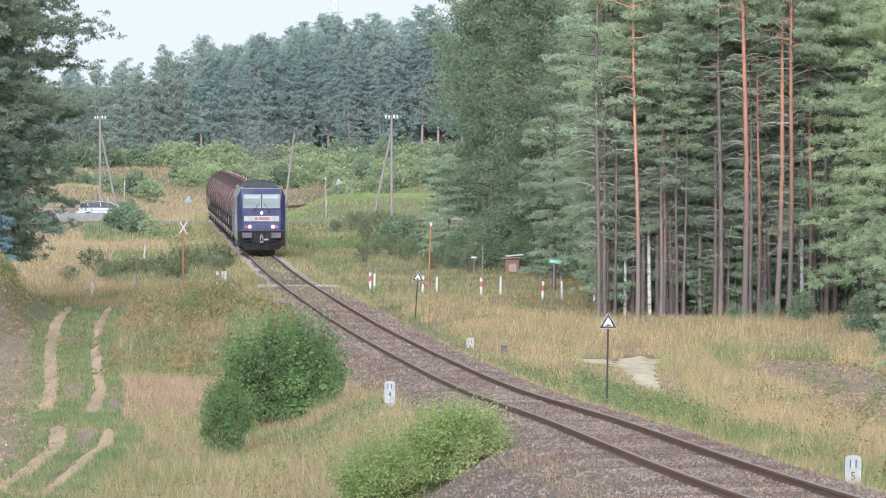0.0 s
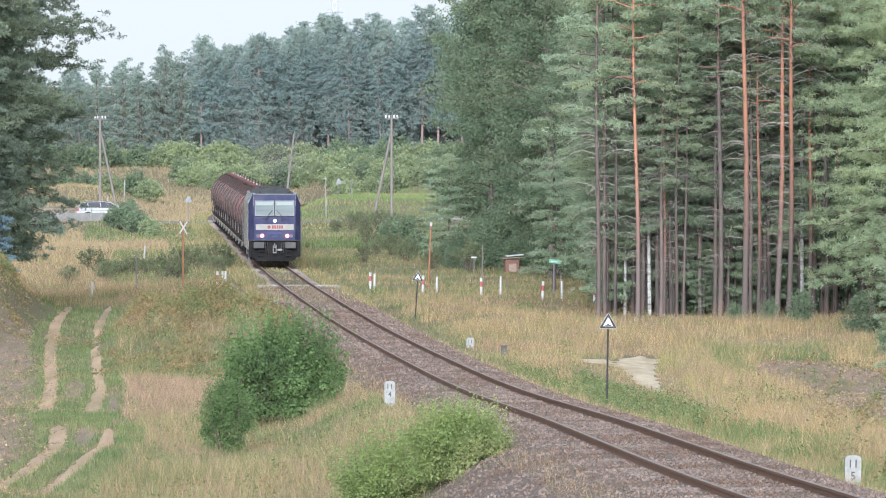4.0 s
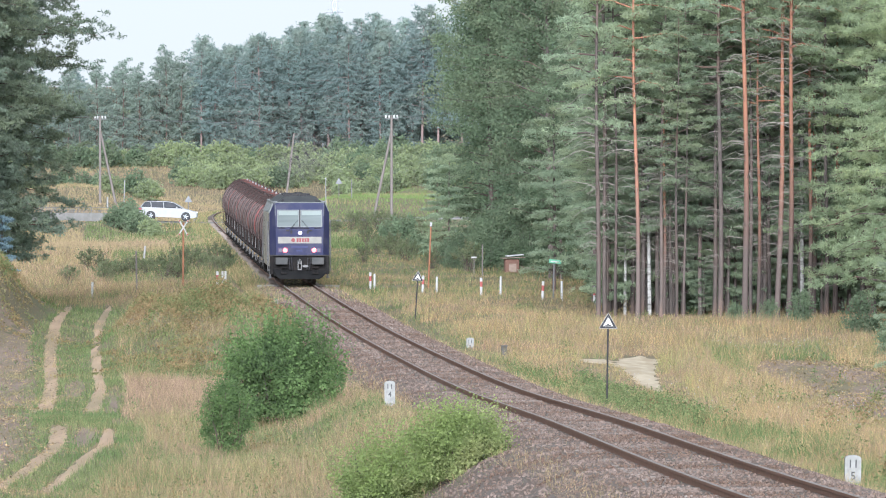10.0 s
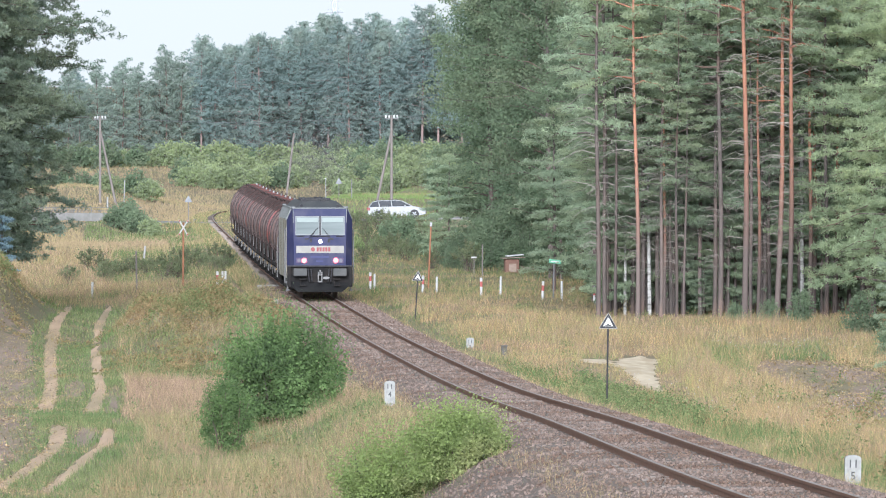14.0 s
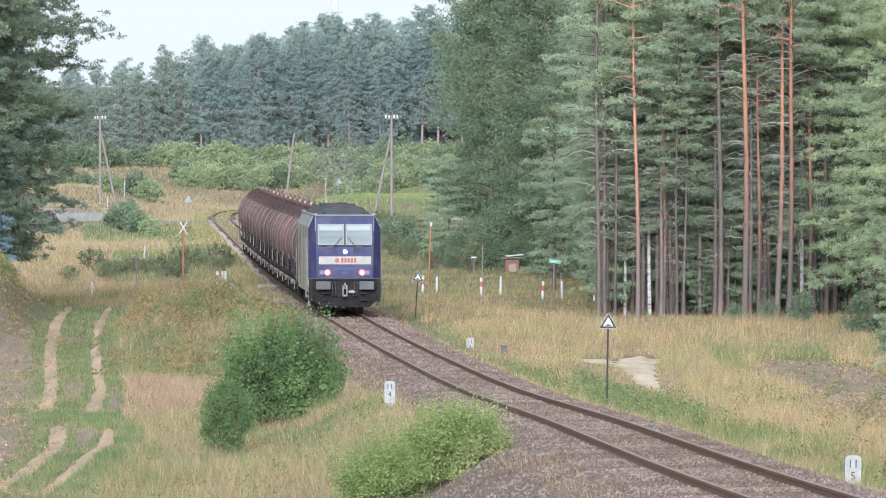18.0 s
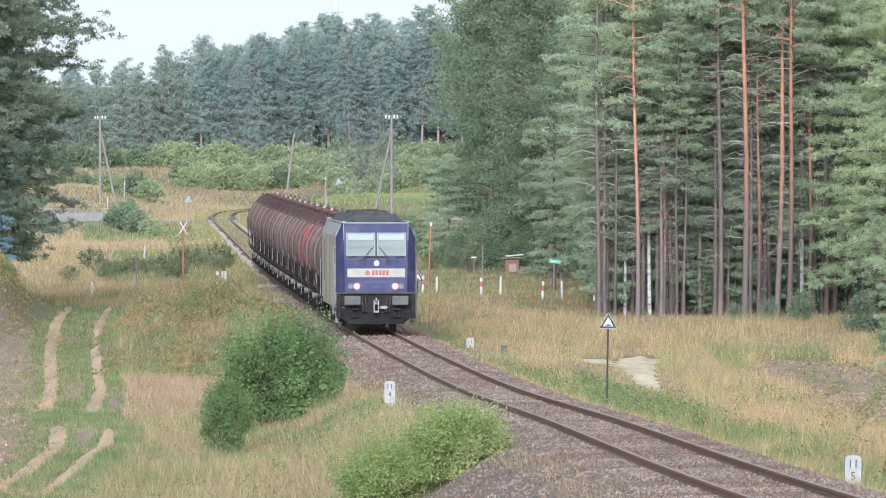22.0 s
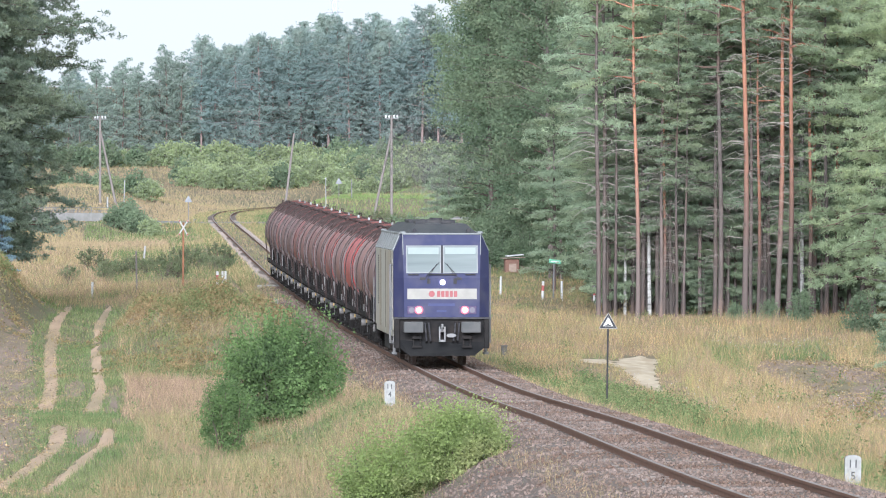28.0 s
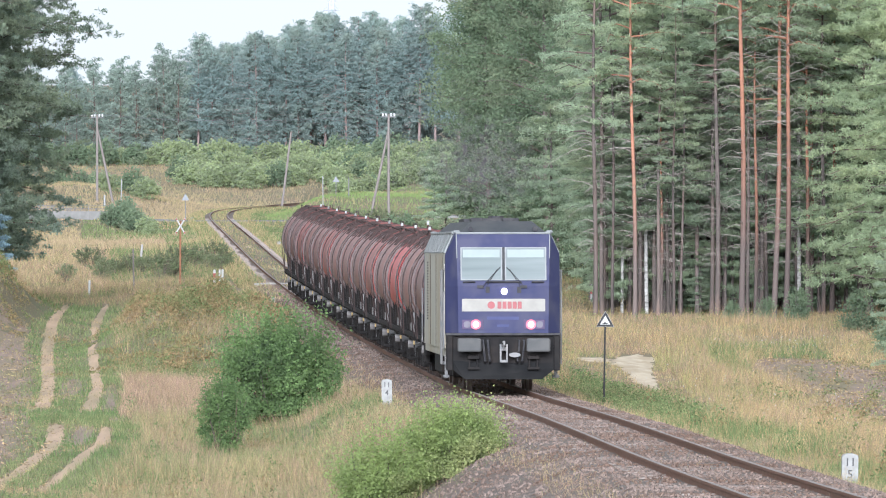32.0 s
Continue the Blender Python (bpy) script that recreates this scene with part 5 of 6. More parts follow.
# ---- grass, weeds and bare strips ----
RUT_L = [(217, -10.1, 0.2), (222, -10.17, 0.2), (235, -10.08, 0.22), (248, -9.96, 0.24), (264, -10.55, 0.24), (286, -12.05, 0.3), (295, -12.2, 0.27), (322, -13.13, 0.24), (351, -14.35, 0.24), (379, -15.5, 0.24), (403, -16.3, 0.24), (446, -17.3, 0.18)]
RUT_R = [(215, -9.0, 0.15), (227, -9.0, 0.16), (239, -8.91, 0.17), (249, -8.72, 0.19), (262, -9.1, 0.16), (288, -10.7, 0.26), (296, -10.78, 0.25), (319, -11.37, 0.2), (349, -12.56, 0.2), (369, -13.37, 0.2), (412, -14.76, 0.2), (450, -15.6, 0.14)]
SOILS = [[(215, -12.2, 1.5), (246, -11.9, 1.5), (278, -13.3, 1.5), (320, -15.2, 1.65), (358, -17.0, 1.9), (400, -19.0, 1.5)],
         [(247, -9.35, 0.22), (254, -9.45, 0.36), (263, -9.7, 0.3)], [(290, -10.05, 0.2), (310, -10.6, 0.26), (322, -10.95, 0.2)], [(310, -12.05, 0.3), (321, -12.3, 0.36), (332, -12.65, 0.3)],
         [(270, -9.35, 0.25), (276, -9.3, 0.3), (282, -9.5, 0.2)]]
BARE = [(232, 11.6, 0.9), (260, 12.3, 1.6), (288, 12.4, 2.0), (312, 12.4, 2.1), (328, 12.3, 1.8), (340, 12.7, 0.8)]
PATH = [(284, 6.42, 0.1), (296, 6.36, 0.3), (307, 6.4, 0.42), (322, 6.45, 0.68), (333, 6.75, 0.75), (342, 7.0, 0.5)]
PATH_ARM = [(324, 5.5, 0.4), (328, 5.3, 0.6), (332, 5.35, 0.75), (335, 5.6, 0.6)]


def meadow():
    rng = np.random.default_rng(21)
    for line, words in ((RUT_L, "sandy wheel rut of a cart track"), (RUT_R, "narrow sandy wheel rut of a cart track")):
        strip("cart_track", line[:5], SAND, words, "cart track", 0.035, 1.0)
        strip("cart_track", line[5:], SAND, words, "cart track", 0.035)
    strip("sandy_path", PATH, PALESAND, "pale sandy path through dry grass", "path", 0.03, 1.0)
    strip("sandy_path", PATH_ARM, PALESAND, "pale sandy path through dry grass", "path", 0.035, 1.0)
    strip("bare_patch", BARE, SOIL, "bare brown soil with dead stalks", "soil", 0.03)
    for line in SOILS:
        strip("ploughed_patch", line, SOIL, "bare brown soil beside the cart track", "soil", 0.02, 1.0)

    def inside(line, x, y, grow=1.0):
        a = np.array(line)
        return (np.abs(x - np.interp(y, a[:, 0], a[:, 1])) < grow * np.interp(y, a[:, 0], a[:, 2])) & (y > a[0, 0]) & (y < a[-1, 0])

    def field(n, y0, y1):
        y = y0 * (y1 / y0) ** rng.random(n)
        x = rng.uniform(-1, 1, n) * (y * 0.0485 + 1.2)
        return x, y, x - track_x(y)

    def patch(x, y, f):
        return np.sin(x * f + 3 * np.sin(y * f * 0.31)) * np.cos(y * f * 0.42 + 1.7 * np.sin(x * f * 0.7))

    def rut(x, y):
        return inside(RUT_L[:5], x, y) | inside(RUT_L[5:], x, y) | inside(RUT_R[:5], x, y) | inside(RUT_R[5:], x, y)

    def sow(name, x, y, h, w, material, label, lean=0.42):
        me = soup(name, blades(x, y, land(x, y), h, w, rng, lean), 3, material)
        tagged(part(name, me, None), label, "grass", kind="stuff")

    x, y, d = field(1000000, 122, 640)
    mid = (np.interp(y, [p[0] for p in RUT_L], [p[1] for p in RUT_L]) + np.interp(y, [p[0] for p in RUT_R], [p[1] for p in RUT_R])) / 2
    lane = (x < mid + 1.7) & (y < 445)
    path = inside(PATH, x, y, 1.0) | inside(PATH_ARM, x, y, 1.0)
    bare = inside(BARE, x + 0.35 * patch(x, y, 0.8), y)
    soil = np.logical_or.reduce([inside(line, x + 0.2 * patch(x, y, 2.3), y) for line in SOILS]) & (rng.random(len(x)) > 0.22)
    cross = (np.abs(y - 476) < 3.2) & (np.abs(d) < 9)
    ok = (np.abs(d) > np.interp(y, [250, 400], [2.35, 1.95]) + 0.35 * rng.random(len(x))) & ~path & ~rut(x, y) & ~cross & ~soil
    g = patch(x, y, 0.55) + 0.5 * patch(x + 9, y, 1.7) + rng.normal(0, 0.35, len(x))
    verge = (d > 2.4) & (d < np.interp(y, [240, 320], [4.6, 3.3]) + 0.8 * patch(x, y, 0.9))
    verge_n = verge | ((d > 0) & (y < 215) & (g > 0.15)) | ((x > 9.4) & (x < 13.9) & (y > 338) & (y < 356)) | ((x > 9.3) & (x < 10.3) & (y > 306) & (y < 340)) | ((x > -12.2) & (x < -6.6) & (y > 334) & (y < 368)) | ((y > 520) & (d > 0) & (d < 14) & (g > -0.5)) | ((y > 500) & (d > -9) & (d < 0)) | ((y > 432) & (d > 2) & (g > -0.15))
    green = ok & ~lane & (verge_n & (g > -0.9) | ((d < 0) & (g > np.where(y < 195, -0.35, np.where(y > 470, 1.1, 0.2)))) | (g > 0.95)) & ~bare
    straw = ok & ~lane & ~green & (d > 0) & ~bare
    dry = ok & ~lane & ~green & (d < 0)
    n = len(x)
    tall = np.clip(0.46 + 0.2 * patch(x, y, 0.35), 0.2, 0.9) * rng.uniform(0.45, 1.15, n) * np.clip((np.abs(d) - 2.3) / 1.5, 0.3, 1)
    tall = tall * np.where((x > 4.0) & (x < 7.3) & (y > 236) & (y < 326), 0.3, 1.0) * np.where((x > 8.8) & (y > 196) & (y < 268), 0.4, 1.0)
    tall = tall * np.where((d > 4) & (y > 385), 0.5, 1.0)
    wide = 0.000042 * y + 0.0015
    tall = tall * np.clip(1.0 + 0.45 * patch(x + 3, y, 3.1) + 0.25 * patch(x, y + 5, 6.3), 0.35, 1.6)
    mix = rng.random(n)
    rosy = (dry | straw) & (mix < np.clip(0.16 + 0.45 * (patch(x - 5, y, 0.75) > 0.25) + 0.2 * (patch(x, y, 1.9) > 0.5), 0, 0.7))
    swap = green & (mix > 0.86)
    warm = (x > -11.2) & (x < -6.9) & (y > 280) & (y < 332)
    rosy = rosy | ((dry | green) & warm & (mix < 0.8))
    green = green & ~rosy
    lush = (dry | straw) & ~rosy & (rng.random(n) < np.where((d < 0) & (y < 300), 0.55, 0.28) + 0.25 * patch(x + 2, y, 1.1))
    dry, straw, green = (dry & ~rosy & ~lush) | (swap & (d < 0)), (straw & ~rosy & ~lush) | (swap & (d >= 0)), (green & ~swap)
    sow("yellow_green_grass", x[lush], y[lush], tall[lush] * 0.85, wide[lush], YELLOWGREEN, "half-dried yellow-green meadow grass")
    sow("reddish_grass", x[rosy], y[rosy], tall[rosy] * 1.02, wide[rosy] * 0.9, PINKGRASS, "reddish-tan seeding grass in patches", 0.5)
    sow("dry_grass", x[dry], y[dry], tall[dry] * 0.95, wide[dry], DRY, "tall dry yellowed grass")
    sow("straw_grass", x[straw], y[straw], tall[straw] * 0.95, wide[straw], STRAW, "tall straw-coloured meadow grass")
    sow("green_grass", x[green], y[green], tall[green] * 0.72, wide[green], GREEN, "green grass and weeds")
    turf = ok & lane & (g > -0.75) & ((np.abs(x - mid) < 1.75) | (g > 0.6))
    sow("short_turf", x[turf], y[turf], rng.uniform(0.06, 0.24, turf.sum()), wide[turf] * 1.6, GREEN, "short green turf along the cart track")
    stub = (lane & (np.abs(d) > 3) & (g < 0.2 * rng.normal(0, 1, n) - 0.45) & (rng.random(n) < 0.6)) | (bare & (g < 0.1) & (rng.random(n) < 0.2))
    sow("dry_stubble", x[stub], y[stub], rng.uniform(0.04, 0.16, stub.sum()), wide[stub] * 1.3, DRY, "short dry stubble on bare soil")
    weeds = (np.abs(d) < 2.5) & (rng.random(n) < np.where(y > 430, np.where(np.abs(d) > 1.25, 0.95, 0.35), np.where(np.abs(d) > 2.0, 0.2, 0.09))) & (np.abs(np.abs(d) - 0.75) > 0.12) & ~cross
    sow("track_weeds", x[weeds], y[weeds], rng.uniform(0.08, 0.42, weeds.sum()), wide[weeds], DRY, "sparse dry weeds growing in the ballast")
    # weeds that grow into the far part of the bed
    k = 60000
    yy = rng.uniform(425, 1000, k)
    dd = rng.choice([-1, 1], k) * np.where(rng.random(k) < 0.85, rng.uniform(1.25, 2.6, k), rng.uniform(0.0, 0.6, k))
    hh = rng.uniform(0.15, 0.5, k) * np.where(np.abs(dd) < 1, 0.45, np.where(np.abs(dd) < 1.6, 0.6, 1.0))
    clear = (np.abs(yy - 476) > 3) & (np.abs(yy - 774) > 4)
    a = clear & (rng.random(k) < 0.55)
    b = clear & ~a
    for m, mt, nm, words in ((a, DRY, "bed_dry_weeds", "dry weeds creeping over the ballast edge"), (b, GREEN, "bed_green_weeds", "green weeds creeping over the ballast edge")):
        c = blades(track_x(yy[m]) + dd[m], yy[m], np.maximum(land(track_x(yy[m]) + dd[m], yy[m]), track_z(yy[m]) - np.interp(np.abs(dd[m]), [1.2, 2.0, 2.6], [0.16, 0.45, 0.62])), hh[m], 0.000055 * yy[m] + 0.002, rng, 0.35)
        tagged(part(nm, soup(nm, c, 3, mt), None), words, "weeds", kind="stuff")
    # ferns over the bank
    def fern(n, cx, cy, rx, ry, hh):
        m = n // 90
        who = rng.integers(0, m, n)
        mid_ = rng.normal(0, 0.5, (m, 2))
        high = rng.uniform(0.35, 1.25, m)[who]
        a = mid_[who] + rng.normal(0, 1, (n, 2)) * np.array([0.26 / rx, 0.5 / ry])
        fx, fy_ = cx + a[:, 0] * rx, cy + a[:, 1] * ry
        c = np.stack([fx, fy_, land(fx, fy_) + rng.random(n) ** 0.7 * hh * high * np.clip(1.2 - np.hypot(a[:, 0], a[:, 1]) * 0.7, 0.3, 1)], axis=1)
        return leaves(c, 0.12, rng, 0.4, 0.05)
    vs = np.concatenate([fern(26000, -9.9, 386, 3.5, 17, 0.85), fern(9000, -19.4, 405, 2.3, 26, 0.7), fern(5000, -10.0, 350, 2.6, 16, 0.5)])
    tagged(part("bracken", soup("bracken", vs, 4, FERN), None), "browning bracken over an earth bank", "bracken", kind="stuff")
    # dead stalks and litter lying on the bare soil, ruts and path
    k = 16000
    ly = 205 * (400 / 205) ** rng.random(k)
    lx = np.where(rng.random(k) < 0.7, np.interp(ly, [200, 240, 290, 340, 400], [-12.3, -12.8, -14.3, -16.6, -18.9]) + rng.uniform(-2.2, 3.6, k), rng.uniform(10.2, 14.6, k))
    right = lx > 0
    ly[right] = rng.uniform(234, 338, right.sum())
    c = np.stack([lx, ly, land(lx, ly) + rng.uniform(0.01, 0.07, k)], axis=1)
    vs = leaves(c, 0.17, rng, 0.3).reshape(-1, 4, 3)
    vs[:, :, 2] = c[:, None, 2] + (vs[:, :, 2] - c[:, None, 2]) * 0.35
    half = rng.random(k) < 0.55
    tagged(part("plant_litter", soup("plant_litter", vs[half].reshape(-1, 3), 4, DRY), None), "dead pale stalks lying on bare soil", "litter", kind="stuff")
    tagged(part("soil_clods", soup("soil_clods", vs[~half].reshape(-1, 3), 4, SOIL), None), "brown clods and clippings on bare soil", "soil", kind="stuff")
    # farther fields
    x, y, d = field(260000, 640, 1260)
    g = patch(x, y, 0.25) + rng.normal(0, 0.4, len(x))
    road = (np.abs(y - 774) < 3.9)
    ok = (np.abs(d) > 1.25 + 0.5 * rng.random(len(x))) & ~road
    green = ok & (((g > 0.5) & (d > -3)) | (g > 1.1) | ((d < 0) & (d > -11) & (y > 690) & (y < 772) & (g > -0.8)) | ((d > 0) & (y < 1150) & (g > -0.8)) | ((d < 0) & (d > -5) & (y < 800) & (g > -0.4)))
    bank = green & (d > 4) & (y > 815) & (y < 1150)
    dry = ok & ~green
    green = green & ~bank
    sow("bank_grass", x[bank], y[bank], rng.uniform(0.15, 0.35, bank.sum()), np.full(bank.sum(), 0.06), MEADOW, "bright green grass of the far bank")
    low = np.where((y > 735) & (y < 772), 0.3, 1.0)
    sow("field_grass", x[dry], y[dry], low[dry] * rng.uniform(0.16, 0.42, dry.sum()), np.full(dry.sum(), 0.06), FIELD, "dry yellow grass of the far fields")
    sow("field_green", x[green], y[green], low[green] * rng.uniform(0.16, 0.4, green.sum()), np.full(green.sum(), 0.06), GREEN, "green grass of the far fields")
    # rank grass that hides the near edge of the far road
    k = 7000
    xx, yy = rng.uniform(-27.5, -1, k), rng.uniform(762, 769.4, k)
    keep = np.abs(xx - track_x(yy)) > 1.3
    xx, yy = xx[keep], yy[keep]
    half = rng.random(len(xx)) < 0.55
    sow("roadside_grass", xx[half], yy[half], rng.uniform(0.08, 0.28, half.sum()), np.full(half.sum(), 0.07), GREEN, "rank green grass along the far road")
    sow("roadside_dry_grass", xx[~half], yy[~half], rng.uniform(0.08, 0.28, (~half).sum()), np.full((~half).sum(), 0.07), DRY, "rank dry grass along the far road")
    # leafy weeds along the right verge and round the bushes
    k = 24000
    yy = 226 * (318 / 226) ** rng.random(k)
    dd = 2.9 + rng.random(k) ** 0.8 * 2.3
    xx = track_x(yy) + dd
    c = np.stack([xx, yy, land(xx, yy) + rng.random(k) ** 1.4 * (0.24 + 0.16 * patch(xx, yy, 2.1))], axis=1)
    tagged(part("leafy_weeds", soup("leafy_weeds", leaves(c, 0.055, rng, 0.6), 4, GREEN), None), "low leafy green weeds on the verge", "weeds", kind="stuff")
    # clumps of broad-leaved weeds through the meadow
    k = 800
    yy = 140 * (520 / 140) ** rng.random(k)
    xx = rng.uniform(-1, 1, k) * (yy * 0.0475)
    dd = xx - track_x(yy)
    lane_x = np.interp(yy, [200, 254, 337, 440], [-7.6, -8.0, -11.2, -14.4])
    keep = (np.abs(dd) > 3.2) & ((xx > lane_x) | (yy > 445)) & ~((xx > 4.6) & (xx < 8) & (yy > 262) & (yy < 344))
    olive, fresh = [], []
    for cx, cy in zip(xx[keep], yy[keep]):
        m, r, hh = int(rng.integers(40, 120)), rng.uniform(0.15, 0.5), rng.uniform(0.25, 0.75)
        q = rng.normal(0, 0.5, (m, 2)) * r
        z = land(cx + q[:, 0], cy + q[:, 1]) + rng.random(m) * hh * np.clip(1.1 - np.hypot(q[:, 0], q[:, 1]) / r * 0.6, 0.3, 1)
        (olive if rng.random() < 0.5 else fresh).append(np.stack([cx + q[:, 0], cy + q[:, 1], z], axis=1))
    for c, m, words in ((olive, FERN, "olive and browning weed clumps in the meadow"), (fresh, GREEN, "green leafy weed clumps in the meadow")):
        tagged(part("weed_clumps", soup("weed_clumps", leaves(np.concatenate(c), 0.075, rng, 0.45), 4, m), None), words, "weeds", kind="stuff")
    # pale flower heads
    k = 130
    yy = 170 * (300 / 170) ** rng.random(k)
    xx = track_x(yy) + 3.5 + rng.random(k) * 6
    c = np.stack([xx, yy, land(xx, yy) + rng.uniform(0.35, 0.7, k)], axis=1)
    far_heads = np.stack([rng.uniform(9.5, 14.6, 90), rng.uniform(338, 352, 90), np.zeros(90)], axis=1)
    far_heads[:, 2] = land(far_heads[:, 0], far_heads[:, 1]) + rng.uniform(0.35, 0.75, 90)
    tagged(part("flower_heads", soup("flower_heads", leaves(far_heads, 0.04, rng, 0.9), 4, WHITE), None), "white umbel flowers at the field's edge", "flowers", kind="stuff")
    tagged(part("flower_heads", soup("flower_heads", leaves(c, 0.03, rng, 0.9), 4, WHITE), None), "small white flower heads in the grass", "flowers", kind="stuff")


meadow()


# ---- signs, posts, poles and other things along the line ----
CARWHITE = mat("white_car_paint", (0.198, 0.202, 0.198), (0.179, 0.183, 0.179), 3.0, rough=0.35, bump=0)
TYRE = mat("tyre_rubber", (0.03, 0.03, 0.03), (0.045, 0.045, 0.045), 8.0, rough=0.8, bump=0.1)
SIGNGREEN = mat("green_sign_paint", (0.056, 0.24, 0.128), (0.048, 0.2, 0.104), 5.0, rough=0.5, bump=0)
SIGNBACK = mat("grey_sign_back", (0.114, 0.12, 0.123), (0.096, 0.102, 0.105), 5.0, rough=0.5, bump=0)
OLDBOARD = mat("weathered_boards", (0.264, 0.192, 0.144), (0.336, 0.264, 0.216), 4.0, bump=0.3, stretch=(1, 1, 6))
REDBOARD = mat("red_brown_boards", (0.21, 0.12, 0.088), (0.165, 0.095, 0.07), 4.0, bump=0.2)
WIRE = mat("dull_wire", (0.10, 0.105, 0.11), (0.13, 0.135, 0.14), 3.0, rough=0.5, bump=0)
STEEL = mat("galvanised_steel", (0.336, 0.352, 0.368), (0.288, 0.304, 0.32), 2.0, rough=0.5, bump=0)
CERAMIC = mat("white_ceramic", (0.496, 0.496, 0.48), (0.44, 0.44, 0.424), 3.0, rough=0.3, bump=0)


def text_mesh(words, size):
    cu = bpy.data.curves.new("digits", "FONT")
    cu.body, cu.size, cu.extrude, cu.align_x, cu.align_y = words, size, 0.004, "CENTER", "CENTER"
    cu.offset = 0.0025
    ob = new("digits", cu)
    me = bpy.data.meshes.new_from_object(ob.evaluated_get(bpy.context.evaluated_depsgraph_get()))
    bpy.data.objects.remove(ob)
    bpy.data.curves.remove(cu)
    me.materials.clear()
    me.materials.append(FADED)
    return me


def ground_pose(x, y, rz=0.0, ry=0.0, rx=0.0, sink=0.03):
    return pose(x, y, float(land(x, y)) - sink, rx, ry, rz)


def kilometre_stone(x, y, low, height=0.5, raise_=0.0):
    t = thing("kilometre_stone", "white painted kilometre stone with black numbers beside the track", "marker stone", ground_pose(x, y, random.uniform(-4, 4), random.uniform(-1.5, 1.5)), "kilometre stones")
    t.location.z += raise_
    w = 0.135
    top = [(-w, -0.3), (w, -0.3), (w, height - 0.05)] + [(w * math.cos(a), height - 0.05 + 0.05 * math.sin(a)) for a in (0.5, 1.1, 1.57, 2.04, 2.64)] + [(-w, height - 0.05)]
    st = part("stone", Kit().prism(top, -0.07, 0.07), STONEWHITE, t, "whitewashed stone")
    if low:
        part("upper_number", text_mesh("11", 0.19), None, t, at=pose(0, -0.072, height - 0.15, 90))
        part("lower_number", text_mesh(low, 0.19), None, t, at=pose(0, -0.072, height - 0.35, 90))


def tri(side, z, y0, y1):
    h = side * math.sqrt(3) / 2
    return Kit().prism([(-side / 2, z - h / 3), (side / 2, z - h / 3), (0, z + h * 2 / 3)], y0, y1)


def warning_sign(x, y, height, lean, side=0.46):
    t = thing("railway_sign", "triangular white railway sign with black border on a thin black post", "railway sign", ground_pose(x, y, 2, lean), "triangular railway signs")
    part("post", Kit().tube([(0, 0, -0.3), (0, 0, height - 0.2)], 0.024, 8), BLACK, t)
    z = height - 0.18
    pl = part("plate", tri(side * 1.06, z, -0.035, -0.03), WHITE, t, "white enamel triangle")
    part("border", tri(side, z, -0.041, -0.0352), BLACK, pl, "black border")
    part("field", tri(side * 0.6, z, -0.047, -0.0412), WHITE, pl, "white field")
    part("emblem", Kit().box(-0.075, 0.075, -0.052, -0.0472, z - 0.07, z - 0.045).box(-0.03, 0.025, -0.052, -0.0472, z - 0.046, z - 0.02), BLACK, pl, "small black train shape")


def bollard(x, y, banded, height=0.85):
    t = thing("road_bollard", "white road bollard with a red band" if banded else "plain white road bollard", "bollard", ground_pose(x, y, random.uniform(0, 360), random.uniform(-2, 2)), "bollards along the dirt road")
    r = 0.065 if banded else 0.055
    part("shaft", Kit().tube([(0, 0, -0.3), (0, 0, height - 0.02), (0, 0, height)], [r, r, r * 0.7], 10), WHITE, t)
    if banded:
        part("red_band", Kit().tube([(0, 0, height * 0.5), (0, 0, height * 0.5 + 0.24)], r + 0.004, 10), RED, t, "red painted band")


def crossbuck(x, y, height=2.95):
    t = thing("crossbuck", "white crossbuck with red tips on a rusty orange post", "road sign", ground_pose(x, y, 12))
    part("post", Kit().tube([(0, 0, -0.3), (0.02, 0, height - 0.15)], 0.05, 10), RUST, t, "rusty orange post")
    for a in (60, -57):
        b = part("board", Kit().box(-0.46, 0.46, -0.03, -0.008, -0.034, 0.034, 0.004), WHITE, t, "white board", at=pose(0, -0.06 - 0.024 * (a > 0), height - 0.42, 0, a, 0))
        for s in (-1, 1):
            part("tip", Kit().box(s * 0.40 - 0.04, s * 0.40 + 0.04, -0.034, -0.03, -0.03, 0.03), RED, b, "red stripe")


def utility_pole(x, y, top, strut, label, arm=True, lean=0.0):
    z0 = float(land(x, y))
    t = thing("utility_pole", label, "utility pole", ground_pose(x, y, 0, lean), "utility poles")
    h = top - z0
    part("shaft", Kit().tube([(0, 0, -0.5), (0, 0, h)], [0.14, 0.10], 10), POLEWOOD, t, "weathered grey pole")
    if strut:
        part("strut", Kit().tube([(strut, 0.3, -0.5), (0.05 if strut > 0 else -0.05, 0.12, h * 0.82)], [0.13, 0.10], 10), POLEWOOD, t, "slanting support pole")
    if arm:
        a = part("crossarm", Kit().box(-0.6, 0.6, -0.05, 0.05, h - 0.32, h - 0.22, 0.01), IRON, t)
        for k in (-0.5, -0.22, 0.22, 0.5):
            part("insulator", Kit().tube([(k, 0, h - 0.24), (k, 0, h - 0.14), (k, 0, h - 0.02), (k, 0, h + 0.05)], [0.03, 0.08, 0.085, 0.04], 8), CERAMIC, a, "white insulator")
    return Vector((x, y, top))


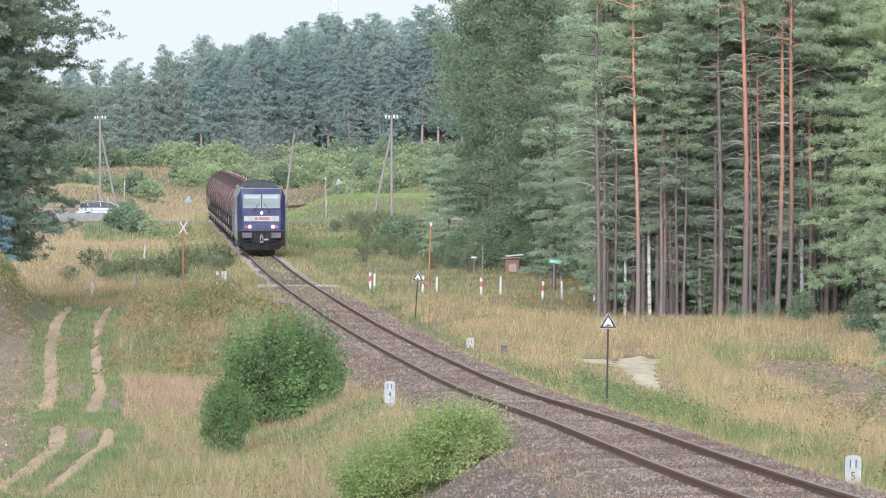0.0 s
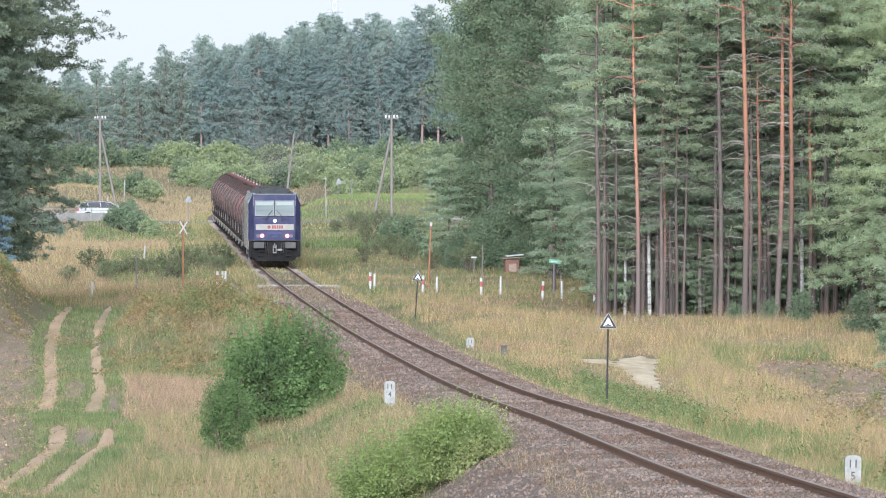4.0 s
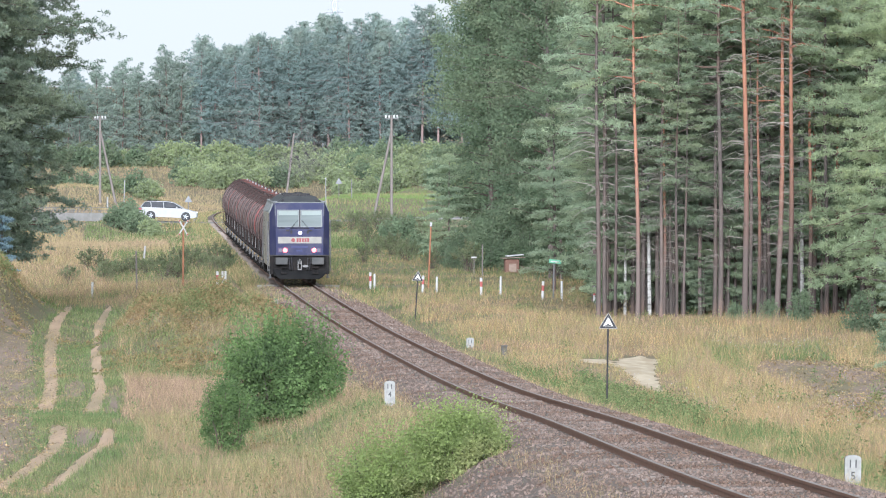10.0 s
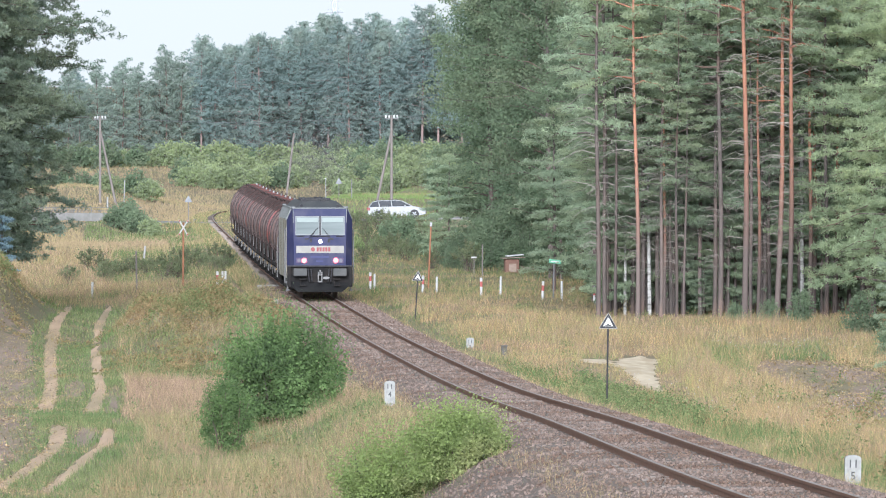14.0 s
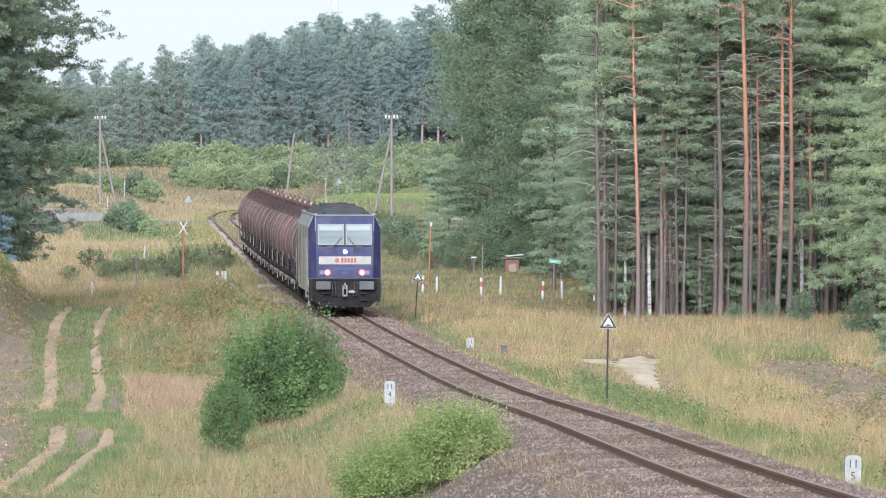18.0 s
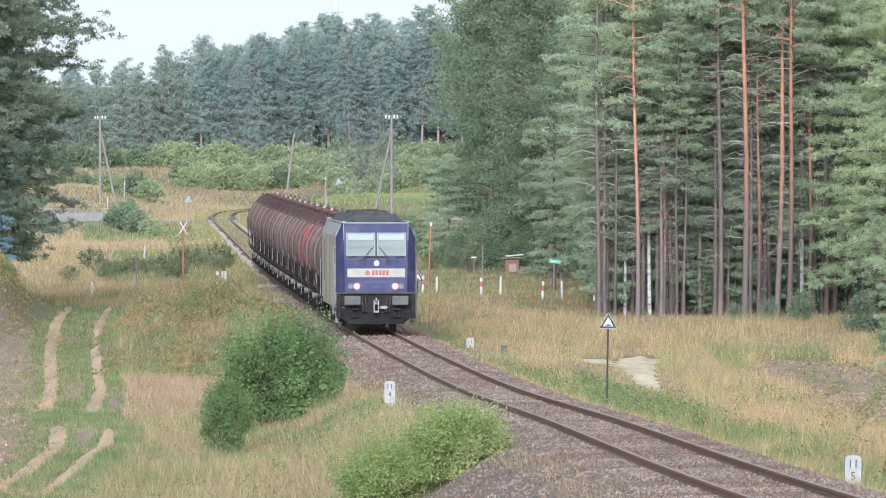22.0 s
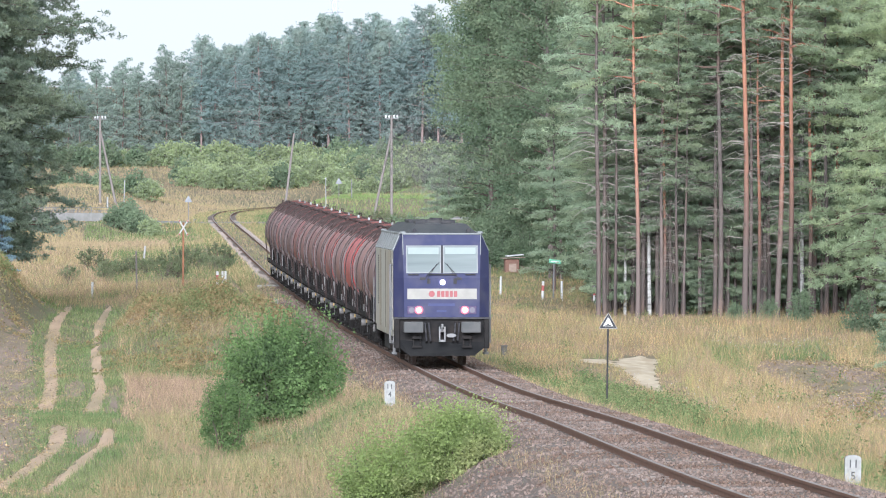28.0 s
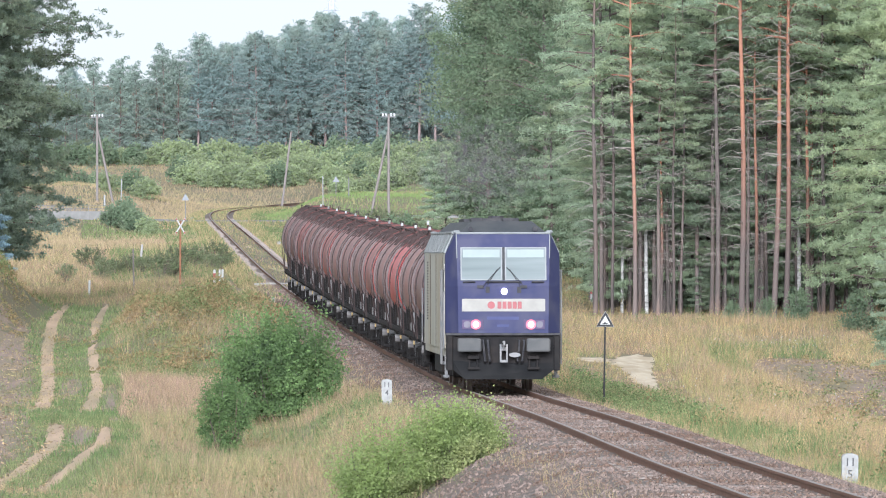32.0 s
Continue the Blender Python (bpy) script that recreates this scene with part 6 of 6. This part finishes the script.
def wire(a, b, sag, r=0.011):
    a, b = Vector(a), Vector(b)
    pts = [a.lerp(b, i / 20) + Vector((0, 0, -sag * 4 * (i / 20) * (1 - i / 20))) for i in range(21)]
    tagged(part("overhead_wire", Kit().tube(pts, r, 4), WIRE), "thin overhead wire between utility poles", "wire", "overhead wires")


def plain_post(name, label, x, y, h, r, material, lean=0.0, rx=0.0, cap=None):
    t = thing(name, label, "post", ground_pose(x, y, 0, lean, rx))
    part("shaft", Kit().tube([(0, 0, -0.3), (0, 0, h - 0.03), (0, 0, h)], [r, r * 0.9, r * 0.6], 8), material, t)
    if cap:
        part("cap", Kit().box(-0.055, 0.055, -0.05, 0.05, h - 0.2, h + 0.01, 0.01), cap, t, "pale plate at the top")
    return t


def road_triangle(x, y, h, flip, material, label):
    t = thing("road_sign", label, "road sign", ground_pose(x, y))
    part("post", Kit().tube([(0, 0, -0.3), (0, 0, h)], 0.035, 8), IRON, t)
    k = tri(0.66, 0, -0.06, -0.045)
    part("plate", k, material, t, at=pose(0, 0, h - 0.2, 0, 180 if flip else 0, 0))


def furniture_of_the_line():
    for x, y, low, hh, up in ((6.78, 159, "5", 0.47, 0.04), (-1.36, 246, "4", 0.5, 0.15), (0.98, 347, "3", 0.46, -0.05), (-7.45, 425, "", 0.42, 0.04), (-10.6, 632, "", 0.42, 0.04), (-20.4, 790, "", 0.45, 0.04)):
        kilometre_stone(x, y, low, hh, up)
    t = thing("concrete_stub", "grey concrete stub in the grass beside the track", "marker", ground_pose(2.12, 333, 5))
    part("block", Kit().box(-0.1, 0.1, -0.1, 0.1, -0.1, 0.42, 0.015), STUB, t)
    part("cap", Kit().box(-0.12, 0.12, -0.12, 0.12, 0.42, 0.46, 0.01), STUB, t)
    warning_sign(4.40, 258, 2.37, 0.9, 0.47)
    warning_sign(-1.15, 395, 2.0, 3.6, 0.45)
    for x, y, b in ((-3.6, 476, 1), (-3.38, 473, 0), (-0.97, 459, 1), (-0.3, 456, 0), (1.78, 447, 1), (2.66, 444, 0), (4.5, 434, 1), (5.32, 430, 0), (6.68, 424, 1), (-11.3, 482, 1), (-11.15, 486, 0), (-17.1, 468, 0), (-11.05, 488, 0)):
        bollard(x, y, b, 0.85 if b else 0.82 + 0.12 * (x > 0))
    crossbuck(-13.15, 486, 3.42)
    plain_post("rusty_post", "tall rusty orange post at the dirt crossing", -0.72, 466, 3.3, 0.045, RUST, 2.5, 0, STEELWHITE)
    plain_post("grey_post", "thin grey post in the field", -15.3, 480, 2.0, 0.045, POLEWOOD, -1)
    plain_post("grey_post", "thin grey post by the garden", 2.1, 512, 1.75, 0.04, POLEWOOD)
    plain_post("grey_post", "leaning pale fence post in the field", -17.8, 570, 1.3, 0.07, CONCRETE, 6)
    plain_post("white_post", "thin white post with a plate beside the line", -10.4, 855, 3.5, 0.04, STEELWHITE, -0.6, 0, STEELWHITE)
    plain_post("white_post", "thin pale post beside the far road", -30.4, 915, 2.6, 0.05, STEELWHITE, 2)
    plain_post("white_post", "short pale post beside the far road", -31.6, 905, 1.2, 0.09, STEELWHITE)
    plain_post("grey_post", "thin grey post on the green bank", -8.5, 895, 1.9, 0.05, IRON)
    road_triangle(-9.75, 900, 1.75, False, SIGNBACK, "pale triangular road sign on the green bank")
    road_triangle(-21.2, 800, 2.25, False, SIGNBACK, "grey back of a triangular road sign")
    # near crossing: pale concrete edge beams and boards between the rails
    for y in (475.5,):
        tx, tz = float(track_x(y)), float(track_z(y))
        t = thing("crossing_beam", "pale concrete edge beam of the level crossing", "crossing beam", pose(tx, y, tz), "crossing beams")
        for a, b in ((-1.9, -0.83), (-0.68, 0.68), (0.83, 2.2)):
            part("segment", Kit().box(a, b, -0.05, 0.05, -0.3, -0.09, 0.012), CONCRETE, t)
    # green name board on a leaning post
    t = thing("green_sign", "small green name board on a leaning post", "sign", ground_pose(5.0, 436, -6, 1.5))
    part("post", Kit().tube([(0, 0, -0.3), (0, 0, 1.75)], 0.03, 8), IRON, t)
    bd = part("board", Kit().box(-0.28, 0.28, -0.05, -0.03, -0.09, 0.09, 0.005), SIGNGREEN, t, "green board", at=pose(0.05, 0, 1.72, 0, 5, 0))
    part("writing_bar", Kit().box(-0.2, 0.2, -0.055, -0.05, -0.03, 0.02), WHITE, bd, "plain pale bar in place of writing")
    # small shelter with a pale board roof
    t = thing("garden_shelter", "small wooden shelter with pale board roof under the trees", "shelter", ground_pose(3.84, 534, 8))
    part("box", Kit().box(-0.42, 0.36, -0.3, 0.3, -0.8, 0.8, 0.02), REDBOARD, t, "red-brown box")
    part("opening", Kit().box(-0.22, 0.2, -0.31, -0.3, 0.1, 0.55), OLDBOARD, t)
    part("roof_board", Kit().box(-0.62, 0.62, -0.5, 0.5, 0, 0.04, 0.01), OLDBOARD, t, at=pose(0.05, 0, 0.86, 0, -3, 0))
    part("roof_board", Kit().box(-0.42, 0.5, -0.4, 0.4, 0, 0.07, 0.01), CERAMIC, t, "pale painted board", at=pose(0.1, 0, 0.97, 0, -5, 0))
    for i in range(4):
        part("plank", Kit().box(-0.35, 0.35, -0.05, 0.05, -0.015, 0.015), OLDBOARD, t, "loose grey plank", at=pose(0.55 + 0.05 * i, -0.2 + 0.1 * i, 0.2 + 0.05 * i, 0, -28 + 14 * i, 10 * i))
    t = thing("white_box", "small white box on a stake", "box", ground_pose(1.68, 520))
    part("stake", Kit().tube([(0, 0, -0.7), (0, 0, 0.9)], 0.03, 6), POLEWOOD, t)
    part("case", Kit().box(-0.16, 0.16, -0.1, 0.1, 0.9, 1.0, 0.02), WHITE, t)
    # poles and wires
    a = utility_pole(-32.8, 919, 9.35, 1.6, "weathered pole with white insulators and a slanting support")
    b = utility_pole(-4.55, 850, 9.25, -1.7, "tall weathered pole with a slanting support by the line")
    utility_pole(-16.5, 1000, 7.8, 0, "bare leaning pole above the far bushes", False, 7)
    for k in (-0.5, 0.5):
        wire(a + Vector((k, 0, 0)), b + Vector((k, 0, 0)), 0.65)
        wire(b + Vector((k, 0, 0)), (14 + k, 790, 8.4), 0.4)
        wire((-75 + k, 1010, 9.4), a + Vector((k, 0, 0)), 0.5)
    # lattice mast that looks over the far wood
    t = thing("lattice_pylon", "pale steel lattice pylon behind the far wood", "pylon", pose(-18.3, 1620, float(land(-18.3, 1620)) - 1))
    H = 36 - t.location.z
    legs = Kit()
    for sx in (-1, 1):
        for sy in (-1, 1):
            legs.tube([(sx * 2.2, sy * 2.2, 0), (sx * 0.55, sy * 0.55, H * 0.72), (sx * 0.3, sy * 0.3, H)], 0.09, 4)
    part("legs", legs, STEEL, t, "four steel corner legs")
    br = Kit()
    for i in range(16):
        z0, z1 = H * i / 16, H * (i + 1) / 16
        w0, w1 = (float(np.interp(z, [0, H * 0.72, H], [2.2, 0.55, 0.3])) for z in (z0, z1))
        for s in (-1, 1):
            br.tube([(-w0, s * w0, z0), (w1, s * w1, z1)], 0.05, 3)
            br.tube([(w0, s * w0, z0), (-w1, s * w1, z1)], 0.05, 3)
    part("bracing", br, STEEL, t, "crossed steel bracing")
    for f, w in ((0.78, 1.5), (0.86, 1.9), (0.94, 1.4)):
        part("arm", Kit().tube([(-w, 0, H * f), (w, 0, H * f)], 0.09, 4).tube([(-w, 0, H * f), (0, 0, H * f + 1.2), (w, 0, H * f)], 0.06, 4), STEEL, t, "steel cross arm")


def far_road():
    kit = Kit()
    xs = np.arange(-70, 240, 1.5)
    rows_ = [(769.3, -0.4), (769.6, -0.03), (772, 0.03), (774, 0.04), (776, 0.03), (778.4, -0.03)]
    vs = [(x, y, float(road_level(x)) + dz) for x in xs for y, dz in rows_]
    kit.add(vs, [(6 * i + j, 6 * i + 6 + j, 6 * i + 7 + j, 6 * i + 1 + j) for i in range(len(xs) - 1) for j in range(5)])
    tagged(part("road", kit, ASPHALT, smooth=True), "grey asphalt road over the far crossing", "road", kind="structure")
    strip("side_road", [(778, -33, 6.0), (840, -35, 6.5), (870, -36, 7.0), (898, -37, 7.5)], ASPHALT, "grey asphalt side road climbing a bank", "road", 0.05, 3.0)
    x = -42.0
    while x < -25.6:
        t = thing("concrete_parapet", "low grey concrete parapet beside the far road", "parapet", pose(x, 764.5, float(land(x, 764.5)) - 0.15), "parapet panels")
        top = 1.25 - t.location.z
        part("panel", Kit().box(0.06, 1.9, -0.06, 0.06, 0, top - 0.06, 0.02), PARAPET, t)
        part("post", Kit().box(-0.1, 0.1, -0.1, 0.1, 0, top, 0.02), PARAPET, t)
        part("railing", Kit().tube([(0, 0.3, 0), (0, 0.3, top + 0.45)], 0.03, 5).tube([(0, 0.3, top + 0.42), (2.0, 0.3, top + 0.42)], 0.02, 4).tube([(0, 0.3, top + 0.2), (2.0, 0.3, top + 0.2)], 0.016, 4), IRON, t, "thin grey railing behind the parapet")
        part("coping", Kit().box(0.06, 1.9, -0.09, 0.09, top - 0.08, top - 0.01, 0.01), PARAPET, t)
        x += 2.0


CAR_WHEELS = []


def build_car():
    t = thing("white_estate_car", "white estate car driving over the far level crossing", "car")
    L = 4.75
    # nose at x = 0, tail at x = -L
    prof = [(-0.02, 0.30), (0.0, 0.55), (-0.12, 0.74), (-0.95, 0.95), (-1.15, 0.97), (-4.5, 1.0), (-4.68, 0.9), (-4.75, 0.55), (-4.70, 0.32), (-4.3, 0.24), (-0.4, 0.22)]
    body = Kit().loft([[(x * k - 2.375 * (1 - k), y, z) for x, z in prof] for y, k in ((-0.90, 0.965), (-0.86, 0.995), (0.86, 0.995), (0.90, 0.965))])
    b = part("body", body, CARWHITE, t, "white car body")
    cab = [(-1.10, 0.95), (-1.95, 1.40), (-2.5, 1.46), (-3.9, 1.44), (-4.25, 1.36), (-4.62, 0.97)]
    k = Kit().loft([[(x, y * (1.0 if z < 1.1 else 0.8), z) for x, z in cab] for y in (-0.80, 0.80)])
    part("cabin", k, DARKGLASS, t, "dark car windows")
    part("roof", Kit().loft([[(x, y, z) for x, z in ((-1.90, 1.39), (-2.5, 1.465), (-3.9, 1.445), (-4.3, 1.36), (-4.3, 1.40), (-3.9, 1.49), (-2.5, 1.51), (-1.9, 1.42))] for y in (-0.66, 0.66)]), CARWHITE, t, "white roof")
    for s in (-1, 1):
        for x0, x1 in ((-1.12, -1.93), (-2.72, -2.78), (-3.72, -3.8), (-4.6, -4.28)):
            part("window_pillar", Kit().tube([(x0, s * 0.80, 0.97), (x1, s * 0.665, 1.40)], 0.04, 5), CARWHITE, b)
        for x0, x1, x2, x3 in ((-1.42, -2.68, -2.70, -2.02), (-2.84, -3.68, -3.70, -2.80), (-3.84, -4.42, -4.2, -3.82)):
            k = Kit().loft([[(x0, y, 1.03), (x1, y, 1.03), (x2, y * 0.86, 1.36), (x3, y * 0.86, 1.36)] for y in (s * 0.80, s * 0.85)])
            part("side_window", k, DARKGLASS, b, "dark side window")
        part("roof_bar", Kit().tube([(-2.2, s * 0.6, 1.52), (-4.1, s * 0.6, 1.51)], 0.02, 5), BLACK, b)
        part("mirror", Kit().box(-1.75, -1.62, s * 0.98 - 0.08, s * 0.98 + 0.08, 0.98, 1.1, 0.02), CARWHITE, b)
        part("headlight", Kit().box(-0.42, -0.03, s * 0.66 - 0.2, s * 0.66 + 0.2, 0.62, 0.75, 0.03), CERAMIC, b, "clear headlight")
        part("tail_light", Kit().box(-4.74, -4.5, s * 0.86 - 0.06, s * 0.86 + 0.06, 0.72, 0.95, 0.02), SIGNRED, b, "red tail light")
        part("door_handle", Kit().box(-2.7, -2.5, s * 0.905 - 0.015, s * 0.905 + 0.015, 0.84, 0.87), STEEL, b)
        for x in (-0.95, -3.75):
            arch = Kit().loft([[(x + 0.37 * math.cos(a), y, 0.33 + 0.37 * math.sin(a)) for a in np.linspace(0, math.tau, 16, endpoint=False)] for y in (s * 0.60, s * 0.903)])
            part("wheel_arch", arch, BLACK, b)
            w = part("wheel", Kit().loft([[(r * math.cos(a), y, r * math.sin(a)) for a in np.linspace(0, math.tau, 18, endpoint=False)] for y, r in ((s * -0.1, 0.24), (s * -0.1, 0.31), (s * -0.07, 0.33), (s * 0.07, 0.33), (s * 0.1, 0.31), (s * 0.1, 0.22))]), TYRE, t, "black tyre", at=pose(x, s * 0.83, 0.33))
            spokes = Kit()
            for i in range(5):
                spokes.box(-0.035, 0.035, s * 0.1 - 0.01, s * 0.1 + 0.012, 0.02, 0.21, m=Matrix.Rotation(math.tau * i / 5, 4, "Y"))
            part("rim", spokes, STEEL, w, "light alloy rim")
            CAR_WHEELS.append(w)
    return t


PUFFS = []


def smoke():
    """Thin exhaust haze: loose clouds of faint flakes that travel with the engine."""
    m = mat("thin_exhaust_haze", (0.085, 0.08, 0.078), (0.11, 0.105, 0.10), 2.0, bump=0)
    n, l = m.node_tree.nodes, m.node_tree.links
    clear = n.new("ShaderNodeBsdfTransparent")
    mx = n.new("ShaderNodeMixShader")
    mx.inputs["Fac"].default_value = 0.09
    l.new(clear.outputs["BSDF"], mx.inputs[1])
    l.new(n["Principled BSDF"].outputs["BSDF"], mx.inputs[2])
    l.new(mx.outputs["Shader"], n["Material Output"].inputs["Surface"])
    rng = np.random.default_rng(8)
    for back, side, up, r in ((8, 0.0, 5.0, 0.6), (14, 0.2, 5.4, 0.9), (22, 0.4, 5.8, 1.2), (32, 0.7, 6.2, 1.5), (44, 1.0, 6.4, 1.8), (58, 1.4, 6.5, 2.0), (74, 2.0, 6.5, 2.2)):
        k = int(170 * r * r)
        c = rng.normal(0, 0.5, (k, 3)) * np.array([r, r * 2.5, r * 0.7])
        ob = part("smoke_puff", soup("smoke_puff", leaves(c, 0.2, rng, 0.9), 4, m), None)
        tagged(ob, "thin grey exhaust haze drifting behind the engine", "smoke", "exhaust haze", "stuff")
        PUFFS.append((ob, back, side, up))


furniture_of_the_line()
far_road()
smoke()
car = build_car()


# ---- what moves ----
def motions():
    clock = np.array([0, 5, 10, 15, 20, 25, 29, 32.0])
    nose = spline(clock, np.array([579.6, 523.1, 465.9, 416.1, 370.3, 323.3, 280.5, 243.6]))
    yy = np.arange(60, 1300, 1.0)
    arc = np.concatenate([[0], np.cumsum(np.hypot(np.hypot(np.diff(yy), np.diff(track_x(yy))), np.diff(track_z(yy))))])
    times = np.linspace(0, 32, 33)

    def on_rails(s):
        y = np.interp(s, arc, yy)
        return Vector((float(track_x(y)), float(y), float(track_z(y))))

    def rows(back, front_pivot, rear_pivot):
        out = []
        for t in times:
            s = float(np.interp(nose(t), yy, arc)) + back
            a, b = on_rails(s + front_pivot), on_rails(s + rear_pivot)
            ahead = (b - a).normalized()
            side = ahead.cross(Vector((0, 0, 1))).normalized()
            m = Matrix((side, ahead, side.cross(ahead))).transposed().to_4x4()
            m.translation = a - ahead * front_pivot + Vector((0, 0, 0.008))
            out.append((t, m))
        return out

    # wheels roll without slip
    fine = np.arange(0, 32.0001, 1 / 30)
    gone = [-float(np.interp(nose(t), yy, arc)) for t in fine]
    for w, r in ROLLERS[:28]:
        x, y, z = w.location
        walk(w, [(t, Matrix.Translation((x, y, z)) @ Matrix.Rotation((s - gone[0]) / r, 4, "X")) for t, s in zip(fine, gone)])
    walk(loco, rows(0.0, 4.2, 14.7))
    for i, w in enumerate(WAGONS):
        walk(w, rows(18.95 + WAGON_LENGTH * i, 2.3, WAGON_LENGTH - 2.3))

    for ob, back, side, up in PUFFS:
        way = []
        for i, t in enumerate(times):
            q = on_rails(float(np.interp(nose(t), yy, arc)) + back)
            way.append((t, pose(q.x + side + 0.15 * math.sin(1.3 * i + back), q.y, q.z + up + 0.12 * math.sin(0.9 * i + side), 0, 0, 20 * math.sin(0.5 * i + back))))
        walk(ob, way)
    # the car waits, then crosses behind the train
    when = [0, 6.8, 7.5, 8, 8.5, 9, 9.5, 10, 10.5, 11, 11.5, 12.2, 13, 13.6, 14, 14.5, 16, 20, 25, 32]
    nose_x = [q * 0.955 for q in (-25.9, -25.9, -25.5, -24.9, -24.2, -23.3, -22.2, -20.65, -18.75, -17.0, -14.7, -11.0, -6.6, -3.75, -1.4, 1.9, 13.0, 46.0, 90.0, 155.0)]

    def car_pose(x):
        z0, z1 = (float(road_level(x - d)) + 0.05 for d in (0.95, 3.75))
        return pose(x, 772, (z0 + z1) / 2, 0, -math.degrees(math.atan2(z0 - z1, 2.8)), 0)

    walk(car, [(t, car_pose(x)) for t, x in zip(when, nose_x)])
    spin = [(0.0, nose_x[0]), (6.8, nose_x[0])] + [(t, float(np.interp(t, when, nose_x))) for t in np.arange(6.9, 16.01, 1 / 15)] + [(t, float(np.interp(t, when, nose_x))) for t in np.arange(16.1, 32.01, 1 / 30)]
    for w in CAR_WHEELS:
        x, y, z = w.location
        walk(w, [(t, Matrix.Translation((x, y, z)) @ Matrix.Rotation((q - nose_x[0]) / 0.33, 4, "Y")) for t, q in spin])


motions()
